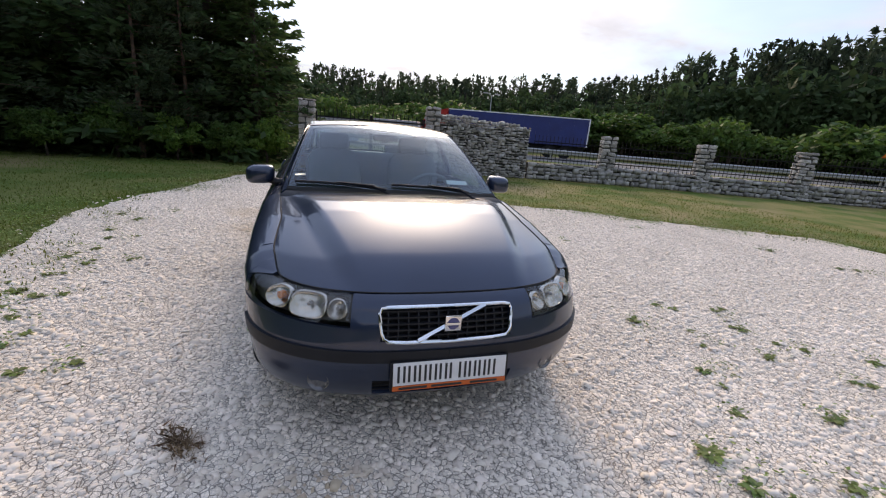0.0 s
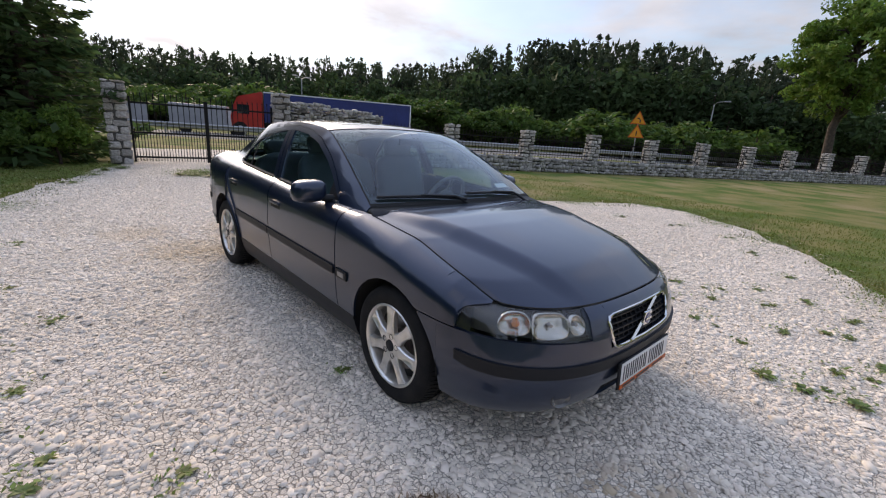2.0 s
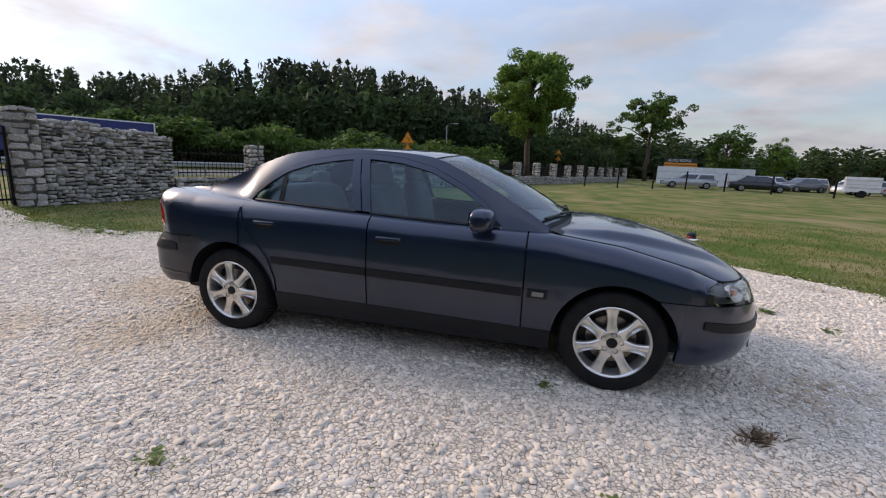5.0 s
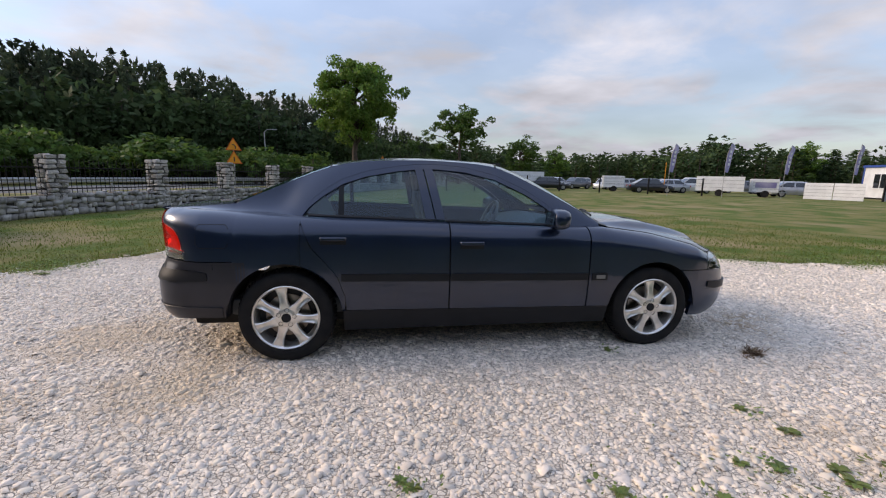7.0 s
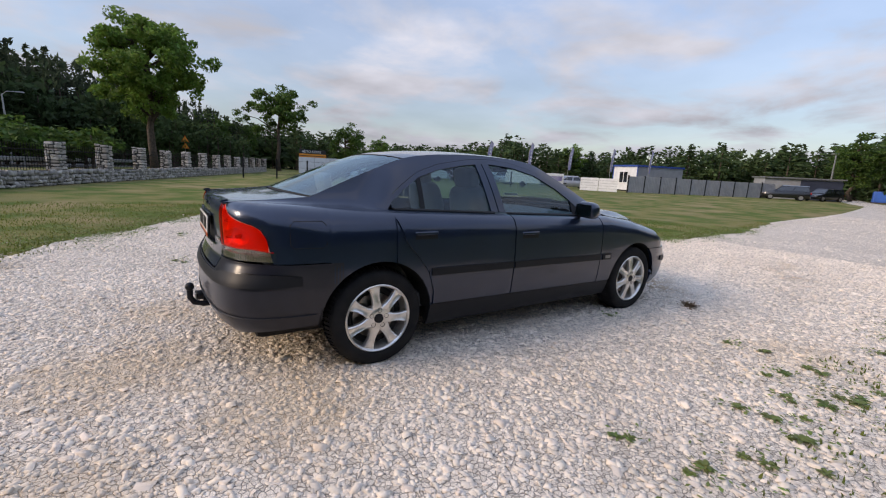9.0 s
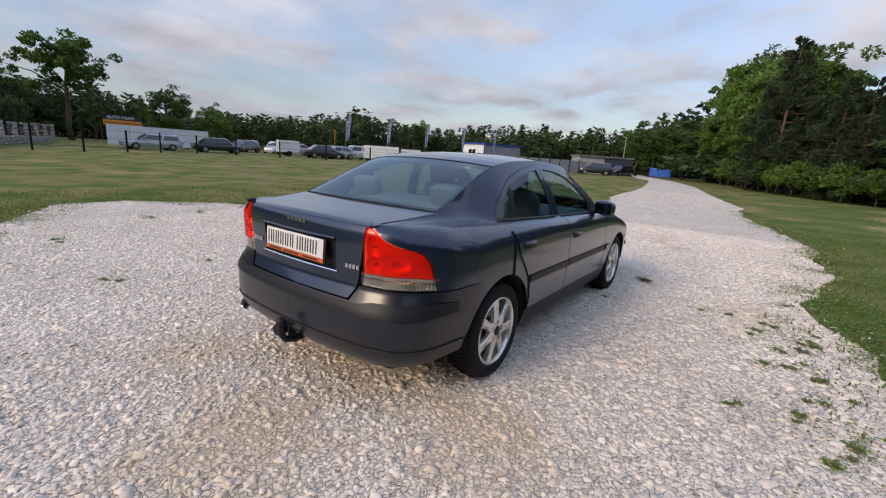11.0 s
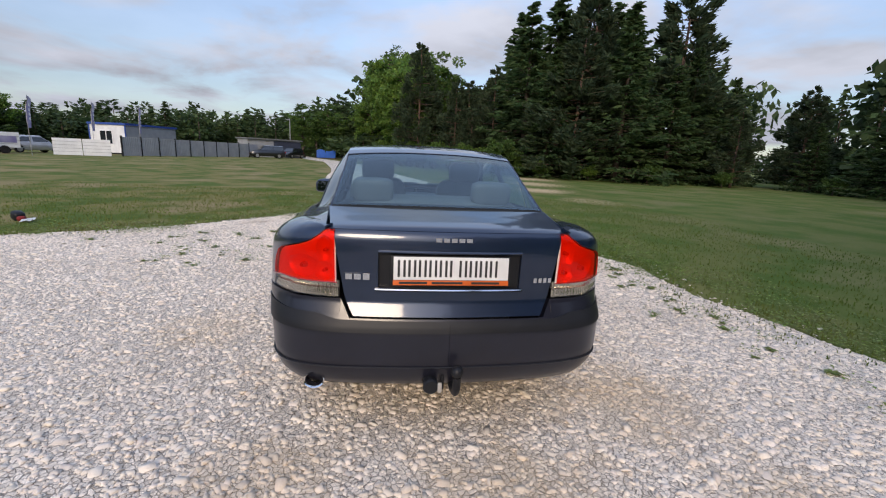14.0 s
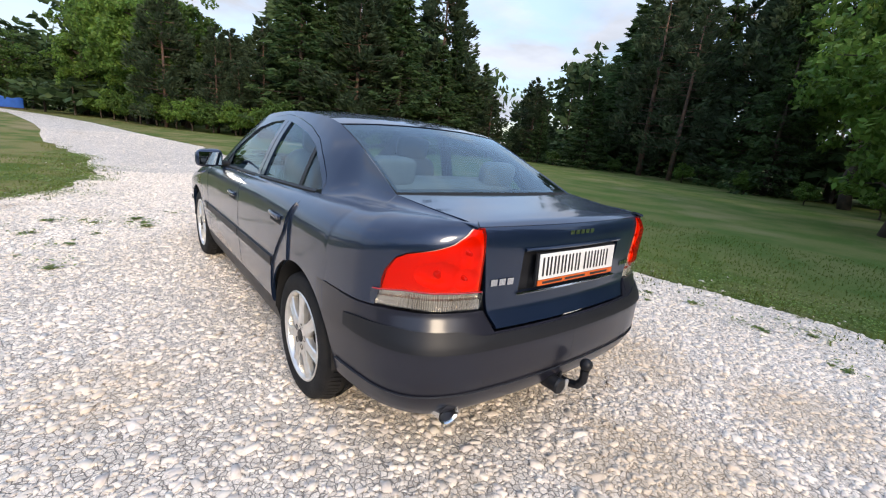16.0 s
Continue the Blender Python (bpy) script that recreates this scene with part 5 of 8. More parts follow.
def cabin_grid(bm, sg, xs, zlo, zhi, nz, lift=0.0, index=0):
    rows = []
    for x in xs:
        r = []
        for k in np.linspace(0, 1, nz + 1):
            z = zlo(x) + (zhi(x) - zlo(x)) * k
            kk = (z - glass_foot(x)) / 0.38
            xx = slant(x, min(max(kk, 0), 1))
            z2 = zlo(xx) + (zhi(xx) - zlo(xx)) * k
            r.append(cabin_side(xx, z2, sg, lift))
        rows.append(r)
    grid(bm, rows, index)


car = thing("saloon_car", "dark blue-grey metallic four-door saloon parked on pale gravel", "car", pose(0, 0, 0))

SILL = 0.345


def sill_z(x):
    return SILL + 0.012 * (0.5 - x)


def lamp_brow(x):
    """Upper edge of the headlamp along the side."""
    return float(np.interp(x, [1.82, 1.828, 1.84, 1.87, 1.91, 1.95], [0.664, 0.690, 0.702, 0.711, 0.716, shoulder(1.95)[0] - 0.006]))


def build_sides():
    for sg in (-1, 1):
        # front wing
        bm = bmesh.new()
        side_panel(bm, sg, 1.69, 0.815, lambda x: max(arch_z(x, sill_z(x)), 0.612 if x > 1.58 else 0), lambda x: shoulder(x)[0], 34, 16)
        patch(bm, sg, s_x(1.940), s_x(1.69), lambda s: 0.612 if x_at(s) < 1.8195 else lamp_brow(x_at(s)) + 0.004, lambda s: shoulder(x_at(s))[0], 30, 16, cut=0)
        bmesh.ops.remove_doubles(bm, verts=bm.verts, dist=0.0006)
        wing = panel("front_wing", bm, M_PAINT, car)
        bm = bmesh.new()
        side_panel(bm, sg, 0.955, 0.835, lambda x: 0.548, lambda x: 0.600, 4, 3, out=0.010)
        panel("side_marker", bm, M_TRIM, wing, "black strip end with a small clear marker lamp", depth=0.012)
        bm = bmesh.new()
        side_panel(bm, sg, 0.935, 0.865, lambda x: 0.560, lambda x: 0.588, 3, 2, out=0.014)
        panel("marker_lens", bm, M_CLEARLAMP, wing, depth=0.006)
        # doors
        for (x0, x1, g0, g1, name) in ((0.805, -0.235, 0.60, -0.262, "front_door"), (-0.245, -0.985, -0.405, -1.21, "rear_door")):
            bm = bmesh.new()
            if name == "front_door":
                side_panel(bm, sg, x0, x1, lambda x: arch_z(x, sill_z(x)), lambda x: shoulder(x)[0], 30, 16)
            else:
                # the rear edge of the rear door runs forward round the wheel arch
                rows = []
                for k in np.linspace(0, 1, 27):
                    r = []
                    for j in np.linspace(0, 1, 19):
                        xb = x0 + (x1 + 0.03 - x0) * k
                        z = sill_z(xb) + (shoulder(xb)[0] - sill_z(xb)) * (1 - (1 - j) ** 1.6)
                        xe = float(np.interp(z, [0.33, 0.45, 0.60, 0.70, 0.80, 0.95, 1.0], [-0.955, -0.958, -1.01, -1.09, -1.18, -1.245, -1.25]))
                        x = x0 + (xe - x0) * k
                        z2 = sill_z(x) + (shoulder(x)[0] - sill_z(x)) * (1 - (1 - j) ** 1.6)
                        r.append(shell(s_x(x), z2, sg))
                    rows.append(r)
                grid(bm, rows)
            door = panel(name, bm, M_PAINT, car)
            # frame over and round the window
            bm = bmesh.new()
            xs = np.linspace(g0 + (0.04 if name == "front_door" else 0.145), g1 - (0.135 if name == "front_door" else 0.03), 34)
            cabin_grid(bm, sg, xs, lambda x: max(glass_top(x), glass_foot(x)), lambda x: min(max(glass_top(x), glass_foot(x)) + 0.036, st(x, E_Z)), 3, 0.003)
            if name == "front_door":
                cabin_grid(bm, sg, np.linspace(-0.262, -0.325, 4), glass_foot, glass_top, 8, 0.003)
            else:
                cabin_grid(bm, sg, np.linspace(-0.335, -0.402, 4), glass_foot, glass_top, 8, 0.003)
            panel("window_frame", bm, M_PAINT, door, depth=0.012)
            bm = bmesh.new()
            xs = np.linspace(g0 + 0.03, g1, 30)
            rows = [[cabin_side(x, shoulder(x)[0] + z, sg, o) for z, o in ((-0.002, 0.012), (0.006, 0.014), (0.016, 0.006))] for x in xs]
            grid(bm, rows)
            part("waist_strip", bm, M_TRIM, door, "slim dark strip under the window")
            # glass
            bm = bmesh.new()
            if name == "front_door":
                cabin_grid(bm, sg, np.linspace(0.60, -0.262, 36), glass_foot, lambda x: max(glass_top(x), glass_foot(x)), 12, -0.010)
                part("window", bm, M_GLASS, door, "tinted door glass", skin=True)
                bm = bmesh.new()
                cabin_grid(bm, sg, np.linspace(0.64, 0.505, 8), glass_foot, lambda x: max(glass_top(x), glass_foot(x)), 6, -0.002)
                part("mirror_sail", bm, M_TRIM, door, "black corner plate at the mirror")
            else:
                cabin_grid(bm, sg, np.linspace(-0.402, -0.975, 26), glass_foot, glass_top, 12, -0.010)
                part("window", bm, M_GLASS, door, "tinted door glass", skin=True)
                bm = bmesh.new()
                cabin_grid(bm, sg, np.linspace(-1.005, -1.215, 14), glass_foot, lambda x: max(glass_top(x), glass_foot(x)), 10, -0.010)
                part("quarter_window", bm, M_GLASS, door, "small tinted corner glass", skin=True)
                bm = bmesh.new()
                cabin_grid(bm, sg, np.linspace(-0.972, -1.008, 3), glass_foot, glass_top, 8, -0.004)
                part("divider", bm, M_TRIM, door, "black window divider")
            # rubbing strip
            bm = bmesh.new()
            a, b = (0.80, -0.232) if name == "front_door" else (-0.248, -0.985)
            side_panel(bm, sg, a, b, lambda x: 0.560 - 0.012 * x, lambda x: 0.610 - 0.012 * x, 14, 3, out=0.010)
            panel("rubbing_strip", bm, M_TRIM, door, "matt black rubbing strip", depth=0.012)
            # handle; the shade of its dished recess is a flat black patch
            hx, hz = (-0.085, 0.824) if name == "front_door" else (-1.035, 0.858)
            bm = bmesh.new()
            pts = [shell(s_x(hx + d), hz + 0.004, sg, o) for d, o in ((0.088, 0.002), (0.078, 0.012), (0.03, 0.017), (-0.04, 0.017), (-0.078, 0.011), (-0.088, 0.002))]
            rows = []
            for p, hh in zip(pts, (0.009, 0.012, 0.013, 0.013, 0.012, 0.009)):
                rows.append([p + Vector((0, 0, -hh)), p + Vector((0, sg * 0.006, -hh * 0.4)), p + Vector((0, sg * 0.006, hh * 0.4)), p + Vector((0, 0, hh))])
            grid(bm, rows)
            panel("handle", bm, M_PAINT, door, depth=0.012)
            bm = bmesh.new()
            side_panel(bm, sg, hx + 0.085, hx - 0.085, lambda x: hz - 0.036, lambda x: hz + 0.004, 6, 3, out=0.002)
            part("handle_recess", bm, M_DARK, door, "flat black patch for the shade in the recess under the handle")
            if name == "front_door":
                build_mirror(sg, door)
        # rear quarter: one skin from the wheel arch over the shoulder to the window and the boot lid
        bm = bmesh.new()
        rows = []
        for x in cols(-1.2515, -0.962, 44):
            zlo = arch_z(x, sill_z(x))
            zhi = float(np.interp(x, [-1.245, -1.18, -1.09, -1.01, -0.96], [0.95, 0.80, 0.70, 0.60, 0.45])) + 0.002
            zhi = max(zhi, zlo + 0.004)
            rows.append([shell(s_x(x), zlo + (zhi - zlo) * k, sg) for k in 1 - (1 - np.linspace(0, 1, 17)) ** 1.6])
        grid(bm, rows)
        lampin = s_rear(0.545)
        rows = []
        for s in [s_x(x) for x in cols(-1.735, -1.247, 26)] + list(np.linspace(s_x(-1.735), lampin, 60))[1:]:
            x, tail = x_at(s), s > s_x(-2.0)
            zlo = lamp_top(s) if tail else max(arch_z(x, sill_z(x)), 0.712 if x < -1.66 else 0)
            zhi = shoulder(x)[0]
            r = [shell(s, zlo + (zhi - zlo) * k, sg) for k in 1 - (1 - np.linspace(0, 1, 23)) ** 1.8]
            p = r[-1]
            xq = max(x, -2.205)
            if x > -1.72:
                q = Vector((x, sg * st(x, E_Y), st(x, E_Z)))
            else:
                y1 = 0.602 + (0.556 - 0.602) * (xq + 1.72) / (-2.20 + 1.72)
                q = Vector((xq, sg * y1, deck_z(xq, y1)))
            mid = Vector((p.x * 0.5 + q.x * 0.5, q.y + (p.y - q.y) * 0.30, p.z + (q.z - p.z) * 0.12))
            w = step(-1.25, -1.50, x)
            for k in np.linspace(0, 1, 19)[1:]:
                c = p * (1 - k) ** 2 + mid * (2 * k * (1 - k)) + q * k * k
                if w < 1:
                    c = cabin_side(x, p.z + (q.z - p.z) * k ** 1.3, sg).lerp(c, w)
                r.append(c)
            rows.append(r)
        grid(bm, rows)
        xs = np.linspace(0.93, -1.247, 70)
        rows = []
        for x in xs:
            base = max(glass_top(x) + 0.038, belt(x)[1]) if -1.235 < x < 0.64 else belt(x)[1]
            base = min(base, st(x, E_Z) - 0.003)
            rows.append([cabin_side(x, base + (st(x, E_Z) - base) * k ** 1.3, sg) for k in np.linspace(0, 1, 19)])
        grid(bm, rows)
        quarter = panel("rear_quarter", bm, M_PAINT, car, depth=0.010)
        if sg < 0:
            # thin black tube on the skin stands for the shaded gap round the flap
            bm = bmesh.new()
            tube(bm, [shell(s_x(x), z, sg, 0.0008) for x, z in ((-1.72, 0.80), (-1.88, 0.80), (-1.90, 0.82), (-1.90, 0.93), (-1.88, 0.95), (-1.72, 0.95), (-1.70, 0.93), (-1.70, 0.82), (-1.72, 0.80))], 0.0022, 4)
            part("fuel_flap_seam", bm, M_DARK, quarter)
        # sill; its tall black also stands for the shade under the doors
        bm = bmesh.new()
        side_panel(bm, sg, 0.99, -0.975, lambda x: 0.20, lambda x: sill_z(x) - 0.004, 20, 5)
        panel("sill", bm, M_TRIM, car, "dark plastic sill with the shade under the doors in its black", depth=0.05)
        # arch liners
        for cx, r in ARCH.values():
            bm = bmesh.new()
            rows = []
            for a in np.linspace(0.02, math.pi - 0.02, 28):
                rows.append([Vector((cx + (r + 0.004) * math.cos(a), sg * y, 0.316 + (r + 0.004) * math.sin(a))) for y in (0.875, 0.80, 0.62, 0.45)])
            grid(bm, rows)
            part("arch_liner", bm, M_DARK, car, "black wheel arch liner")


def deck_z(x, y):
    return float(np.interp(x, [-2.24, -2.20, -2.10, -1.95, -1.72], [1.030, 1.042, 1.052, 1.062, 1.084])) - 0.013 * (y / 0.6) ** 2


def lamp_top(s):
    """Upper edge of the rear lamp: a high inner horn that drops to a lower outer part."""
    x, y = x_at(s), y_at(s)
    if x > -2.10:
        return float(np.interp(x, [-2.10, -2.06, -2.025, -1.995], [0.924, 0.904, 0.855, 0.73]))
    return float(np.interp(y, [0.54, 0.575, 0.60, 0.65, 0.70, 0.76, 0.81], [1.030, 1.027, 1.004, 0.972, 0.955, 0.940, 0.924]))


def build_mirror(sg, door):
    bm = bmesh.new()
    bmesh.ops.create_uvsphere(bm, u_segments=24, v_segments=14, radius=1.0)
    for v in bm.verts:
        x, y, z = v.co
        f = lambda q, p: math.copysign(abs(q) ** p, q)
        x = f(x, 0.75)
        x = x * (0.085 if x > 0 else 0.055)
        v.co = (0.525 + x - 0.05 * y * sg * sg * 0.3, sg * (0.925 + f(y, 0.6) * 0.098), 1.005 + f(z, 0.6) * 0.068 - 0.01 * y)
    bmesh.ops.recalc_face_normals(bm, faces=bm.faces)
    h = part("mirror_housing", bm, M_PAINT, door, "rounded body-coloured mirror housing", sharp=60)
    bm = bmesh.new()
    rows = [[Vector((0.464 + 0.004 * b, sg * (0.925 + a * 0.076), 1.005 + b * 0.047)) for a in np.linspace(-1, 1, 6)] for b in np.linspace(-1, 1, 5)]
    grid(bm, rows)
    part("mirror_glass", bm, M_MIRROR, door, "mirror glass")
    bm = bmesh.new()
    tube(bm, [(0.565, sg * 0.775, 0.955), (0.56, sg * 0.81, 0.957), (0.545, sg * 0.86, 0.968)], 0.026, 10)
    part("mirror_arm", bm, M_TRIM, door, "black mirror arm")


def ring(bm, sg, pts, r, out, seg=6):
    tube(bm, [shell(s, z, sg, out) for s, z in pts], r, seg)


def build_front():
    sw, sl = s_x(1.585), s_front(0.43)
    low = lambda s: float(np.interp(abs(x_at(s)), [1.6, 1.8, 2.1, 2.25], [0.235, 0.225, 0.21, 0.205]))
    top_in = lambda s: shoulder(x_at(s))[0] - 0.004
    bm = bmesh.new()
    for sg in (-1, 1):
        g = s_front(0.302)
        o = s_front(0.33)
        # lower band beside the intake
        patch(bm, sg, o, s_x(1.72), low, 0.515, 34, 14, cut=0)
        rows = []
        for x in cols(1.72, 1.588, 8):
            z0 = arch_z(x, 0.235) if x < 1.7195 else low(s_x(x))
            z0 = max(z0, 0.24)
            rows.append([shell(s_x(x), z0 + (max(0.606, z0) - z0) * k, sg) for k in np.linspace(0, 1, 15)])
        grid(bm, rows)
        patch(bm, sg, 0, o, low, 0.255, 10, 3, cut=0)
        patch(bm, sg, 0, o, 0.345, 0.515, 10, 6, cut=0)
        # under the lamp, and the nose round the grille
        patch(bm, sg, sl, s_x(1.72), 0.515, lambda s: float(np.interp(x_at(s), [1.72, 1.9, 2.1, 2.2, 2.26], [0.606, 0.604, 0.60, 0.592, 0.586])), 28, 5, cut=0)
        patch(bm, sg, g, sl, 0.515, top_in, 8, 12, cut=0)
        patch(bm, sg, 0, g, 0.515, 0.532, 12, 2, cut=0)
        patch(bm, sg, 0, g, 0.668, top_in, 12, 4, cut=0)
    bumper = panel("front_bumper", bm, M_PAINT, car, "front bumper skin in body colour", depth=0.03)
    bm = bmesh.new()
    for sg in (-1, 1):
        patch(bm, sg, 0, s_x(1.83), lambda s: float(np.interp(x_at(s), [1.83, 1.9, 2.28], [0.470, 0.455, 0.440])), lambda s: float(np.interp(x_at(s), [1.83, 1.9, 2.28], [0.515, 0.512, 0.492])), 50, 4, out=0.010, cut=0)
    panel("bumper_strip", bm, M_TRIM, bumper, "matt black rubbing strip round the bumper", depth=0.014)
    bm = bmesh.new()
    for sg in (-1, 1):
        patch(bm, sg, 0, s_front(0.34), 0.245, 0.355, 10, 3, out=-0.05, cut=0)
    part("lower_intake", bm, M_DARK, bumper, "black lower air intake")
    bm = bmesh.new()
    for sg in (-1, 1):
        for z in (0.275, 0.30, 0.325):
            tube(bm, [shell(s, z, sg, -0.02) for s in np.linspace(0, s_front(0.33), 6)], 0.004, 4)
    part("intake_bars", bm, M_TRIM, bumper)
    # grille
    gr = put("grille", quads_mesh("grille", np.zeros((0, 4, 3)), M_DARK), car, "black egg-crate grille in a chrome frame with a diagonal bar")
    bm = bmesh.new()
    for sg in (-1, 1):
        patch(bm, sg, 0, s_front(0.315), 0.522, 0.678, 10, 6, out=-0.045, cut=0)
    part("backing", bm, M_DARK, gr)
    for i, z in enumerate(np.linspace(0.550, 0.650, 5)):
        bm = bmesh.new()
        pts = [shell(s, z, 1, -0.016) for s in np.linspace(-s_front(0.30), s_front(0.30), 14)]
        rows = [[p + Vector((0.008, 0, 0.0035)), p + Vector((-0.02, 0, 0.0035)), p + Vector((-0.02, 0, -0.0035)), p + Vector((0.008, 0, -0.0035)), p + Vector((0.008, 0, 0.0035))] for p in pts]
        grid(bm, rows)
        part("slat", bm, M_TRIM, gr)
    for y in np.linspace(-0.27, 0.27, 13):
        bm = bmesh.new()
        sg = 1 if y >= 0 else -1
        pts = [shell(s_front(abs(y)), z, sg, -0.018) for z in np.linspace(0.532, 0.668, 6)]
        rows = [[p + Vector((0.006, 0.003, 0)), p + Vector((-0.02, 0.003, 0)), p + Vector((-0.02, -0.003, 0)), p + Vector((0.006, -0.003, 0)), p + Vector((0.006, 0.003, 0))] for p in pts]
        grid(bm, rows)
        part("slat", bm, M_TRIM, gr)
    bm = bmesh.new()
    path = []
    for y, z in ((0, 0.672), (0.15, 0.672), (0.27, 0.671), (0.298, 0.665), (0.308, 0.65), (0.305, 0.62), (0.297, 0.57), (0.288, 0.545), (0.27, 0.533), (0.2, 0.529), (0.0, 0.527)):
        path.append((y, z))
    full = path + [(-y, z) for y, z in path[::-1]][1:]
    tube(bm, [shell(s_front(abs(y)), z, 1 if y >= 0 else -1, 0.004) for y, z in full], 0.008, 8)
    part("chrome_frame", bm, M_CHROME, gr, "bright chrome frame")
    bm = bmesh.new()
    a, b = shell(s_front(0.14), 0.534, -1, 0.008), shell(s_front(0.175), 0.668, 1, 0.006)
    d = (b - a).normalized()
    w = d.cross(Vector((1, 0, 0))).normalized() * 0.013
    rows = [[a + (b - a) * k - w + Vector((0.0, 0, 0)), a + (b - a) * k + Vector((0.008, 0, 0)), a + (b - a) * k + w] for k in np.linspace(0, 1, 8)]
    grid(bm, rows)
    panel("diagonal_bar", bm, M_CHROME, gr, depth=0.008)
    c = shell(0.013, 0.606, 1, 0.012)
    bm = bmesh.new()
    box(bm, (c.x - 0.008, c.y - 0.037, c.z - 0.035), (c.x + 0.006, c.y + 0.037, c.z + 0.035), bevel=0.004)
    part("badge_plate", bm, M_CHROME, gr, "small square chrome badge")
    bm = bmesh.new()
    for r, x0, x1 in ((0.027, 0.006, 0.009),):
        cyl(bm, (c.x + x0, c.y, c.z), (c.x + x1, c.y, c.z), r, seg=28)
    part("badge_disc", bm, M_BADGE, gr, "round blue disc")
    bm = bmesh.new()
    box(bm, (c.x + 0.009, c.y - 0.030, c.z - 0.006), (c.x + 0.012, c.y + 0.030, c.z + 0.006), bevel=0.001)
    part("badge_bar", bm, M_CHROME, gr)
    # lamps
    for sg in (-1, 1):
        l0, l1 = s_front(0.436), s_x(1.821)
        zl = lambda s: float(np.interp(x_at(s), [1.79, 1.81, 1.9, 2.1, 2.2, 2.26], [0.640, 0.616, 0.611, 0.606, 0.598, 0.592]))
        zh = lambda s: lamp_brow(x_at(s)) if x_at(s) < 1.95 else shoulder(x_at(s))[0] - 0.006
        lamp = put("headlamp", quads_mesh("headlamp", np.zeros((0, 4, 3)), M_DARK), car, "clear-lens headlamp with chrome reflectors in a grey bezel")
        bm = bmesh.new()
        patch(bm, sg, l0, l1, zl, zh, 34, 10, out=-0.001)
        panel("lens", bm, M_LENS, lamp, "clear lamp lens", depth=0.003)
        bm = bmesh.new()
        patch(bm, sg, l0 - 0.004, l1 + 0.004, lambda s: zl(s) - 0.004, lambda s: zh(s) + 0.002, 30, 8, out=-0.048, cut=0)
        panel("bezel", bm, M_BEZEL, lamp, "dull grey lamp bezel", depth=0.03)
        for yc, half, zc, tall, square, nm in ((0.494, 0.040, 0.650, 0.036, 0.9, "inner_reflector"), (0.626, 0.078, 0.655, 0.046, 0.60, "main_reflector"), (0.768, 0.050, 0.662, 0.040, 0.8, "indicator")):
            bm = bmesh.new()
            rows = []
            for rr, dep in ((1.10, -0.047), (1.08, -0.014), (1.0, -0.012), (0.96, -0.018), (0.80, -0.031), (0.60, -0.040), (0.35, -0.045), (0.02, -0.046)):
                r = []
                for q in np.linspace(0, 2 * math.pi, 33):
                    cy, cz = math.cos(q), math.sin(q)
                    cy, cz = math.copysign(abs(cy) ** square, cy), math.copysign(abs(cz) ** square, cz)
                    sf = s_front(yc + half * rr * cy)
                    zt = zc + tall * rr * cz
                    r.append(shell(sf, min(max(zt, zl(sf) + 0.003), zh(sf) - 0.004), sg, dep))
                rows.append(r)
            grid(bm, rows)
            part(nm, bm, M_REFLECTOR, lamp, "bright reflector bowl", sharp=50, skin=True)
            sf = s_front(yc)
            bm = bmesh.new()
            cyl(bm, shell(sf, zc, sg, -0.046), shell(sf, zc, sg, -0.022), 0.008 if nm != "indicator" else 0.017, seg=14)
            part("bulb", bm, M_AMBER if nm == "indicator" else M_CLEARLAMP, lamp, "amber bulb" if nm == "indicator" else "")
        # fog lamp
        p, q = shell(s_front(0.56), 0.335, sg, -0.03), shell(s_front(0.56), 0.335, sg, 0.006)
        n = (q - p).normalized()
        bm = bmesh.new()
        lathe(bm, [(0.050, 0.026), (0.046, 0.034), (0.042, 0.030), (0.035, 0.026), (0.0005, 0.030)], 24)
        bmesh.ops.transform(bm, matrix=Matrix.Translation(p) @ n.to_track_quat("Y", "Z").to_matrix().to_4x4(), verts=bm.verts)
        part("fog_lamp", bm, M_FOG, bumper, "round dark fog lamp")
    # bonnet
    sa, sb = s_x(0.965), s_x(1.935)
    pb = shell(sb, shoulder(1.935)[0], 1)
    yb, xb = pb.y, pb.x
    bm = bmesh.new()
    rows = []
    for t in np.linspace(0, 1, 48):
        s = sa + (sb - sa) * t
        e = shell(s, shoulder(x_at(s))[0], 1)
        r = []
        for u in np.linspace(-1, 1, 97):
            # the front edge follows the nose
            fp = FRONT_EDGE[int(round(abs(u) * 48))]
            bow = 0.12 * (1 - t) * (1 - u * u) + t * (fp.x - xb)
            y = u * e.y
            crease = 0.640 + (0.365 - 0.640) * t ** 1.15
            k = step(crease + 0.085, crease - 0.03, abs(y))
            bulge = 0.040 * k * (1 - t ** 6) * min(1, 0.25 + t * 3)
            z = e.z + t ** 6 * (fp.z - pb.z) + (0.030 * (1 - t ** 4)) * (1 - abs(u) ** 2.4) + bulge
            r.append(Vector((e.x + bow, y, z - 0.001)))
        rows.append(r)
    grid(bm, rows)
    bonnet = panel("bonnet", bm, M_PAINT, car, "long dark bonnet with two soft creases", depth=0.016)
    # thin black tubes on the skin stand for the shade in the bonnet's gaps
    for sg in (-1, 1):
        bm = bmesh.new()
        tube(bm, [shell(s_x(x), shoulder(x)[0] + 0.001, sg, 0.0005) for x in np.linspace(0.99, 1.935, 40)], 0.0032, 5)
        part("shut_line", bm, M_DARK, bonnet)
    bm = bmesh.new()
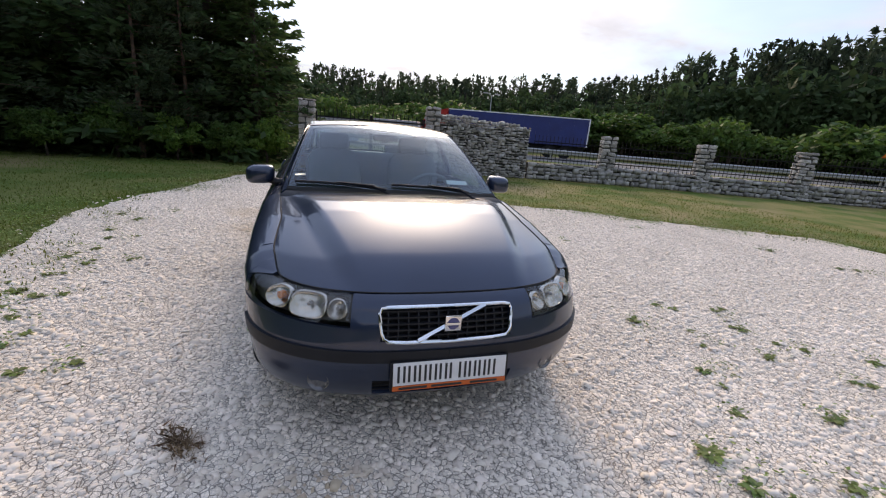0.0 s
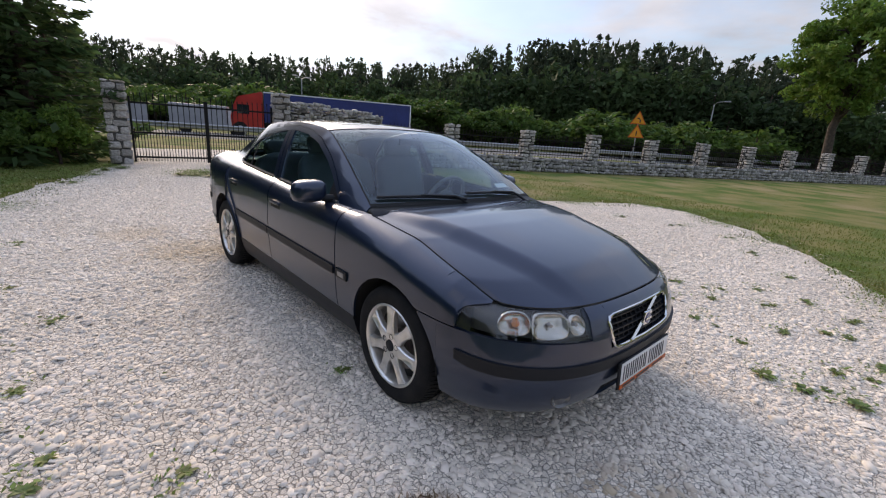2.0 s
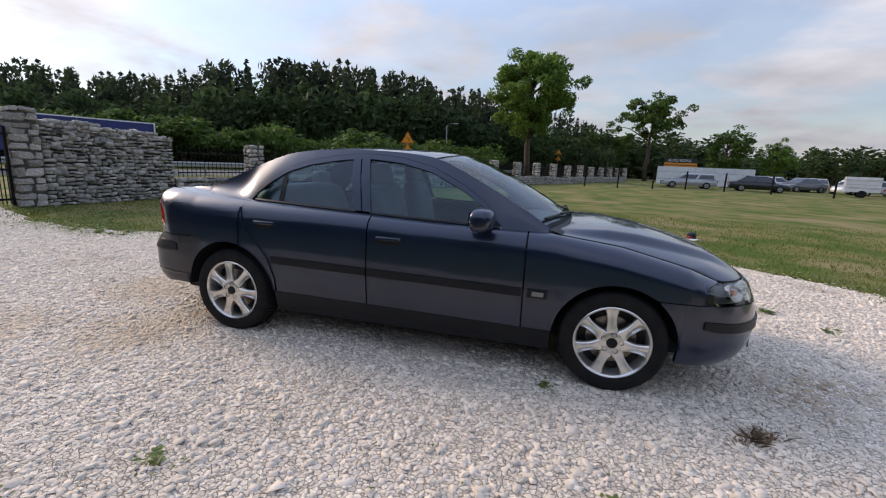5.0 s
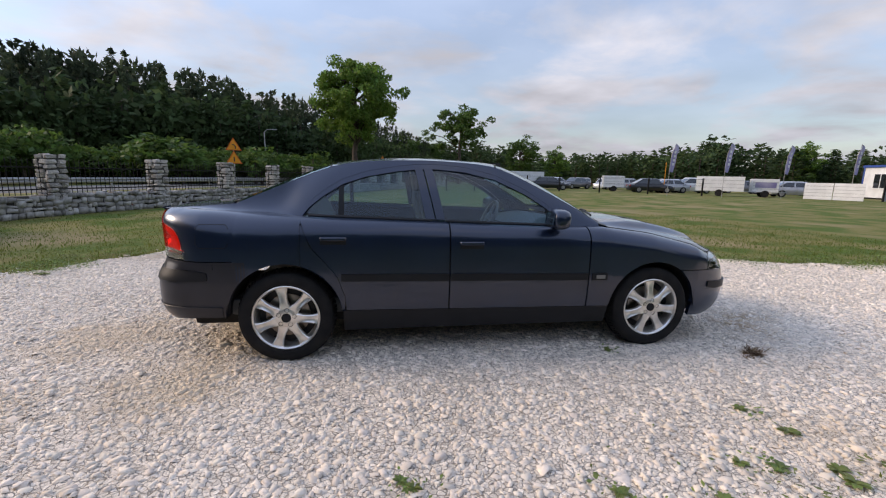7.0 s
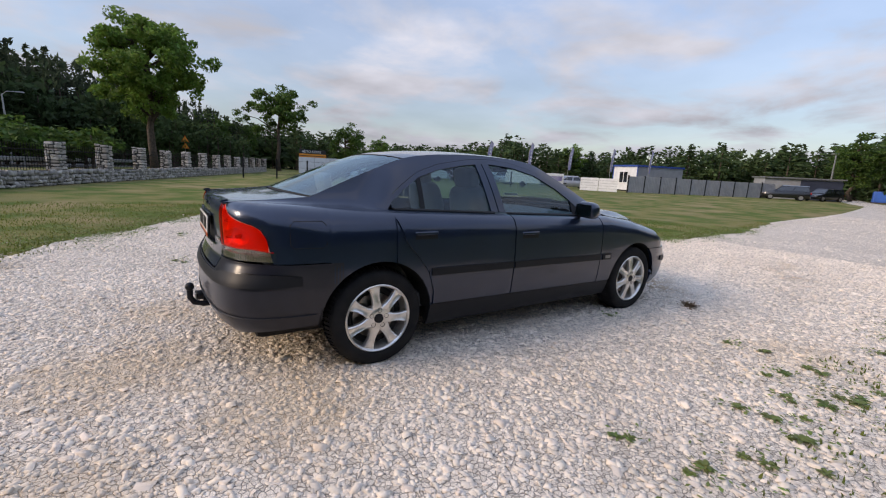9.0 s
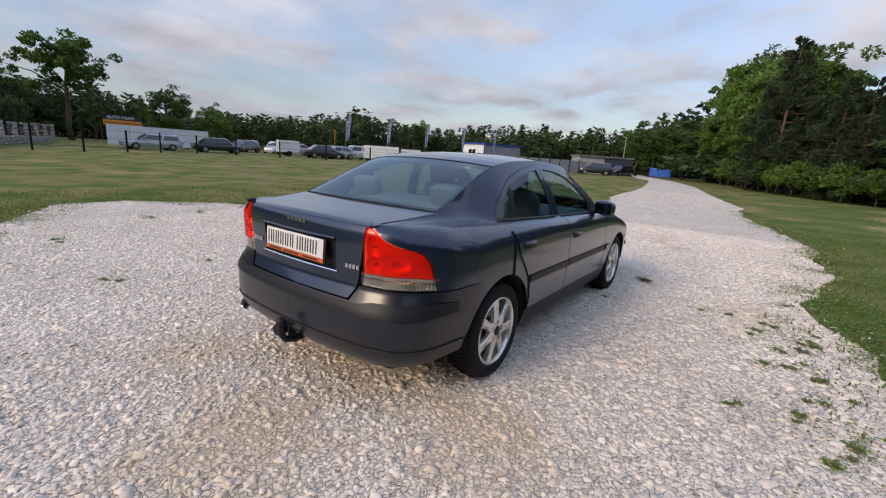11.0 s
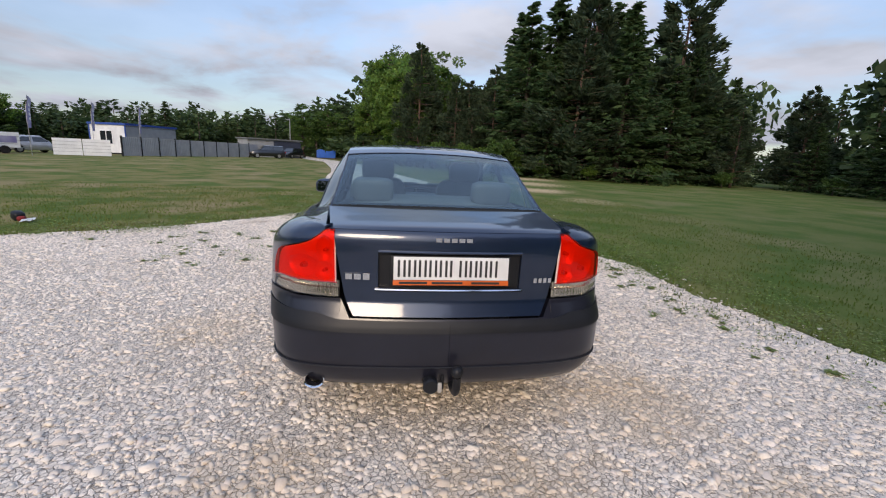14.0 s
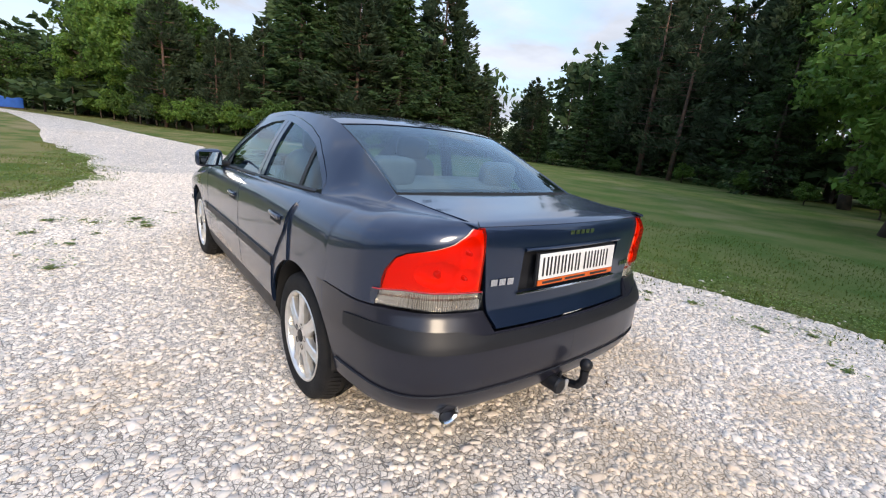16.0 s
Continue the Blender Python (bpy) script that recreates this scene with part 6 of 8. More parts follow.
    tube(bm, [Vector((p.x + 0.001, p.y * k, p.z + 0.0005)) for k, ps in ((-1, FRONT_EDGE[::-1]), (1, FRONT_EDGE[1:])) for p in ps], 0.0032, 5)
    part("shut_line", bm, M_DARK, bonnet)
    for y in (-0.275, 0.275):
        bm = bmesh.new()
        box(bm, (1.285, y - 0.014, 0.930), (1.318, y + 0.014, 0.957), bevel=0.005)
        part("washer_jet", bm, M_TRIM, bonnet, "small black washer jet")


FRONT_EDGE = []


def front_edge():
    sb = s_x(1.935)
    pts = [shell(s, shoulder(x_at(s))[0], 1) for s in np.linspace(0, sb, 200)]
    ys = [p.y for p in pts]
    for u in np.linspace(0, 1, 49):
        y = u * ys[-1]
        FRONT_EDGE.append(Vector((float(np.interp(y, ys, [p.x for p in pts])), y, float(np.interp(y, ys, [p.z for p in pts])))))


front_edge()


def plate(parent_name, x, z, front, tilt):
    """White plate with plain dark bars for its writing and an orange strip."""
    p = put(parent_name, quads_mesh(parent_name, np.zeros((0, 4, 3)), M_DARK), car, "white plate with plain dark bars over an orange strip")
    sgn = 1 if front else -1
    m = pose(x, 0.013 if front else 0.0, z, 0, -tilt * sgn, 0 if front else 180)
    p.matrix_basis = m
    bm = bmesh.new()
    box(bm, (-0.012, -0.272, -0.070), (-0.001, 0.272, 0.064), bevel=0.004)
    part("holder", bm, M_TRIM, p, "black plate holder")
    bm = bmesh.new()
    box(bm, (0.0, -0.260, -0.044), (0.004, 0.260, 0.060), bevel=0.0015)
    part("plate", bm, M_PLATE, p)
    bm = bmesh.new()
    box(bm, (0.0, -0.262, -0.068), (0.004, 0.262, -0.046), bevel=0.001)
    part("strip", bm, M_ORANGE, p, "orange strip")
    for a, b in ((-0.235, -0.11), (-0.09, 0.05), (0.09, 0.22)):
        bm = bmesh.new()
        box(bm, (0.003, a, -0.062), (0.0055, b, -0.052))
        part("small_bar", bm, M_INK, p, smooth=False)
    y = -0.242
    for k in range(11):
        if k == 6:
            y += 0.022
            continue
        w = 0.010 if k == 5 else 0.036
        for q in ((y,) if k == 5 else (y, y + w - 0.011)):
            bm = bmesh.new()
            box(bm, (0.003, q, -0.030), (0.0055, q + 0.0105, 0.046), bevel=0.0008)
            part("bar", bm, M_INK, p)
        y += w + 0.0105


def build_rear():
    lampin = 0.545
    bm = bmesh.new()
    low = lambda s: float(np.interp(-x_at(s), [1.7, 1.9, 2.15, 2.25], [0.33, 0.325, 0.30, 0.285]))
    for sg in (-1, 1):
        rows = []
        for x in cols(-1.60, -1.74, 8):
            z0 = max(arch_z(x, 0.33), 0.33)
            rows.append([shell(s_x(x), z0 + (max(0.706, z0) - z0) * k, sg) for k in np.linspace(0, 1, 17)])
        grid(bm, rows)
        patch(bm, sg, s_x(-1.74), s_rear(0.50), low, lambda s: float(np.interp(y_at(s) if x_at(s) < -2.0 else 0.9, [0.5, 0.9], [0.712, 0.706])), 40, 18, cut=0)
        patch(bm, sg, s_rear(0.50), s_rear(0.455), low, lambda s: float(np.interp(y_at(s), [0.455, 0.50], [0.632, 0.712])), 4, 14, cut=0)
        patch(bm, sg, s_rear(0.455), LEN, low, 0.632, 14, 12, cut=0)
    bumper = panel("rear_bumper", bm, M_BUMPER, car, "dark rear bumper", depth=0.05)
    bm = bmesh.new()
    for sg in (-1, 1):
        patch(bm, sg, s_x(-1.84), LEN, lambda s: float(np.interp(-x_at(s), [1.84, 1.92, 2.3], [0.585, 0.578, 0.575])), lambda s: float(np.interp(-x_at(s), [1.84, 1.92, 2.1, 2.24, 2.26, 2.3], [0.635, 0.648, 0.652, 0.650, 0.628, 0.626])), 50, 5, out=0.008, cut=0)
    panel("bumper_strip", bm, M_TRIM, bumper, "matt black rubbing strip round the bumper", depth=0.012)
    for sg in (-1, 1):
        bm = bmesh.new()
        patch(bm, sg, s_x(-1.80), s_rear(0.50), lambda s: 0.654, lambda s: float(np.interp(y_at(s) if x_at(s) < -2.0 else 0.9, [0.5, 0.9], [0.711, 0.705])), 40, 5, out=0.003, cut=0)
        panel("bumper_top", bm, M_BUMPER, bumper, "smooth dark upper lip", depth=0.006)
    bm = bmesh.new()
    for sg in (-1, 1):
        tube(bm, [shell(s, float(np.interp(-x_at(s), [1.74, 2.0, 2.3], [0.40, 0.40, 0.405])), sg, 0.0055) for s in np.linspace(s_x(-1.76), LEN, 40)], 0.0035, 4)
    part("bumper_crease", bm, M_TRIM, bumper)
    bm = bmesh.new()
    for sg in (-1, 1):
        patch(bm, sg, s_x(-1.76), LEN, low, lambda s: 0.40, 40, 5, out=0.0035, cut=0)
    panel("bumper_skirt", bm, M_BUMPER, bumper, "dark plastic lower skirt", depth=0.03)
    # lamps
    for sg in (-1, 1):
        lamp = put("rear_lamp", quads_mesh("rear_lamp", np.zeros((0, 4, 3)), M_DARK), car, "tall red rear lamp with a clear lower band")
        l0, l1 = s_x(-2.0), s_rear(lampin)
        inner = lambda s: 0
        bm = bmesh.new()
        zmid = lambda s: float(np.interp(x_at(s), [-2.1, -2.0], [0.790, 0.778]))
        ztop = lambda s: max(lamp_top(s) - 0.004, zmid(s) + 0.002)
        patch(bm, sg, s_x(-2.014), l1 + 0.02, zmid, ztop, 40, 14, out=0.007)
        panel("red_lens", bm, M_REDLENS, lamp, "glossy red lens", depth=0.006)
        bm = bmesh.new()
        rows = []
        for s in np.linspace(s_x(-2.008), l1 + 0.022, 72):
            r = []
            for k in np.linspace(0, 1, 29):
                z = zmid(s) - 0.004 + (ztop(s) + 0.002 - zmid(s)) * k
                y = y_at(s)
                dip = 0.0
                for yc, zc, ry, rz in ((0.70, 0.850, 0.085, 0.050), (0.585, 0.835, 0.048, 0.042), (0.578, 0.930, 0.040, 0.060)):
                    q = ((y - yc) / ry) ** 2 + ((z - zc) / rz) ** 2
                    if x_at(s) < -2.02 and q < 1:
                        dip = max(dip, 0.026 * (1 - q) ** 0.6 + 0.004)
                r.append(shell(s, z, sg, -0.010 - dip))
            rows.append(r)
        grid(bm, rows)
        part("reflector", bm, M_REDBACK, lamp, "pale reflector cells behind the red lens", sharp=25, skin=True)
        for yc, zc, rad in ((0.70, 0.850, 0.014), (0.585, 0.835, 0.010), (0.578, 0.930, 0.010)):
            bm = bmesh.new()
            sc = s_rear(yc)
            cyl(bm, shell(sc, zc, sg, -0.036), shell(sc, zc, sg, -0.008), rad, rad * 0.7, seg=14)
            part("bulb", bm, M_AMBER, lamp)
        bm = bmesh.new()
        patch(bm, sg, s_x(-1.975), s_rear(0.51), lambda s: 0.722, lambda s: zmid(s) - 0.003, 30, 6, out=0.007)
        panel("clear_lens", bm, M_LENS, lamp, "clear lower lens", depth=0.006)
        bm = bmesh.new()
        rows = []
        for n, s in enumerate(np.linspace(s_x(-1.975), s_rear(0.51), 89)):
            rows.append([shell(s, 0.718 + (zmid(s) - 0.718) * k, sg, -0.006 - (0.006 if n % 4 < 2 else 0.0) - 0.010 * (k > 0.5)) for k in (0, 0.08, 0.42, 0.5, 0.58, 0.92, 1)])
        grid(bm, rows)
        part("ribbed_reflector", bm, M_REFLECTOR, lamp, "ribbed silver reflector", sharp=20, skin=True)
        bm = bmesh.new()
        tube(bm, [shell(s, zmid(s) - 0.0015, sg, 0.006) for s in np.linspace(s_x(-1.985), s_rear(0.515), 40)], 0.003, 5)
        part("lamp_seam", bm, M_REDDARK, lamp)
    # boot lid: rear face with plate recess, and top
    bm = bmesh.new()
    edge = lambda z: float(np.interp(z, [0.64, 0.70, 0.73, 1.03], [0.44, 0.475, 0.485, 0.535]))
    zz = [0.640, 0.655, 0.672, 0.690, 0.700, 0.715, 0.740, 0.765, 0.80, 0.84, 0.88, 0.91, 0.935, 0.96, 0.985, 1.005, 1.018, 1.026]
    yy = np.linspace(0, 1, 15)
    hole = 0.332
    for sg in (-1, 1):
        rows = []
        for z in zz:
            e = edge(z)
            ys = list(np.linspace(0, hole, 9)) + list(np.linspace(hole, e, 7))[1:]
            rows.append([shell(s_rear(y), z, sg, -0.002) for y in ys])
        vs = [[bm.verts.new(p) for p in r] for r in rows]
        for i in range(len(zz) - 1):
            for j in range(len(vs[0]) - 1):
                if 0.765 - 1e-6 <= zz[i] and zz[i + 1] <= 0.935 + 1e-6 and j < 8:
                    continue
                bm.faces.new((vs[i][j], vs[i][j + 1], vs[i + 1][j + 1], vs[i + 1][j]))
    lid = panel("boot_lid", bm, M_PAINT, car, "boot lid with a recess for the plate", depth=0.018)
    bm = bmesh.new()
    for sg in (-1, 1):
        rows = [[shell(s_rear(y), z, sg, -0.022) for y in np.linspace(0, hole + 0.01, 8)] for z in (0.755, 0.80, 0.90, 0.945)]
        grid(bm, rows)
    part("plate_recess", bm, M_TRIM, lid, "dark plate recess")
    bm = bmesh.new()
    tube(bm, [shell(s_rear(abs(y)), 0.760, -1 if y < 0 else 1, 0.004) for y in np.linspace(-0.345, 0.345, 20)], 0.006, 6)
    part("chrome_strip", bm, M_CHROME, lid, "slim chrome strip under the plate")
    bm = bmesh.new()
    tube(bm, [shell(s_rear(abs(y)), 0.938, -1 if y < 0 else 1, 0.004) for y in np.linspace(-0.33, 0.33, 20)], 0.007, 6)
    part("grip_edge", bm, M_PAINT, lid)
    bm = bmesh.new()
    rows = []
    for t in np.linspace(0, 1, 24):
        r = []
        for u in np.linspace(-1, 1, 31):
            hw = 0.598 + (0.538 - 0.598) * t
            y = u * hw
            xe = shell(s_rear(abs(u) * 0.535), 1.028, 1).x
            x0 = -1.730 - 0.085 * (1 - u * u)
            x = x0 + (xe - x0) * t
            z = deck_z(x, y)
            if t > 0.93:
                z = z + (1.0285 - z) * ((t - 0.93) / 0.07) ** 1.5
            r.append(Vector((x, y, z)))
        rows.append(r)
    grid(bm, rows)
    panel("boot_top", bm, M_PAINT, lid, depth=0.016)
    # raised metal letters stand as plain bars
    for y0, n, w, z, h in ((0.075, 5, 0.026, 0.994, 0.018), (0.478, 3, 0.030, 0.818, 0.026), (-0.402, 4, 0.016, 0.806, 0.022)):
        for k in range(n):
            y = y0 - k * (w + 0.009)
            bm = bmesh.new()
            a = shell(s_rear(abs(y)), z, 1 if y >= 0 else -1, 0.001)
            b = shell(s_rear(abs(y - w)), z, 1 if y - w >= 0 else -1, 0.001)
            q = [a + Vector((0, 0, -h / 2)), b + Vector((0, 0, -h / 2)), b + Vector((0, 0, h / 2)), a + Vector((0, 0, h / 2))]
            lo = [bm.verts.new(p) for p in q]
            hi = [bm.verts.new(p + Vector((-0.003, 0, 0))) for p in q]
            bm.faces.new(hi)
            for i in range(4):
                bm.faces.new((lo[i], lo[(i + 1) % 4], hi[(i + 1) % 4], hi[i]))
            part("chrome_bar", bm, M_CHROME, lid, smooth=False)
    # exhaust and towing gear
    bm = bmesh.new()
    lathe(bm, [(0.030, -0.20), (0.034, 0.0), (0.038, 0.004), (0.038, 0.0), (0.033, -0.004), (0.028, -0.12)], 24)
    for v in bm.verts:
        v.co.x *= 1.25
    bmesh.ops.transform(bm, matrix=pose(-2.215, 0.615, 0.318, 6, 0, 90 + 0), verts=bm.verts)
    part("exhaust_tip", bm, M_CHROME, car, "oval steel exhaust tip")
    tow = put("tow_bar", quads_mesh("tow_bar", np.zeros((0, 4, 3)), M_DARK), car, "black tow bar with ball and socket")
    bm = bmesh.new()
    tube(bm, [(-2.05, -0.03, 0.30), (-2.20, -0.03, 0.292), (-2.28, -0.03, 0.292), (-2.335, -0.03, 0.308), (-2.36, -0.03, 0.345), (-2.36, -0.03, 0.395)], 0.019, 12)
    part("arm", bm, M_TRIM, tow)
    bm = bmesh.new()
    bmesh.ops.create_uvsphere(bm, u_segments=20, v_segments=12, radius=0.028, matrix=Matrix.Translation((-2.36, -0.03, 0.420)))
    part("ball", bm, M_TRIM, tow)
    bm = bmesh.new()
    box(bm, (-2.28, 0.015, 0.285), (-2.06, 0.03, 0.36), bevel=0.004)
    part("bracket", bm, M_TRIM, tow)
    bm = bmesh.new()
    cyl(bm, (-2.24, 0.080, 0.325), (-2.315, 0.080, 0.325), 0.034, seg=20)
    cyl(bm, (-2.315, 0.080, 0.325), (-2.325, 0.080, 0.325), 0.037, 0.031, seg=20)
    part("socket", bm, M_TRIM, tow, "round trailer socket")
    bm = bmesh.new()
    box(bm, (-2.330, 0.030, 0.300), (-2.318, 0.050, 0.350), bevel=0.006)
    part("socket_clip", bm, M_ALLOY, tow, "pale metal clip")


def build_roof():
    bm = bmesh.new()
    rows = [[top_skin(x, u) for u in np.linspace(-1, 1, 33)] for x in np.linspace(0.135, -1.055, 36)]
    grid(bm, rows)
    roof = panel("roof", bm, M_PAINT, car, "smooth metal roof", depth=0.012)
    bm = bmesh.new()
    rows = [[top_skin(x, u, 0.001) for u in np.linspace(-0.68, 0.68, 15)] for x in np.linspace(-0.02, -0.42, 12)]
    grid(bm, rows)
    panel("sunroof", bm, M_PAINT, roof, "flush sunroof panel", depth=0.004)
    bm = bmesh.new()
    rows = [[top_skin(x, u, -0.025) for u in np.linspace(-0.97, 0.97, 13)] for x in np.linspace(0.10, -1.02, 14)]
    grid(bm, rows)
    part("headliner", bm, M_HEADLINER, car, "pale headliner")
    for name, x0, x1, m in (("windscreen", 0.905, 0.150, M_WSGLASS), ("rear_window", -1.070, -1.700, M_RWGLASS)):
        bm = bmesh.new()
        rows = [[top_skin(x, u, -0.003) for u in np.linspace(-0.985, 0.985, 31)] for x in np.linspace(x0, x1, 26)]
        grid(bm, rows)
        g = part(name, bm, m, car, "curved glass with a dark edge", skin=True)
        bm = bmesh.new()
        k = 0.045
        for ua, ub in ((-1.0, -0.955), (0.955, 1.0)):
            rows = [[top_skin(x, u, -0.007) for u in np.linspace(ua, ub, 3)] for x in np.linspace(x0 + 0.015, x1 - 0.015, 26)]
            grid(bm, rows)
        for xa, xb in ((x0 + 0.02, x0 - 0.05), (x1 + 0.03, x1 - 0.015)):
            rows = [[top_skin(x, u, -0.008) for u in np.linspace(-1, 1, 31)] for x in np.linspace(xa, xb, 3)]
            grid(bm, rows)
        part("dark_edge", bm, M_DARK, g, "black printed edge")
    # scuttle and wipers
    bm = bmesh.new()
    rows = []
    for u in np.linspace(-1, 1, 25):
        a = top_skin(0.925, u, -0.012)
        rows.append([a + Vector((-0.06, 0, 0.02)), a, Vector((1.0 + 0.13 * (1 - u * u), u * 0.765, 0.935 + 0.02 * (1 - u * u))), Vector((1.03 + 0.13 * (1 - u * u), u * 0.775, 0.90))])
    grid(bm, rows)
    part("scuttle", bm, M_TRIM, car, "black scuttle panel under the windscreen")
    for y0, y1, x0 in ((-0.10, -0.66, 0.0), (0.48, -0.06, 0.0)):
        w = put("wiper", quads_mesh("wiper", np.zeros((0, 4, 3)), M_DARK), car, "black windscreen wiper lying on the glass")
        bm = bmesh.new()
        pts = []
        for k in np.linspace(0, 1, 12):
            y = y0 + (y1 - y0) * k
            u = y / 0.71
            pts.append(top_skin(0.925 - 0.045 * k - 0.012 * math.sin(math.pi * k), u, 0.014))
        tube(bm, pts, 0.009, 6)
        part("blade", bm, M_TRIM, w)
        bm = bmesh.new()
        p0 = Vector((1.04 + 0.03, y0 + 0.06, 0.950))
        tube(bm, [p0, pts[2] + Vector((0.016, 0.02, 0.012)), pts[6] + Vector((0.006, 0, 0.010))], 0.010, 6, taper=0.006)
        part("arm", bm, M_TRIM, w)
        bm = bmesh.new()
        cyl(bm, p0 - Vector((0, 0, 0.03)), p0 + Vector((0, 0, 0.012)), 0.020, seg=14)
        part("pivot", bm, M_TRIM, w)
    # inside
    seat_set()
    bm = bmesh.new()
    box(bm, (-1.75, -0.74, 0.30), (1.0, 0.74, 0.42), bevel=0.03)
    part("cabin_floor", bm, M_CABIN, car)
    bm = bmesh.new()
    rows = [[Vector((0.42 + 0.62 * k + 0.05 * (1 - (y / 0.7) ** 2), y, 0.86 + 0.075 * math.sin(k * 2.6) + 0.0 * y)) for k in np.linspace(0, 1, 8)] for y in np.linspace(-0.72, 0.72, 15)]
    grid(bm, rows)
    rows = [[Vector((0.42 + 0.05 * (1 - (y / 0.7) ** 2) + 0.10 * k, y, 0.86 - 0.4 * k)) for k in np.linspace(0, 1, 4)] for y in np.linspace(-0.72, 0.72, 15)]
    grid(bm, rows)
    part("dashboard", bm, M_CABIN, car, "dark grey dashboard")
    bm = bmesh.new()
    rows = [[Vector((-1.38 - 0.36 * k, y, 1.012 + 0.006 * k)) for k in np.linspace(0, 1, 4)] for y in np.linspace(-0.68, 0.68, 9)]
    grid(bm, rows)
    part("parcel_shelf", bm, M_CABIN, car, "dark parcel shelf")
    sw = put("steering_wheel", quads_mesh("steering_wheel", np.zeros((0, 4, 3)), M_DARK), car, "dark steering wheel")
    m = pose(0.36, 0.37, 0.88, 0, -65, 0)
    bm = bmesh.new()
    tube(bm, [m @ Vector((0.185 * math.cos(a), 0.185 * math.sin(a), 0)) for a in np.linspace(0, 2 * math.pi, 33)], 0.016, 8)
    part("rim", bm, M_SEAT, sw)
    bm = bmesh.new()
    bmesh.ops.create_uvsphere(bm, u_segments=16, v_segments=8, radius=0.08, matrix=m @ Matrix.Diagonal((1, 1, 0.35, 1)))
    for a in (0, math.pi, -math.pi / 2):
        tube(bm, [m @ Vector((0.05 * math.cos(a), 0.05 * math.sin(a), 0)), m @ Vector((0.18 * math.cos(a), 0.18 * math.sin(a), 0))], 0.016, 6)
    part("hub", bm, M_SEAT, sw)
    bm = bmesh.new()
    box(bm, (0.30, -0.10, 1.285), (0.325, 0.10, 1.335), bevel=0.01)
    part("inner_mirror", bm, M_TRIM, car, "inside mirror")
    bm = bmesh.new()
    p = [top_skin(0.78, -0.55 + 0.0, -0.01), top_skin(0.64, 0.0, -0.01)]
    rows = [[top_skin(x, u, -0.012) for u in np.linspace(0.50, 0.74, 4)] for x in (0.82, 0.78)]
    grid(bm, rows)
    part("paper_tag", bm, M_WHITETAG, car, "white paper slip behind the windscreen")


def soft_box(bm, m, sx, sy, sz, p=0.45):
    n0 = len(bm.verts)
    r = bmesh.ops.create_uvsphere(bm, u_segments=20, v_segments=12, radius=1.0)
    f = lambda q: math.copysign(abs(q) ** p, q)
    for v in r["verts"]:
        v.co = m @ Vector((f(v.co.x) * sx, f(v.co.y) * sy, f(v.co.z) * sz))


def seat_set():
    for y in (-0.37, 0.37):
        seat = put("front_seat", quads_mesh("front_seat", np.zeros((0, 4, 3)), M_DARK), car, "dark leather front seat with a tall headrest")
        for nm, m, d in (("cushion", pose(0.05, y, 0.56, 0, -8, 0), (0.27, 0.25, 0.09)), ("backrest", pose(-0.27, y, 0.86, 0, -14, 0), (0.075, 0.245, 0.31)),
                         ("headrest", pose(-0.36, y, 1.225, 0, -10, 0), (0.05, 0.135, 0.085))):
            bm = bmesh.new()
            soft_box(bm, m, *d)
            part(nm, bm, M_SEAT, seat, sharp=80)
        bm = bmesh.new()
        for q in (-0.05, 0.05):
            tube(bm, [(-0.33, y + q, 1.1), (-0.355, y + q, 1.2)], 0.008, 6)
        part("headrest_posts", bm, M_CHROME, seat)
    bench = put("rear_seat", quads_mesh("rear_seat", np.zeros((0, 4, 3)), M_DARK), car, "dark leather rear bench with three headrests")
    bm = bmesh.new()
    soft_box(bm, pose(-0.92, 0, 0.56, 0, -6, 0), 0.26, 0.64, 0.10)
    part("cushion", bm, M_SEAT, bench, sharp=80)
    bm = bmesh.new()
    soft_box(bm, pose(-1.20, 0, 0.84, 0, -22, 0), 0.09, 0.64, 0.27)
    part("backrest", bm, M_SEAT, bench, sharp=80)
    for y in (-0.38, 0.38):
        bm = bmesh.new()
        soft_box(bm, pose(-1.32, y, 1.13, 0, -12, 0), 0.045, 0.13, 0.075)
        part("headrest", bm, M_SEAT, bench, sharp=80)


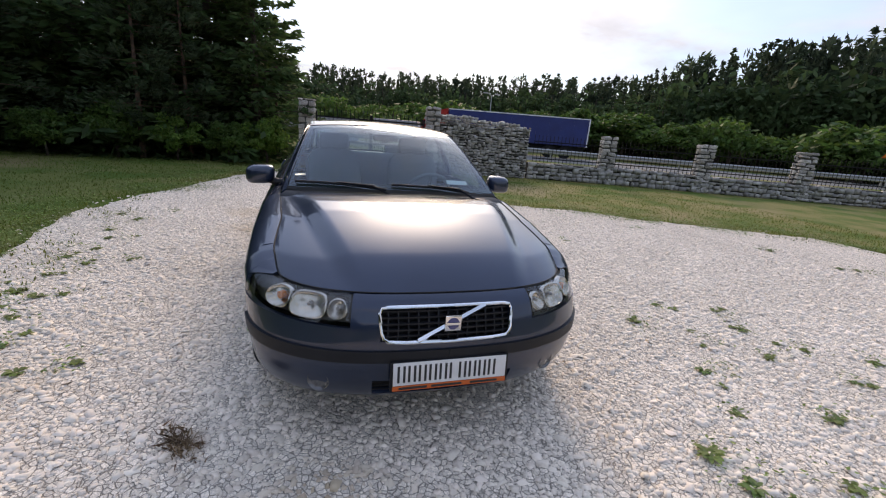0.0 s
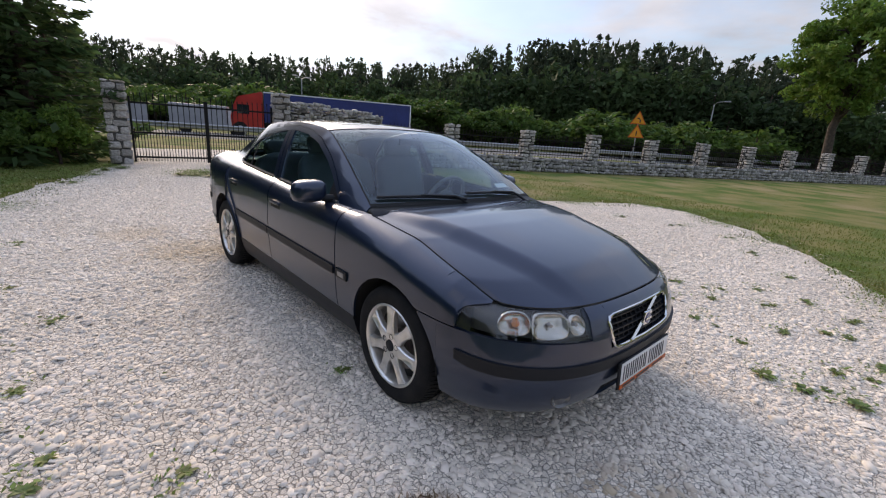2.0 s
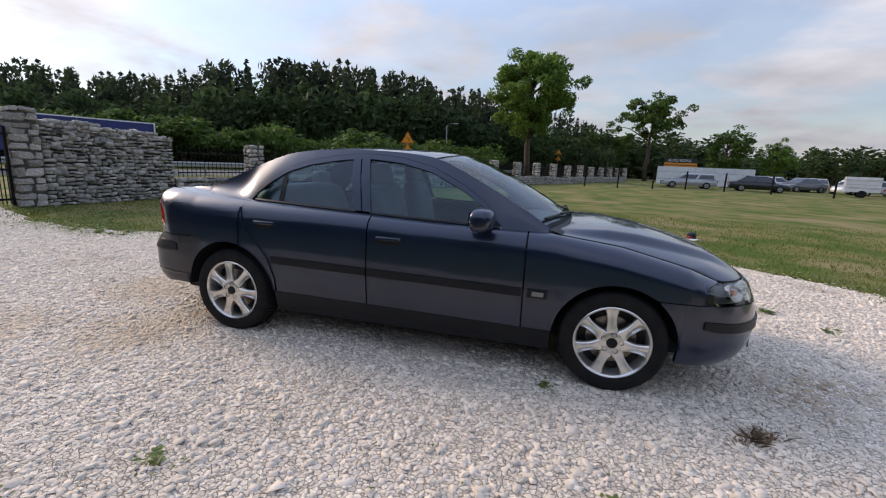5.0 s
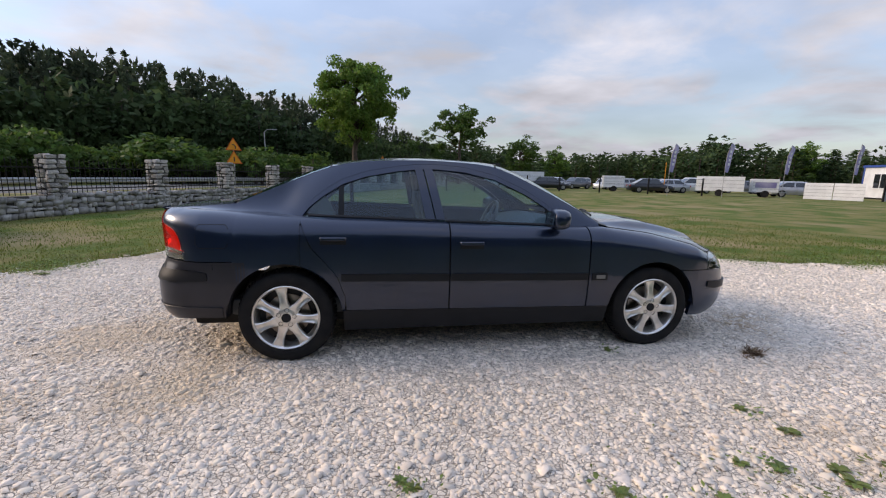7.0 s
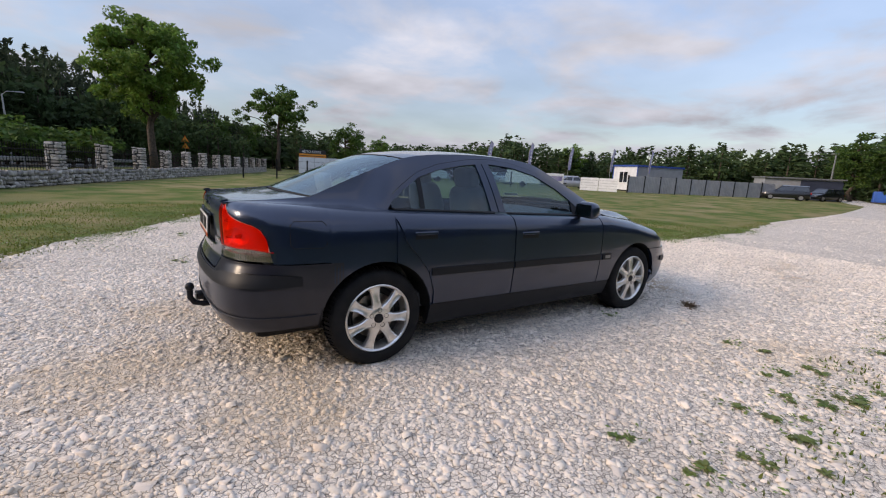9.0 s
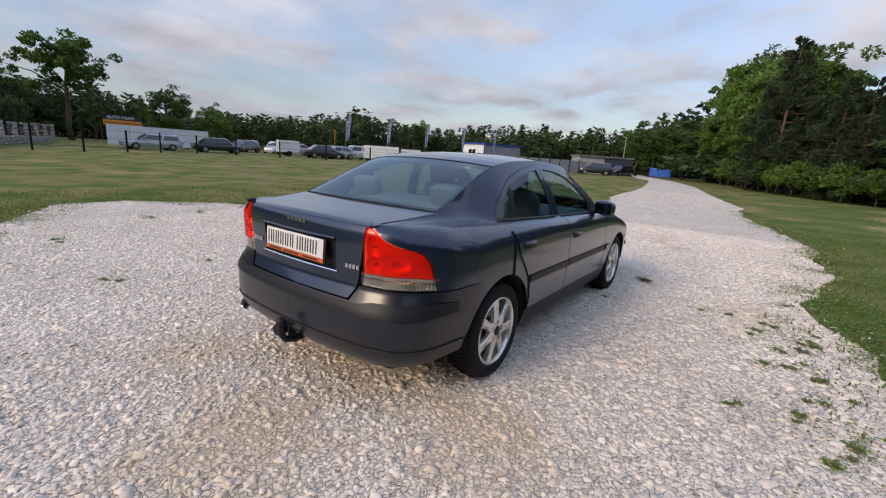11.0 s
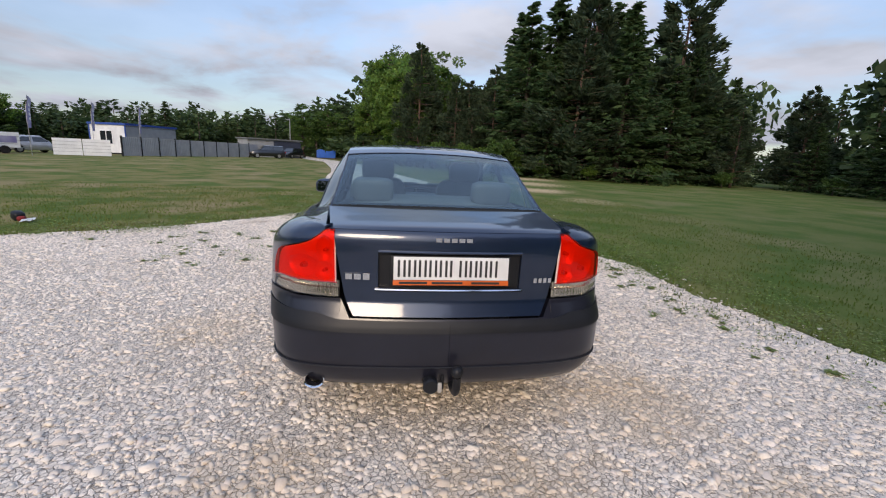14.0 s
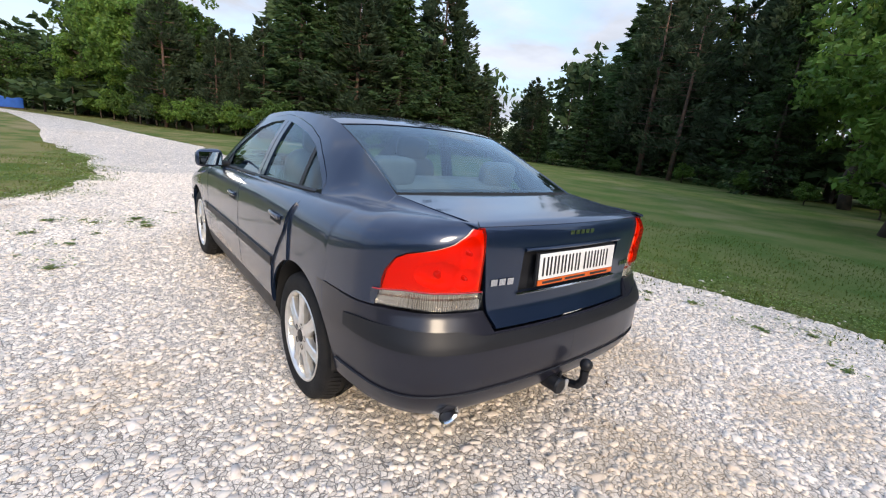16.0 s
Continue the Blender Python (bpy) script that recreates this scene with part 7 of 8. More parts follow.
def wheel_meshes():
    made = {}
    bm = bmesh.new()
    lathe(bm, [(0.214, -0.088), (0.228, -0.098), (0.257, -0.106), (0.285, -0.104), (0.303, -0.094), (0.311, -0.080), (0.3145, -0.05), (0.3155, 0.0), (0.3145, 0.05), (0.311, 0.080),
               (0.303, 0.094), (0.285, 0.104), (0.255, 0.106), (0.228, 0.098), (0.214, 0.088)], 64)
    made["tyre"] = (bm, M_RUBBER)
    bm = bmesh.new()
    for i in range(72):
        a = i * 2 * math.pi / 72
        for sy, off in ((-1, 0.0), (1, 0.5)):
            aa = a + off * 2 * math.pi / 72
            m = Matrix.Rotation(-aa, 4, "Y") @ pose(0.3155, sy * 0.052, 0, 0, 0, sy * 18)
            box(bm, (-0.004, -0.036, -0.008), (0.0035, 0.036, 0.008), m=m)
    made["tread"] = (bm, M_RUBBER)
    bm = bmesh.new()
    lathe(bm, [(0.223, -0.088), (0.225, -0.097), (0.220, -0.101), (0.213, -0.098), (0.208, -0.090), (0.204, -0.070), (0.196, -0.02), (0.190, 0.09)], 64)
    made["rim"] = (bm, M_ALLOY)
    # near-black disc behind the spokes: shade inside the wheel given as colour
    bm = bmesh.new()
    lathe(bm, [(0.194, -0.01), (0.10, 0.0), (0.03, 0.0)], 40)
    made["inner"] = (bm, M_WHEELSHADE)
    bm = bmesh.new()
    lathe(bm, [(0.148, -0.018), (0.148, -0.008), (0.07, -0.006)], 40)
    lathe(bm, [(0.148, -0.018), (0.075, -0.020), (0.07, -0.045), (0.02, -0.047)], 40)
    made["brake_disc"] = (bm, M_DISC)
    # one spoke: broad, flared to the rim, with a shallow valley down the middle
    bm = bmesh.new()
    rows = []
    for r, w, y, dip in ((0.030, 0.028, -0.094, 0.000), (0.060, 0.035, -0.096, 0.000), (0.080, 0.034, -0.097, 0.001), (0.105, 0.027, -0.096, 0.004), (0.135, 0.026, -0.095, 0.010), (0.168, 0.029, -0.093, 0.012), (0.195, 0.036, -0.091, 0.008), (0.210, 0.043, -0.089, 0.002)):
        rows.append([Vector((r, y + 0.030, -w)), Vector((r, y + 0.006, -w * 1.0)), Vector((r, y, -w * 0.80)), Vector((r, y + dip, -w * 0.30)), Vector((r, y + dip, w * 0.30)), Vector((r, y, w * 0.80)), Vector((r, y + 0.006, w)), Vector((r, y + 0.030, w))])
    grid(bm, rows)
    made["spoke"] = (bm, M_ALLOY)
    bm = bmesh.new()
    lathe(bm, [(0.078, -0.060), (0.076, -0.090), (0.066, -0.0965), (0.036, -0.098), (0.034, -0.092), (0.0005, -0.092)], 40)
    made["hub"] = (bm, M_ALLOY)
    bm = bmesh.new()
    lathe(bm, [(0.032, -0.092), (0.030, -0.1005), (0.0005, -0.103)], 28)
    made["cap"] = (bm, M_TRIM)
    bm = bmesh.new()
    lathe(bm, [(0.0155, -0.0975), (0.0145, -0.0992), (0.011, -0.094), (0.0005, -0.094)], 12)
    made["bolt_hole"] = (bm, M_DARK)
    res = {}
    for k, (bm, m) in made.items():
        me = bpy.data.meshes.new(k)
        bmesh.ops.recalc_face_normals(bm, faces=bm.faces)
        for e in bm.edges:
            e.smooth = len(e.link_faces) == 2 and e.calc_face_angle(0) < radians(38)
        for f in bm.faces:
            f.smooth = True
        bm.to_mesh(me)
        bm.free()
        me.materials.append(m)
        res[k] = me
    return res


def build_wheels():
    w = wheel_meshes()
    for x in (1.3575, -1.3575):
        for sg in (-1, 1):
            spin = {(1, -1): 8, (-1, -1): 5, (1, 1): 20, (-1, 1): 11}[(1 if x > 0 else -1, sg)]
            wheel = put("wheel", quads_mesh("wheel", np.zeros((0, 4, 3)), M_DARK), car, "silver seven-spoke alloy wheel with a black tyre")
            wheel.matrix_basis = pose(x, sg * 0.775, 0.316, 0, 0, 0 if sg < 0 else 180) @ Matrix.Rotation(radians(spin), 4, "Y")
            tyre = put("tyre", w["tyre"], wheel, "black road tyre")
            put("tread", w["tread"], wheel)
            put("rim", w["rim"], wheel, "silver alloy rim")
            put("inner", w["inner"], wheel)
            put("brake_disc", w["brake_disc"], wheel, "steel brake disc")
            put("hub", w["hub"], wheel)
            put("cap", w["cap"], wheel, "dark centre cap")
            for i in range(7):
                put("spoke", w["spoke"], wheel, at=Matrix.Rotation(i * 2 * math.pi / 7, 4, "Y"))
            for i in range(5):
                a = i * 2 * math.pi / 5 + 0.3
                put("bolt_hole", w["bolt_hole"], wheel, at=Matrix.Translation((0.054 * math.cos(a), 0.0, 0.054 * math.sin(a))))
    bm = bmesh.new()
    box(bm, (-2.05, -0.60, 0.19), (2.02, 0.60, 0.34), bevel=0.05)
    box(bm, (-0.95, -0.80, 0.21), (0.95, 0.80, 0.33), bevel=0.03)
    part("underbody", bm, M_DARK, car, "dark underbody")
    # dark inner skin behind the panel gaps
    bm = bmesh.new()
    for sg in (-1, 1):
        bm = bmesh.new()
        rows = []
        for x in np.linspace(0.96, -0.94, 30):
            rows.append([shell(s_x(x), z, sg, -0.022) for z in np.linspace(0.30, shoulder(x)[0] - 0.012, 12)])
        grid(bm, rows)
        for xa, xb in ((1.88, 0.96), (-0.94, -1.94)):
            rows = []
            for x in np.linspace(xa, xb, 24):
                lo = max(arch_z(x, 0.45), 0.45) + 0.02
                hi = max(shoulder(x)[0] - 0.015, lo + 0.01)
                rows.append([shell(s_x(x), z, sg, -0.024) for z in np.linspace(lo, hi, 8)])
            grid(bm, rows)
        part("inner_skin", bm, M_DARK, car)


build_sides()
build_front()
build_roof()
build_rear()
plate("front_plate", 2.296, 0.388, True, 4)
plate("rear_plate", -2.252, 0.860, False, -3)
build_wheels()

# ---- beyond the lawn: road, lorry, signs, car lot ----
M_ASPHALT = mat("asphalt", (0.16, 0.16, 0.155), 0.85, second=(0.11, 0.11, 0.11), scale=2, bump=0.4, bscale=60)
M_CURTAIN = mat("blue_curtain", (0.012, 0.030, 0.16), 0.45, second=(0.010, 0.022, 0.12), scale=1.2, bump=0.3, bscale=3, dist=0.03)
M_REDCAB = mat("red_cab", (0.50, 0.025, 0.018), 0.35, scale=2, coat=0.6)
M_WHITE = mat("white_paint", (0.74, 0.75, 0.76), 0.45, second=(0.64, 0.65, 0.66), scale=2, coat=0.2)
M_BLUETRIM = mat("blue_trim", (0.03, 0.08, 0.32), 0.4, scale=3)
M_BLUETARP = mat("blue_tarp", (0.02, 0.12, 0.50), 0.5, scale=2, bump=0.6, bscale=4, dist=0.04)
M_GREYSHEET = mat("grey_sheet", (0.36, 0.37, 0.39), 0.5, metal=0.2, second=(0.30, 0.31, 0.33), scale=1.5)
M_DARKBLUE = mat("dark_blue_boards", (0.035, 0.045, 0.075), 0.6, second=(0.028, 0.035, 0.06), scale=2)
M_SIGN = mat("sign_yellow", (0.75, 0.30, 0.015), 0.4, second=(0.70, 0.26, 0.012), scale=8)
M_SIGNRED = mat("sign_orange_edge", (0.62, 0.10, 0.012), 0.4, scale=8)
M_FLAG = mat("flag_violet", (0.22, 0.20, 0.42), 0.7, second=(0.42, 0.41, 0.56), scale=1.1, leaf=0.3)
M_GALV = mat("galvanised", (0.36, 0.37, 0.38), 0.45, metal=0.6, scale=5)
M_DARKGLASS = mat("dark_window", (0.02, 0.025, 0.03), 0.06, scale=3, coat=1.0)
M_BOARDORANGE = mat("board_orange", (0.80, 0.28, 0.03), 0.5, scale=4)
M_BOARDBLACK = mat("board_black", (0.02, 0.02, 0.02), 0.5, scale=4)
M_HUBSILVER = mat("hub_silver", (0.4, 0.4, 0.41), 0.35, metal=0.8, scale=6)
CARS = {n: mat("paint_" + n, c, 0.3, metal=0.4, scale=2, coat=1.0) for n, c in
        (("silver", (0.42, 0.43, 0.45)), ("black", (0.014, 0.015, 0.018)), ("white", (0.70, 0.70, 0.70)), ("grey", (0.12, 0.125, 0.135)), ("blue", (0.03, 0.05, 0.11)), ("beige", (0.38, 0.36, 0.32)))}


def build_road():
    d, n = Vector((0.364, 0.931, 0)), Vector((-0.931, 0.364, 0))
    bm = bmesh.new()
    rows = []
    for k in np.linspace(-45, 75, 13):
        p = FENCE_AT + d * k
        rows.append([p + n * o + Vector((0, 0, z)) for o, z in ((12.6, 0.0), (12.9, 0.05), (16.3, 0.09), (19.8, 0.05), (20.1, 0.0))])
    grid(bm, rows)
    tagged(part("road", bm, M_ASPHALT, None), "grey asphalt road beyond the fence", "road", kind="structure")


build_road()


def boxpart(name, lo, hi, material, parent, label="", bevel=0.0, smooth=False, at=None):
    bm = bmesh.new()
    box(bm, lo, hi, bevel=bevel, m=at)
    return part(name, bm, material, parent, label, smooth=smooth)


def round_part(name, a, b, r, material, parent, label="", seg=18, r1=None):
    bm = bmesh.new()
    cyl(bm, a, b, r, r1, seg)
    return part(name, bm, material, parent, label)


def build_guard_rail():
    """Steel crash barrier along the near edge of the road."""
    d, n = Vector((0.364, 0.931, 0)), Vector((-0.931, 0.364, 0))
    g = thing("guard_rail", "pale galvanised crash barrier on short posts along the road", "barrier", pose(0, 0, 0), kind="structure")
    for k in range(-32, 44, 4):
        p, q = FENCE_AT + d * k + n * 12.2, FENCE_AT + d * (k + 3.97) + n * 12.2
        bm = bmesh.new()
        rows = [[e + n * o + Vector((0, 0, z)) for o, z in ((0.0, 0.48), (-0.05, 0.53), (-0.05, 0.58), (0.0, 0.63), (-0.05, 0.68), (-0.05, 0.73), (0.0, 0.78))] for e in (p, q)]
        grid(bm, rows)
        part("rail", bm, M_GALV, g, smooth=False)
        bm = bmesh.new()
        tube(bm, [p + n * 0.06, p + n * 0.06 + Vector((0, 0, 0.72))], 0.05, 6)
        part("post", bm, M_GALV, g)


build_guard_rail()


def build_lorry():
    t = thing("lorry", "red-cabbed lorry with a long blue curtain-sided trailer on the road", "lorry", pose(-28.9, 7.5, 0.06, 0, 0, 68.6))
    # local x runs back along the trailer
    tr = boxpart("trailer", (1.9, 0.0, 0.95), (12.3, 2.45, 2.92), M_CURTAIN, t, "blue curtain-sided trailer body", 0.03)
    for x in np.linspace(2.0, 12.2, 12):
        boxpart("curtain_rib", (x - 0.03, -0.015, 1.0), (x + 0.03, 0.0, 2.88), M_CURTAIN, tr)
    boxpart("top_rail", (1.88, -0.02, 2.90), (12.32, 2.47, 2.97), M_WHITE, tr, "pale roof rail")
    boxpart("rear_frame", (12.28, -0.02, 0.92), (12.36, 2.47, 2.95), M_WHITE, tr, "pale rear frame")
    boxpart("chassis", (0.0, 0.5, 0.55), (12.2, 1.95, 0.92), M_DARK, t)
    bm = bmesh.new()
    prof = [(-0.15, 0.45), (-0.22, 1.2), (-0.05, 1.9), (0.25, 2.55), (1.84, 2.98), (1.86, 0.45)]
    a = [bm.verts.new((x, 0.05, z)) for x, z in prof]
    b = [bm.verts.new((x, 2.4, z)) for x, z in prof]
    bm.faces.new(a[::-1]), bm.faces.new(b)
    for i in range(6):
        bm.faces.new((a[i], a[(i + 1) % 6], b[(i + 1) % 6], b[i]))
    bmesh.ops.bevel(bm, geom=list(bm.edges), offset=0.06, segments=2, affect="EDGES")
    cab = part("cab", bm, M_REDCAB, t, "red driver's cab")
    boxpart("side_window", (0.25, 0.03, 1.45), (0.95, 0.06, 2.05), M_DARKGLASS, cab)
    boxpart("windscreen", (-0.02, 0.2, 1.45), (0.02, 2.25, 2.1), M_DARKGLASS, cab, at=pose(-0.02, 0, 0.0, 0, 18, 0) @ pose(-0.35, 0, 0.12))
    boxpart("mirror", (-0.1, -0.12, 1.5), (0.0, 0.02, 2.0), M_DARK, cab)
    for x in (0.35, 3.0, 9.6, 10.8):
        w = round_part("wheel", (x, 0.02, 0.45), (x, 0.32, 0.45), 0.47, M_RUBBER, t, "black lorry wheel")
        round_part("hub", (x, 0.0, 0.45), (x, 0.03, 0.45), 0.22, M_HUBSILVER, w)
    v = thing("box_van", "pale grey box van seen through the gate", "van", pose(-30.6, 4.0, 0.0, 0, 0, 68.6))
    boxpart("body", (0, 0, 0.5), (3.4, 2.0, 1.9), M_GREYSHEET, v, bevel=0.05)
    boxpart("cab", (3.4, 0.1, 0.45), (4.6, 1.9, 1.7), M_WHITE, v, bevel=0.15)
    boxpart("window", (3.7, 0.07, 1.15), (4.3, 0.1, 1.65), M_DARKGLASS, v)
    for x in (0.9, 3.9):
        round_part("wheel", (x, 0.05, 0.36), (x, 0.28, 0.36), 0.36, M_RUBBER, v)
    f = thing("panel_wall", "long grey panel wall beyond the road", "wall", pose(-36.5, -12, 0, 0, 0, 68.6), kind="structure")
    for k in range(8):
        boxpart("panel", (k * 2.0, -0.03, 0.0), (k * 2.0 + 1.96, 0.03, 1.75), M_GREYSHEET, f)


build_lorry()


def warning_sign(x, y, top, yaw):
    t = thing("warning_sign", "two yellow triangular road warning signs on one grey post", "road sign", pose(x, y, 0, 0, 0, yaw), "warning signs")
    round_part("post", (0, 0, 0), (0, 0, top - 0.15), 0.035, M_GALV, t, "grey steel post", 10)
    for k, zc in enumerate((top - 0.48, top - 1.28)):
        for nm, s, d, m in (("plate", 0.52, 0.0, M_SIGNRED), ("face", 0.43, 0.012, M_SIGN)):
            bm = bmesh.new()
            pts = [(s * math.sin(a), s * math.cos(a)) for a in (0, 2.094, 4.189)]
            f = [bm.verts.new((0.05 + d, u, zc + w)) for u, w in pts]
            g = [bm.verts.new((0.03 + d, u, zc + w)) for u, w in pts]
            bm.faces.new(f), bm.faces.new(g[::-1])
            for i in range(3):
                bm.faces.new((f[i], f[(i + 1) % 3], g[(i + 1) % 3], g[i]))
            part(nm, bm, m, t, smooth=False)
        bm = bmesh.new()
        if k == 0:
            tube(bm, [(0.072, 0.10, zc - 0.16), (0.072, 0.10, zc - 0.02), (0.072, 0.03, zc + 0.07), (0.072, -0.09, zc + 0.10)], 0.03, 6)
        else:
            box(bm, (0.066, -0.03, zc - 0.14), (0.074, 0.03, zc + 0.14))
        part("symbol", bm, M_INK, t, "black symbol", smooth=False)


warning_sign(-9.36, 24.95, 3.32, -68)
warning_sign(0.4, 60.1, 3.95, -80)


def build_poles():
    t = thing("street_lamp", "leaning grey concrete lamp post beyond the road", "street lamp", pose(-13.9, 52.6, 0), "street lamps")
    bm = bmesh.new()
    tube(bm, [(0, 0, 0), (-0.06, 0.05, 3), (-0.14, 0.1, 6.1)], 0.11, 10, taper=0.06)
    part("post", bm, M_GALV, t)
    bm = bmesh.new()
    tube(bm, [(-0.14, 0.1, 6.1), (0.2, 0.1, 6.4), (0.9, 0.1, 6.45)], 0.03, 6)
    part("arm", bm, M_GALV, t)
    boxpart("head", (0.8, -0.02, 6.38), (1.4, 0.2, 6.5), M_GALV, t, bevel=0.03)
    t = thing("street_lamp", "tall street lamp with two heads behind the lorry", "street lamp", pose(-42.2, 18.3, 0, 0, 0, 20), "street lamps")
    round_part("post", (0, 0, 0), (0, 0, 5.5), 0.09, M_GALV, t, seg=10, r1=0.05)
    for s in (-1, 1):
        bm = bmesh.new()
        tube(bm, [(0, 0, 5.4), (0, s * 0.4, 5.62), (0, s * 0.9, 5.66)], 0.03, 6)
        part("arm", bm, M_GALV, t)
        boxpart("head", (-0.1, s * 0.9 - 0.3, 5.6), (0.1, s * 0.9 + 0.3, 5.72), M_GALV, t, bevel=0.03)
    t = thing("utility_pole", "thin grey utility pole behind the sheds", "pole", pose(70, 16, 0))
    round_part("post", (0, 0, 0), (0, 0, 6.2), 0.11, M_GALV, t, seg=8, r1=0.08)
    round_part("cross_arm", (0, -0.5, 5.9), (0, 0.5, 5.9), 0.04, M_GALV, t, seg=6)


build_poles()


def parked_car(name, paint, at, length, height, tail, label, group="cars in the lot"):
    """A distant parked car: lofted body, glass house, windows, lamps and wheels. tail: 0 saloon, 1 estate or off-roader."""
    t = thing(name, label, "car", at, group)
    L, H = length / 2, height
    belt_z = H * 0.60
    bm = bmesh.new()
    st_ = [(-L, 0.60, belt_z * 0.78), (-L + 0.12, 0.78, belt_z * 0.96), (-L * 0.6, 0.86, belt_z), (0, 0.88, belt_z), (L * 0.45, 0.87, belt_z * 0.97), (L * 0.8, 0.82, belt_z * 0.85), (L - 0.1, 0.70, belt_z * 0.76), (L, 0.55, belt_z * 0.62)]
    rows = []
    for x, w, z in st_:
        r = [(x, -w * 0.92, 0.24), (x, -w, 0.40), (x, -w, z * 0.75), (x, -w * 0.93, z * 0.97), (x, -w * 0.75, z), (x, 0, z + 0.03), (x, w * 0.75, z), (x, w * 0.93, z * 0.97), (x, w, z * 0.75), (x, w, 0.40), (x, w * 0.92, 0.24)]
        rows.append([Vector(p) for p in r])
    vs = grid(bm, rows)
    bm.faces.new([v for v in vs[0]]), bm.faces.new([v for v in vs[-1]][::-1])
    part("body", bm, paint, t, sharp=40)
    x0, x1 = (-L * 0.92, -L * 0.86) if tail else (-L * 0.80, -L * 0.42)
    x2, x3 = L * 0.18, L * 0.50
    bm = bmesh.new()
    rows = []
    for k, (xb, xt) in enumerate(((x0, x1), (x0 * 0.6 + x3 * 0.4 - 0.2, (x1 + x2) / 2 - 0.2), (x3, x2))):
        rows.append([Vector((xb, -0.80, belt_z - 0.02)), Vector((xt, -0.62, H - 0.05)), Vector((xt, -0.45, H)), Vector((xt, 0.45, H)), Vector((xt, 0.62, H - 0.05)), Vector((xb, 0.80, belt_z - 0.02))])
    vs = grid(bm, rows)
    bm.faces.new(vs[0]), bm.faces.new(vs[-1][::-1])
    cabin = part("cabin", bm, paint, t, sharp=30)

    def side(x, k, s):
        a = Vector((x, s * 0.80, belt_z)).lerp(Vector((x, s * 0.62, H - 0.05)), k)
        return a + Vector((0, s * 0.012, 0))
    for s in (-1, 1):
        for fa, fb in ((0.04, 0.46), (0.52, 0.96)):
            bm = bmesh.new()
            q = []
            for f, k in ((fa, 0.12), (fb, 0.12), (fb, 0.86), (fa, 0.86)):
                xa = x0 + (x3 - x0) * f
                xb = x1 + (x2 - x1) * f
                q.append(side(xa + (xb - xa) * k, k, s))
            bm.faces.new([bm.verts.new(p) for p in q])
            part("window", bm, M_DARKGLASS, cabin)
    for xa, xb in ((x0 - 0.012, x1 - 0.012), (x3 + 0.012, x2 + 0.012)):
        bm = bmesh.new()
        q = []
        for y, k in ((-0.72, 0.1), (0.72, 0.1), (0.56, 0.9), (-0.56, 0.9)):
            q.append(Vector((xa + (xb - xa) * k + (0.01 if xa > 0 else -0.01), y, belt_z + (H - 0.05 - belt_z) * k)))
        bm.faces.new([bm.verts.new(p) for p in q])
        part("window", bm, M_DARKGLASS, cabin)
    for s in (-1, 1):
        boxpart("headlamp", (L - 0.22, s * 0.60 - 0.14, belt_z * 0.66), (L - 0.02, s * 0.60 + 0.10, belt_z * 0.76), M_CLEARLAMP, t, bevel=0.02)
        boxpart("rear_lamp", (-L - 0.01, s * 0.62 - 0.12, belt_z * 0.74), (-L + 0.16, s * 0.62 + 0.12, belt_z * 0.92), M_REDDARK, t, bevel=0.02)
        for x in (-L * 0.60, L * 0.62):
            w = round_part("wheel", (x, s * 0.90, 0.31), (x, s * 0.70, 0.31), 0.315, M_RUBBER, t, "black tyre")
            round_part("rim", (x, s * 0.905, 0.31), (x, s * 0.89, 0.31), 0.20, M_HUBSILVER, w)
    return t


def box_trailer(at, length, high, label, accent=None):
    t = thing("box_trailer", label, "trailer", at, "trailers in the lot")
    boxpart("body", (0, -0.7, 0.45), (length, 0.7, 0.45 + high), M_WHITE, t, bevel=0.02)
    for k in range(1, 4):
        boxpart("rib", (0.01, -0.715, 0.45 + high * k / 4 - 0.012), (length - 0.01, -0.70, 0.45 + high * k / 4 + 0.012), M_GREYSHEET, t)
    if accent:
        boxpart("stripe", (length * 0.1, -0.72, 0.6 + high * 0.2), (length * 0.9, -0.705, 0.45 + high * 0.75), accent, t)
    boxpart("drawbar", (length, -0.05, 0.42), (length + 0.9, 0.05, 0.50), M_GALV, t)
    for s in (-0.75, 0.75):
        round_part("wheel", (length * 0.5, s - 0.09, 0.3), (length * 0.5, s + 0.09, 0.3), 0.3, M_RUBBER, t)


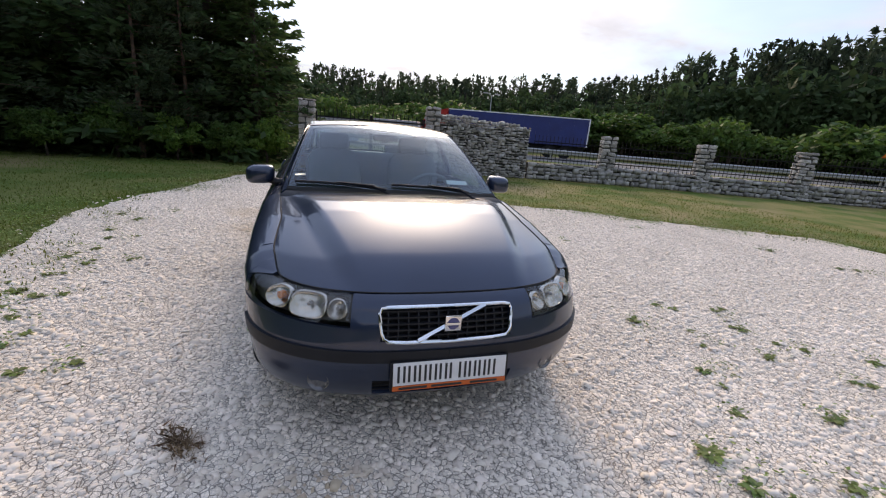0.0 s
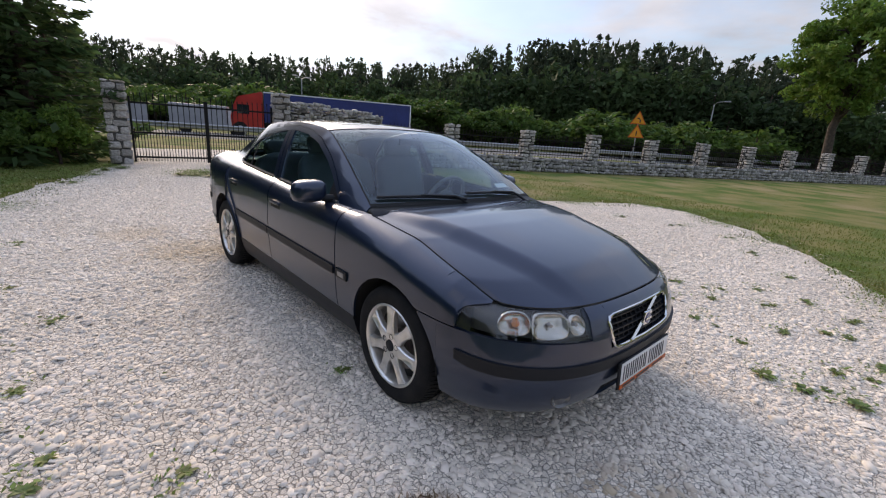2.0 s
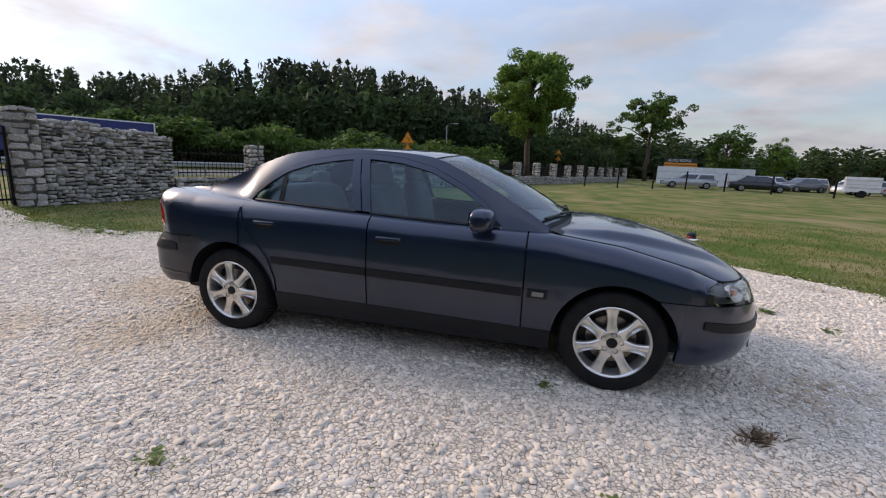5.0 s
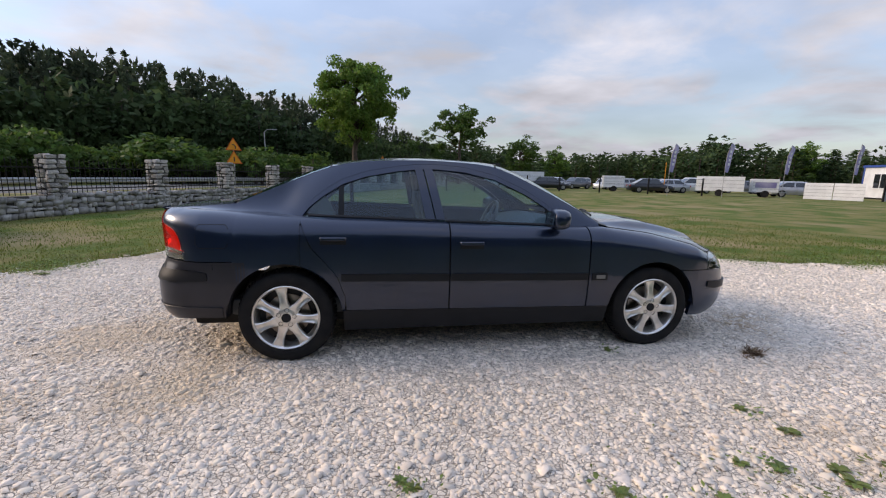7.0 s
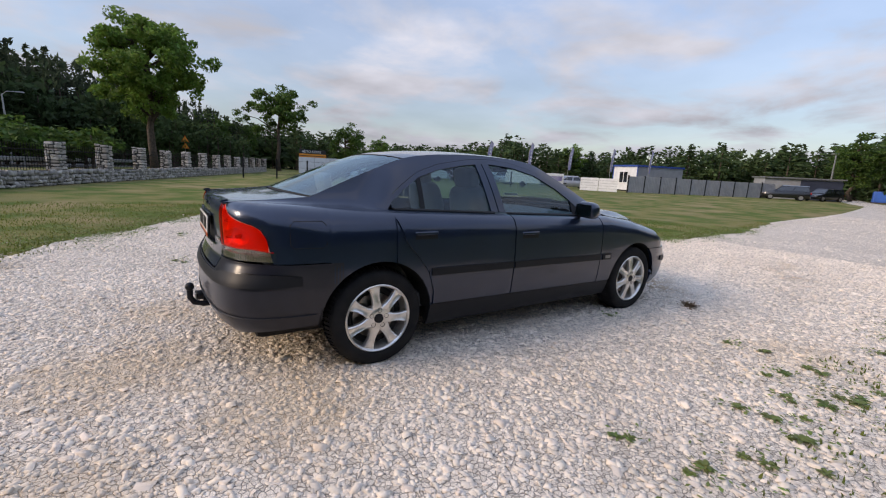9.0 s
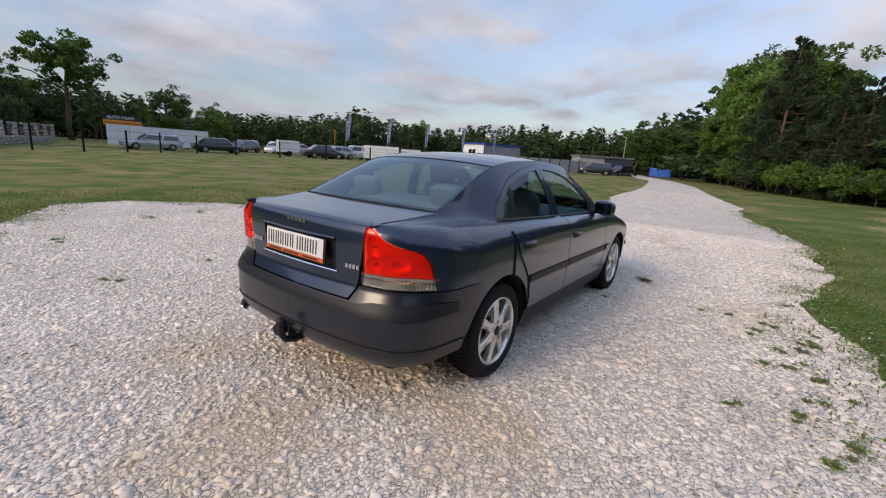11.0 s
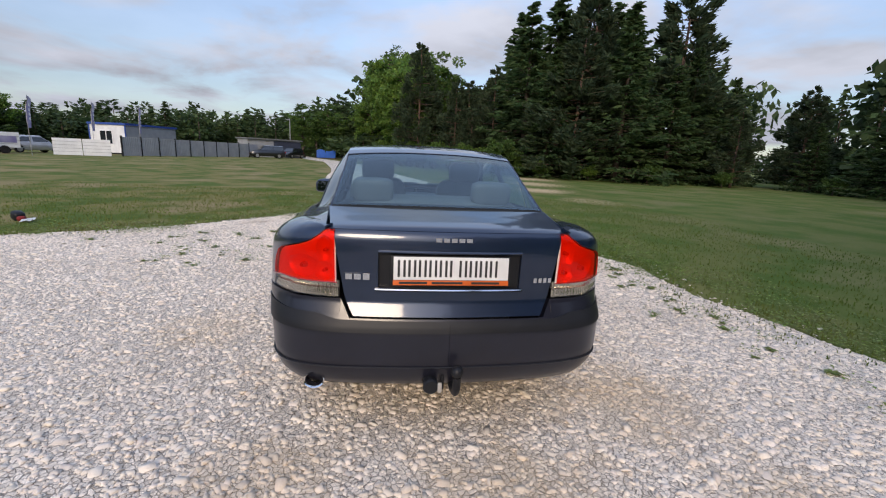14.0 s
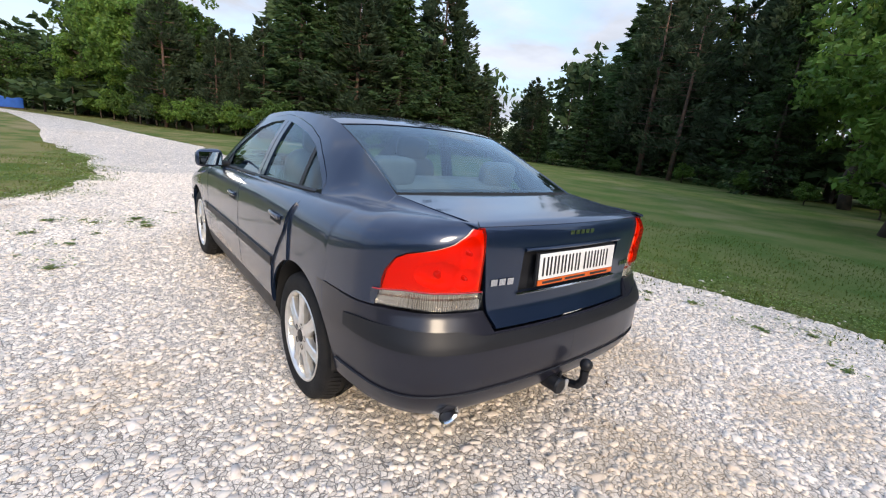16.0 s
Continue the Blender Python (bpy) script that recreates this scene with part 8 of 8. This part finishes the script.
def build_lot():
    Lx = Vector((18.0, -7.5, 0)).normalized()
    yaw = -22
    # cars
    for x, y, paint, ln, h, tail, lab, yy in (
            (12.9, 43.0, "silver", 4.7, 1.42, 1, "silver estate car parked at the lot's edge", 176), (18.6, 42.4, "black", 4.7, 1.44, 0, "black saloon parked at the lot's edge", -10),
            (26.7, 51.8, "beige", 4.3, 1.45, 1, "pale hatchback in the back row", 205), (25.0, 49.0, "grey", 4.4, 1.45, 0, "grey saloon in the back row", 200),
            (28.8, 48.2, "white", 4.2, 1.5, 1, "white hatchback in the back row", 215), (27.9, 37.6, "black", 4.5, 1.46, 0, "black saloon parked by the lawn", -18), (20.5, 52.5, "black", 4.3, 1.45, 1, "black hatchback in the back row", 200), (24.0, 53.5, "silver", 4.3, 1.45, 0, "silver saloon in the back row", 195), (30.2, 46.0, "silver", 4.3, 1.45, 0, "silver saloon in the back row", 160), (34.5, 44.5, "black", 4.3, 1.5, 1, "black estate in the back row", 155), (40.5, 39.5, "grey", 4.3, 1.45, 0, "grey saloon in the back row", 150), (30.6, 38.6, "silver", 4.3, 1.45, 0, "silver saloon beside the black one", 170),
            (31.6, 43.0, "grey", 4.3, 1.45, 0, "dark grey saloon in the lot", 150), (36.2, 42.5, "blue", 4.2, 1.45, 1, "dark blue hatchback in the lot", 160),
            (33.1, 38.3, "white", 4.5, 1.66, 1, "silver-white off-road car in the lot", 165), (38.0, 30.8, "silver", 4.4, 1.45, 0, "silver saloon beside the white sheets", -25),
            (43.5, 37.0, "silver", 4.3, 1.45, 1, "silver estate in the back row", 150), (22.5, 50.5, "white", 4.2, 1.45, 0, "white car in the back row", 190)):
        parked_car("parked_car", CARS[paint], pose(x, y, 0, 0, 0, yy), ln, h, tail, lab)
    parked_car("parked_car", CARS["black"], pose(56.0, 16.0, 0, 0, 0, 115), 4.4, 1.6, 1, "black off-road car by the sheds at the lane's end")
    parked_car("parked_car", CARS["black"], pose(61.2, 14.0, 0, 0, 0, 160), 4.2, 1.45, 1, "dark hatchback at the shed's dark end")
    # white box trailers
    box_trailer(pose(24.6, 41.4, 0, 0, 0, -22), 2.2, 1.25, "small white box trailer between the cars")
    box_trailer(pose(29.2, 32.6, 0, 0, 0, -44), 3.7, 1.30, "long white box trailer at the lawn's edge")
    box_trailer(pose(32.7, 30.2, 0, 0, 0, -35), 1.9, 1.15, "small white trailer with a pale blue panel", M_FLAG)
    # white sheets
    w = thing("white_hoarding", "white ribbed sheets standing along the lot", "fence", pose(34.0, 26.4, 0, 0, 0, -66), kind="structure")
    for k in range(2):
        boxpart("sheet", (k * 1.85, -0.02, 0.05), (k * 1.85 + 1.8, 0.02, 1.35), M_WHITE, w)
        for j in range(1, 5):
            boxpart("rib", (k * 1.85, -0.03, 0.05 + j * 0.26), (k * 1.85 + 1.8, -0.02, 0.075 + j * 0.26), M_GREYSHEET, w)
    w = thing("white_hoarding", "long low white wall behind the parked cars", "fence", pose(11.0, 47.8, 0, 0, 0, -4), kind="structure")
    for k in range(5):
        boxpart("sheet", (k * 1.8, -0.03, 0.2), (k * 1.8 + 1.77, 0.03, 2.05), M_WHITE, w)
    # flags
    for x, y, top in ((23.7, 29.2, 4.40), (27.5, 27.6, 4.48), (31.9, 26.4, 4.35), (37.0, 25.2, 4.50), (43.0, 24.6, 4.70)):
        f = thing("feather_flag", "violet and white feather flag on a thin pole", "flag", pose(x, y, 0, 0, 0, 10), "feather flags")
        bm = bmesh.new()
        tube(bm, [(0, 0, 0), (0.0, 0, top * 0.55), (0.08, 0, top * 0.8), (0.42, 0, top * 0.985)], 0.022, 6)
        part("pole", bm, M_GALV, f)
        bm = bmesh.new()
        rows = []
        for k in np.linspace(0, 1, 14):
            z = top * (0.47 + 0.52 * k)
            xl = float(np.interp(z / top, [0.47, 0.55, 0.8, 0.99], [0.0, 0.0, 0.08, 0.42]))
            wd = 0.10 + 0.50 * math.sin(math.pi * min(1, 0.12 + 0.72 * k)) if k < 0.97 else 0.12
            rows.append([Vector((xl + wd * j, 0.05 * math.sin(j * 5 + k * 6), z - 0.10 * j)) for j in np.linspace(0, 1, 6)])
        grid(bm, rows)
        part("cloth", bm, M_FLAG, f)
        for k in range(4):
            bm = bmesh.new()
            box(bm, (0.16 + 0.03 * k, -0.07, top * (0.58 + 0.075 * k)), (0.36 + 0.03 * k, -0.062, top * (0.625 + 0.075 * k)))
            part("white_bar", bm, M_WHITE, f, smooth=False)
    # office cabin
    c = thing("office_cabin", "white site cabin with blue roof edge and grey long side", "cabin", pose(43.0, 25.9, 0, 0, 0, -17.6))
    boxpart("wall", (0, 0, 0.15), (6.3, 4.2, 2.85), M_WHITE, c)
    boxpart("grey_cladding", (0.06, -0.03, 0.2), (6.3, 0, 2.80), M_GREYSHEET, c)
    boxpart("roof", (-0.12, -0.12, 2.85), (6.45, 4.3, 3.05), M_BLUETRIM, c, "blue roof edge")
    for y in (0.0, 4.2):
        boxpart("post", (-0.05, y - 0.06, 0.15), (0.0, y + 0.06, 2.85), M_BLUETRIM, c)
    f = boxpart("window_frame", (-0.05, 1.45, 0.9), (0.0, 3.05, 2.35), M_WHITE, c, "white window frame")
    for y in (1.58, 2.30):
        boxpart("pane", (-0.06, y, 1.02), (-0.045, y + 0.62, 2.24), M_DARKGLASS, f)
    boxpart("base", (0.1, 0.1, 0.0), (6.2, 4.1, 0.15), M_DARK, c)
    # corrugated fence along the far lawn
    a, b = Vector((38.0, 23.6, 0)), Vector((57.0, 17.4, 0))
    n = 10
    f = thing("sheet_fence", "grey corrugated sheet fence between dark posts", "fence", pose(a.x, a.y, 0, 0, 0, math.degrees(math.atan2((b - a).y, (b - a).x))), kind="structure")
    L = (b - a).length / n
    for k in range(n):
        bm = bmesh.new()
        rows = [[Vector((k * L + 0.05 + (L - 0.1) * u, 0.03 * math.sin(u * 60), z)) for u in np.linspace(0, 1, 61)] for z in (0.05, 1.70)]
        grid(bm, rows)
        part("sheet", bm, M_GREYSHEET, f)
        boxpart("post", (k * L - 0.05, -0.05, 0), (k * L + 0.05, 0.05, 1.8), M_DARK, f)
    # sheds at the lane's end
    s = thing("shed", "low dark shed with a pale flat roof", "shed", pose(59.6, 19.5, 0, 0, 0, -48))
    boxpart("wall", (0, 0, 0), (8.0, 3.0, 2.45), M_GREYSHEET, s)
    boxpart("dark_wall", (3.8, -0.05, 0), (8.1, -0.006, 2.3), M_DARKBLUE, s, "dark blue front boards")
    boxpart("roof", (-0.2, -0.3, 2.45), (8.3, 3.2, 2.6), M_GALV, s)
    s = thing("tarp_heap", "blue tarpaulin-covered crate beside the lane", "crate", pose(71.6, 10.6, 0, 0, 0, -75))
    boxpart("cover", (-1.5, -0.8, 0.02), (1.5, 0.8, 1.45), M_BLUETARP, s, bevel=0.15)
    boxpart("pallet", (-1.7, -0.95, 0.0), (1.7, -0.81, 0.12), M_BARK, s)
    # board on posts
    bd = thing("sign_board", "wide black and orange sign board on two posts", "sign board", pose(15.4, 57.3, 0, 0, 0, 8))
    for x in (-1.4, 1.4):
        boxpart("post", (x - 0.06, -0.06, 0), (x + 0.06, 0.06, 3.2), M_GALV, bd)
    boxpart("upper_panel", (-1.95, -0.10, 2.70), (1.95, -0.06, 3.25), M_BOARDBLACK, bd)
    boxpart("lower_panel", (-1.95, -0.10, 2.10), (1.95, -0.06, 2.66), M_BOARDORANGE, bd)
    boxpart("divider_bar", (-1.9, -0.115, 2.34), (1.9, -0.10, 2.42), M_BOARDBLACK, bd)
    tx = bpy.data.curves.new("lettering", "FONT")
    tx.body, tx.size, tx.align_x, tx.extrude = "AUTO KOMIS", 0.46, "CENTER", 0.008
    tx.materials.append(M_WHITE)
    ob = new("lettering", tx)
    ob.parent = bd
    ob.matrix_basis = pose(-0.2, -0.112, 2.80, 90, 0, 0)
    # thin wire fence at the far edge of the lawn
    line = [(2.9, 33.0), (5.4, 33.2), (8.2, 34.5), (11.1, 36.5), (14.3, 37.5), (17.5, 37.0), (21.0, 35.5), (24.5, 33.0), (28.0, 30.4)]
    fw = thing("wire_fence", "thin dark wire fence on steel posts at the far lawn edge", "fence", pose(0, 0, 0), kind="structure")
    for x, y in line:
        boxpart("post", (x - 0.05, y - 0.05, 0), (x + 0.05, y + 0.05, 1.55), M_IRON, fw)
    for z in (0.35, 0.9, 1.45):
        bm = bmesh.new()
        tube(bm, [(x, y, z) for x, y in line], 0.008, 4)
        part("wire", bm, M_IRON, fw)
    p = thing("yellow_post", "thin yellow flag post in the car lot", "post", pose(29.7, 37.9, 0))
    round_part("post", (0, 0, 0), (0, 0, 3.2), 0.035, M_SIGN, p, seg=8)


build_lot()

# ---- weeds, litter on the lawn ----
def weed_mesh(seed, n, size):
    """A low rosette of pointed, bent leaves."""
    rng = np.random.default_rng(seed)
    bm = bmesh.new()
    for k in range(n):
        a = rng.uniform(0, 2 * math.pi)
        L = size * rng.uniform(0.5, 1.1)
        w = L * rng.uniform(0.12, 0.24)
        lift = rng.uniform(0.15, 0.9)
        o = Vector((0, 0, 0.012))
        d, s = Vector((math.cos(a), math.sin(a), 0)), Vector((-math.sin(a), math.cos(a), 0))
        rows = []
        for f, ww in ((0, 0.15), (0.3, 0.8), (0.6, 1.0), (0.85, 0.6), (1.0, 0.03)):
            c = o + d * L * f * (1 - 0.2 * lift) + Vector((0, 0, L * (lift * f - 0.75 * lift * f * f)))
            ww = 0 if f == 0 else ww
            rows.append([c - s * w * ww + Vector((0, 0, 0.12 * w * ww)), c, c + s * w * ww + Vector((0, 0, 0.12 * w * ww))])
        grid(bm, rows)
    bmesh.ops.remove_doubles(bm, verts=bm.verts, dist=0.0005)
    me = bpy.data.meshes.new("weed")
    for f in bm.faces:
        f.smooth = True
    bm.to_mesh(me)
    bm.free()
    me.materials.append(M_WEED)
    return me


WEEDS = [weed_mesh(i, 16 + 5 * (i % 3), 0.10) for i in range(5)]


def build_weeds():
    global WEED_SPOTS
    rng = np.random.default_rng(3)
    spots = WEED_SPOTS = [(2.0, 2.05, 0.9), (2.73, 1.29, 1.3), (1.26, 2.0, 1.1), (1.32, -1.88, 0.8), (0.98, -0.95, 0.6), (0.2, -2.33, 1.0), (-0.54, -2.54, 1.1), (-1.45, -2.52, 0.8), (-1.43, 2.94, 0.7),
             (-2.26, -2.65, 0.9), (1.83, 3.0, 0.8), (2.5, 2.27, 0.9), (1.26, 2.98, 0.8), (-8.35, 0.25, 2.6), (-8.0, 0.45, 2.4), (-8.6, 0.6, 2.4), (-8.2, 0.75, 2.2),
             (2.95, 1.75, 1.0), (3.15, 2.05, 0.9), (2.85, 2.6, 0.9), (3.05, 1.35, 0.9), (2.4, 1.7, 0.6), (1.6, 2.35, 0.8), (1.9, 2.6, 0.7), (2.3, 2.9, 0.8), (1.5, 2.8, 0.8),
             (2.6, 3.3, 0.9), (1.0, 2.5, 0.7), (2.1, 3.4, 0.8), (2.9, 3.1, 0.8), (0.8, -2.62, 1.5), (1.05, -2.5, 1.4), (0.95, -2.3, 1.2), (0.6, -2.45, 1.0), (1.3, -2.65, 1.3), (1.5, -2.4, 1.1),
             (0.35, -2.6, 1.2), (-0.2, -2.6, 1.0), (0.15, -2.75, 1.3), (-0.75, -2.75, 0.9), (-1.0, -2.6, 0.8), (-1.8, -2.8, 0.9), (-2.6, -2.9, 0.9), (-2.9, -2.5, 0.8), (2.2, -2.5, 1.0),
             (-6.1, 1.5, 1.6), (-5.6, 1.75, 1.5), (-6.6, 1.6, 1.3), (-4.8, 2.0, 1.1), (-0.6, -2.2, 0.7), (-2.3, 2.8, 0.8), (3.4, 0.9, 0.7), (-9.8, -0.9, 1.8), (-9.2, -1.2, 1.7), (-8.4, -1.5, 1.6), (-7.4, -1.8, 1.5),
             (-0.8, 6.2, 1.1), (0.3, 6.6, 1.0), (1.1, 6.2, 1.1), (-2.2, 5.0, 0.9), (1.6, 5.3, 1.0), (2.2, 4.3, 0.9)]
    spots = WEED_SPOTS = [(x, y, s * 0.72 if y < -2.0 and 0.9 < s < 2 and x > -4 else s) for x, y, s in spots]
    for x, y, s in spots:
        for k in range(2 if s < 1.2 else 3):
            px, py = x + rng.normal(0, 0.08 * s), y + rng.normal(0, 0.08 * s)
            ob = put("weed", WEEDS[rng.integers(5)], at=pose(px, py, 0.004, 0, 0, rng.uniform(0, 360)) @ Matrix.Diagonal((s * rng.uniform(0.45, 0.8),) * 3 + (1,)))
            tagged(ob, "small green weed growing through the gravel", "weed", "weeds in the gravel")


build_weeds()
M_DRY = mat("dry_grass", (0.30, 0.20, 0.11), 0.9, second=(0.16, 0.10, 0.06), scale=9, island=0.3)


def build_dry_grass():
    rng = np.random.default_rng(77)
    n = 260
    a = rng.normal(0, 1, (n, 2)) * np.array([0.065, 0.028])
    x, y = 2.07 + a[:, 0] * 0.8 - a[:, 1] * 0.6, -1.12 + a[:, 0] * 0.6 + a[:, 1] * 0.8
    me = blades("dry_grass", x, y, rng.uniform(0.02, 0.045, n), rng, M_DRY, lean=2.5, width=0.003)
    tagged(put("dry_grass", me), "small heap of brown dry grass lying on the gravel", "dry grass", kind="stuff")


build_dry_grass()


def build_litter():
    t = thing("garden_bundle", "small black and red heap with a white sheet on the lawn", "heap", pose(3.65, 6.2, 0.0, 0, 0, 25))
    t.matrix_basis = pose(3.65, 6.2, 0.0, 0, 0, 25) @ Matrix.Diagonal((0.72, 0.72, 0.72, 1))
    bm = bmesh.new()
    soft_box(bm, pose(-0.02, 0, 0.06, 0, 8, 0), 0.09, 0.08, 0.06, 0.7)
    part("red_cover", bm, M_REDCLOTH, t, "dark red cover", sharp=60)
    bm = bmesh.new()
    soft_box(bm, pose(0.10, 0.08, 0.11, 0, -12, 30), 0.14, 0.11, 0.11, 0.6)
    part("dark_case", bm, M_TRIM, t, "black case", sharp=60)
    bm = bmesh.new()
    rows = [[Vector((-0.40 + 0.5 * u, -0.22 + 0.2 * v, 0.045 + 0.015 * math.sin(7 * u + 4 * v))) for u in np.linspace(0, 1, 8)] for v in np.linspace(0, 1, 5)]
    grid(bm, rows)
    part("white_sheet", bm, M_WHITETAG, t, "crumpled white sheet")


build_litter()


def build_clover():
    """Low clover and plantain creeping from the lawn onto the gravel, in clumps."""
    rng = np.random.default_rng(23)
    n = 900000
    x, y = rng.uniform(-10.5, 12, n), rng.uniform(-5.2, 9.5, n)
    d = edge_distance(YARD[::2], x, y)
    out = ~inside(YARD, x, y)
    near = (d < 1.5) & (rng.uniform(0, 1, n) < np.where(out, np.exp(-d / 0.7), np.exp(-d / 0.25)))
    x, y, d, out = x[near], y[near], d[near], out[near]
    clump = np.array([noise.noise((a * 1.1, b * 1.1, 7.0)) + 0.5 * noise.noise((a * 3.1, b * 3.1, 2.0)) for a, b in zip(x, y)])
    keep = clump > np.where(out, -0.30 + 0.25 * d, 0.10 + 0.35 * d)
    c = np.stack([x[keep], y[keep], rng.uniform(0.010, 0.042, keep.sum())], 1)
    for px, py, s in WEED_SPOTS:
        k = int((50 if s < 2 else 150) * s * s)
        c = np.concatenate([c, np.stack([rng.normal(px, 0.085 * s, k), rng.normal(py, 0.085 * s, k), rng.uniform(0.012, 0.03 + 0.03 * s, k)], 1)])
    q = rand_quads(rng, c, np.full(len(c), 0.016), stretch=1.1)
    q[..., 2] = c[:, None, 2] + (q[..., 2] - c[:, None, 2]) * 0.35
    tagged(put("clover", quads_mesh("clover", q, M_WEED)), "low green clover and plantain along the gravel's edge", "clover", kind="stuff")


build_clover()
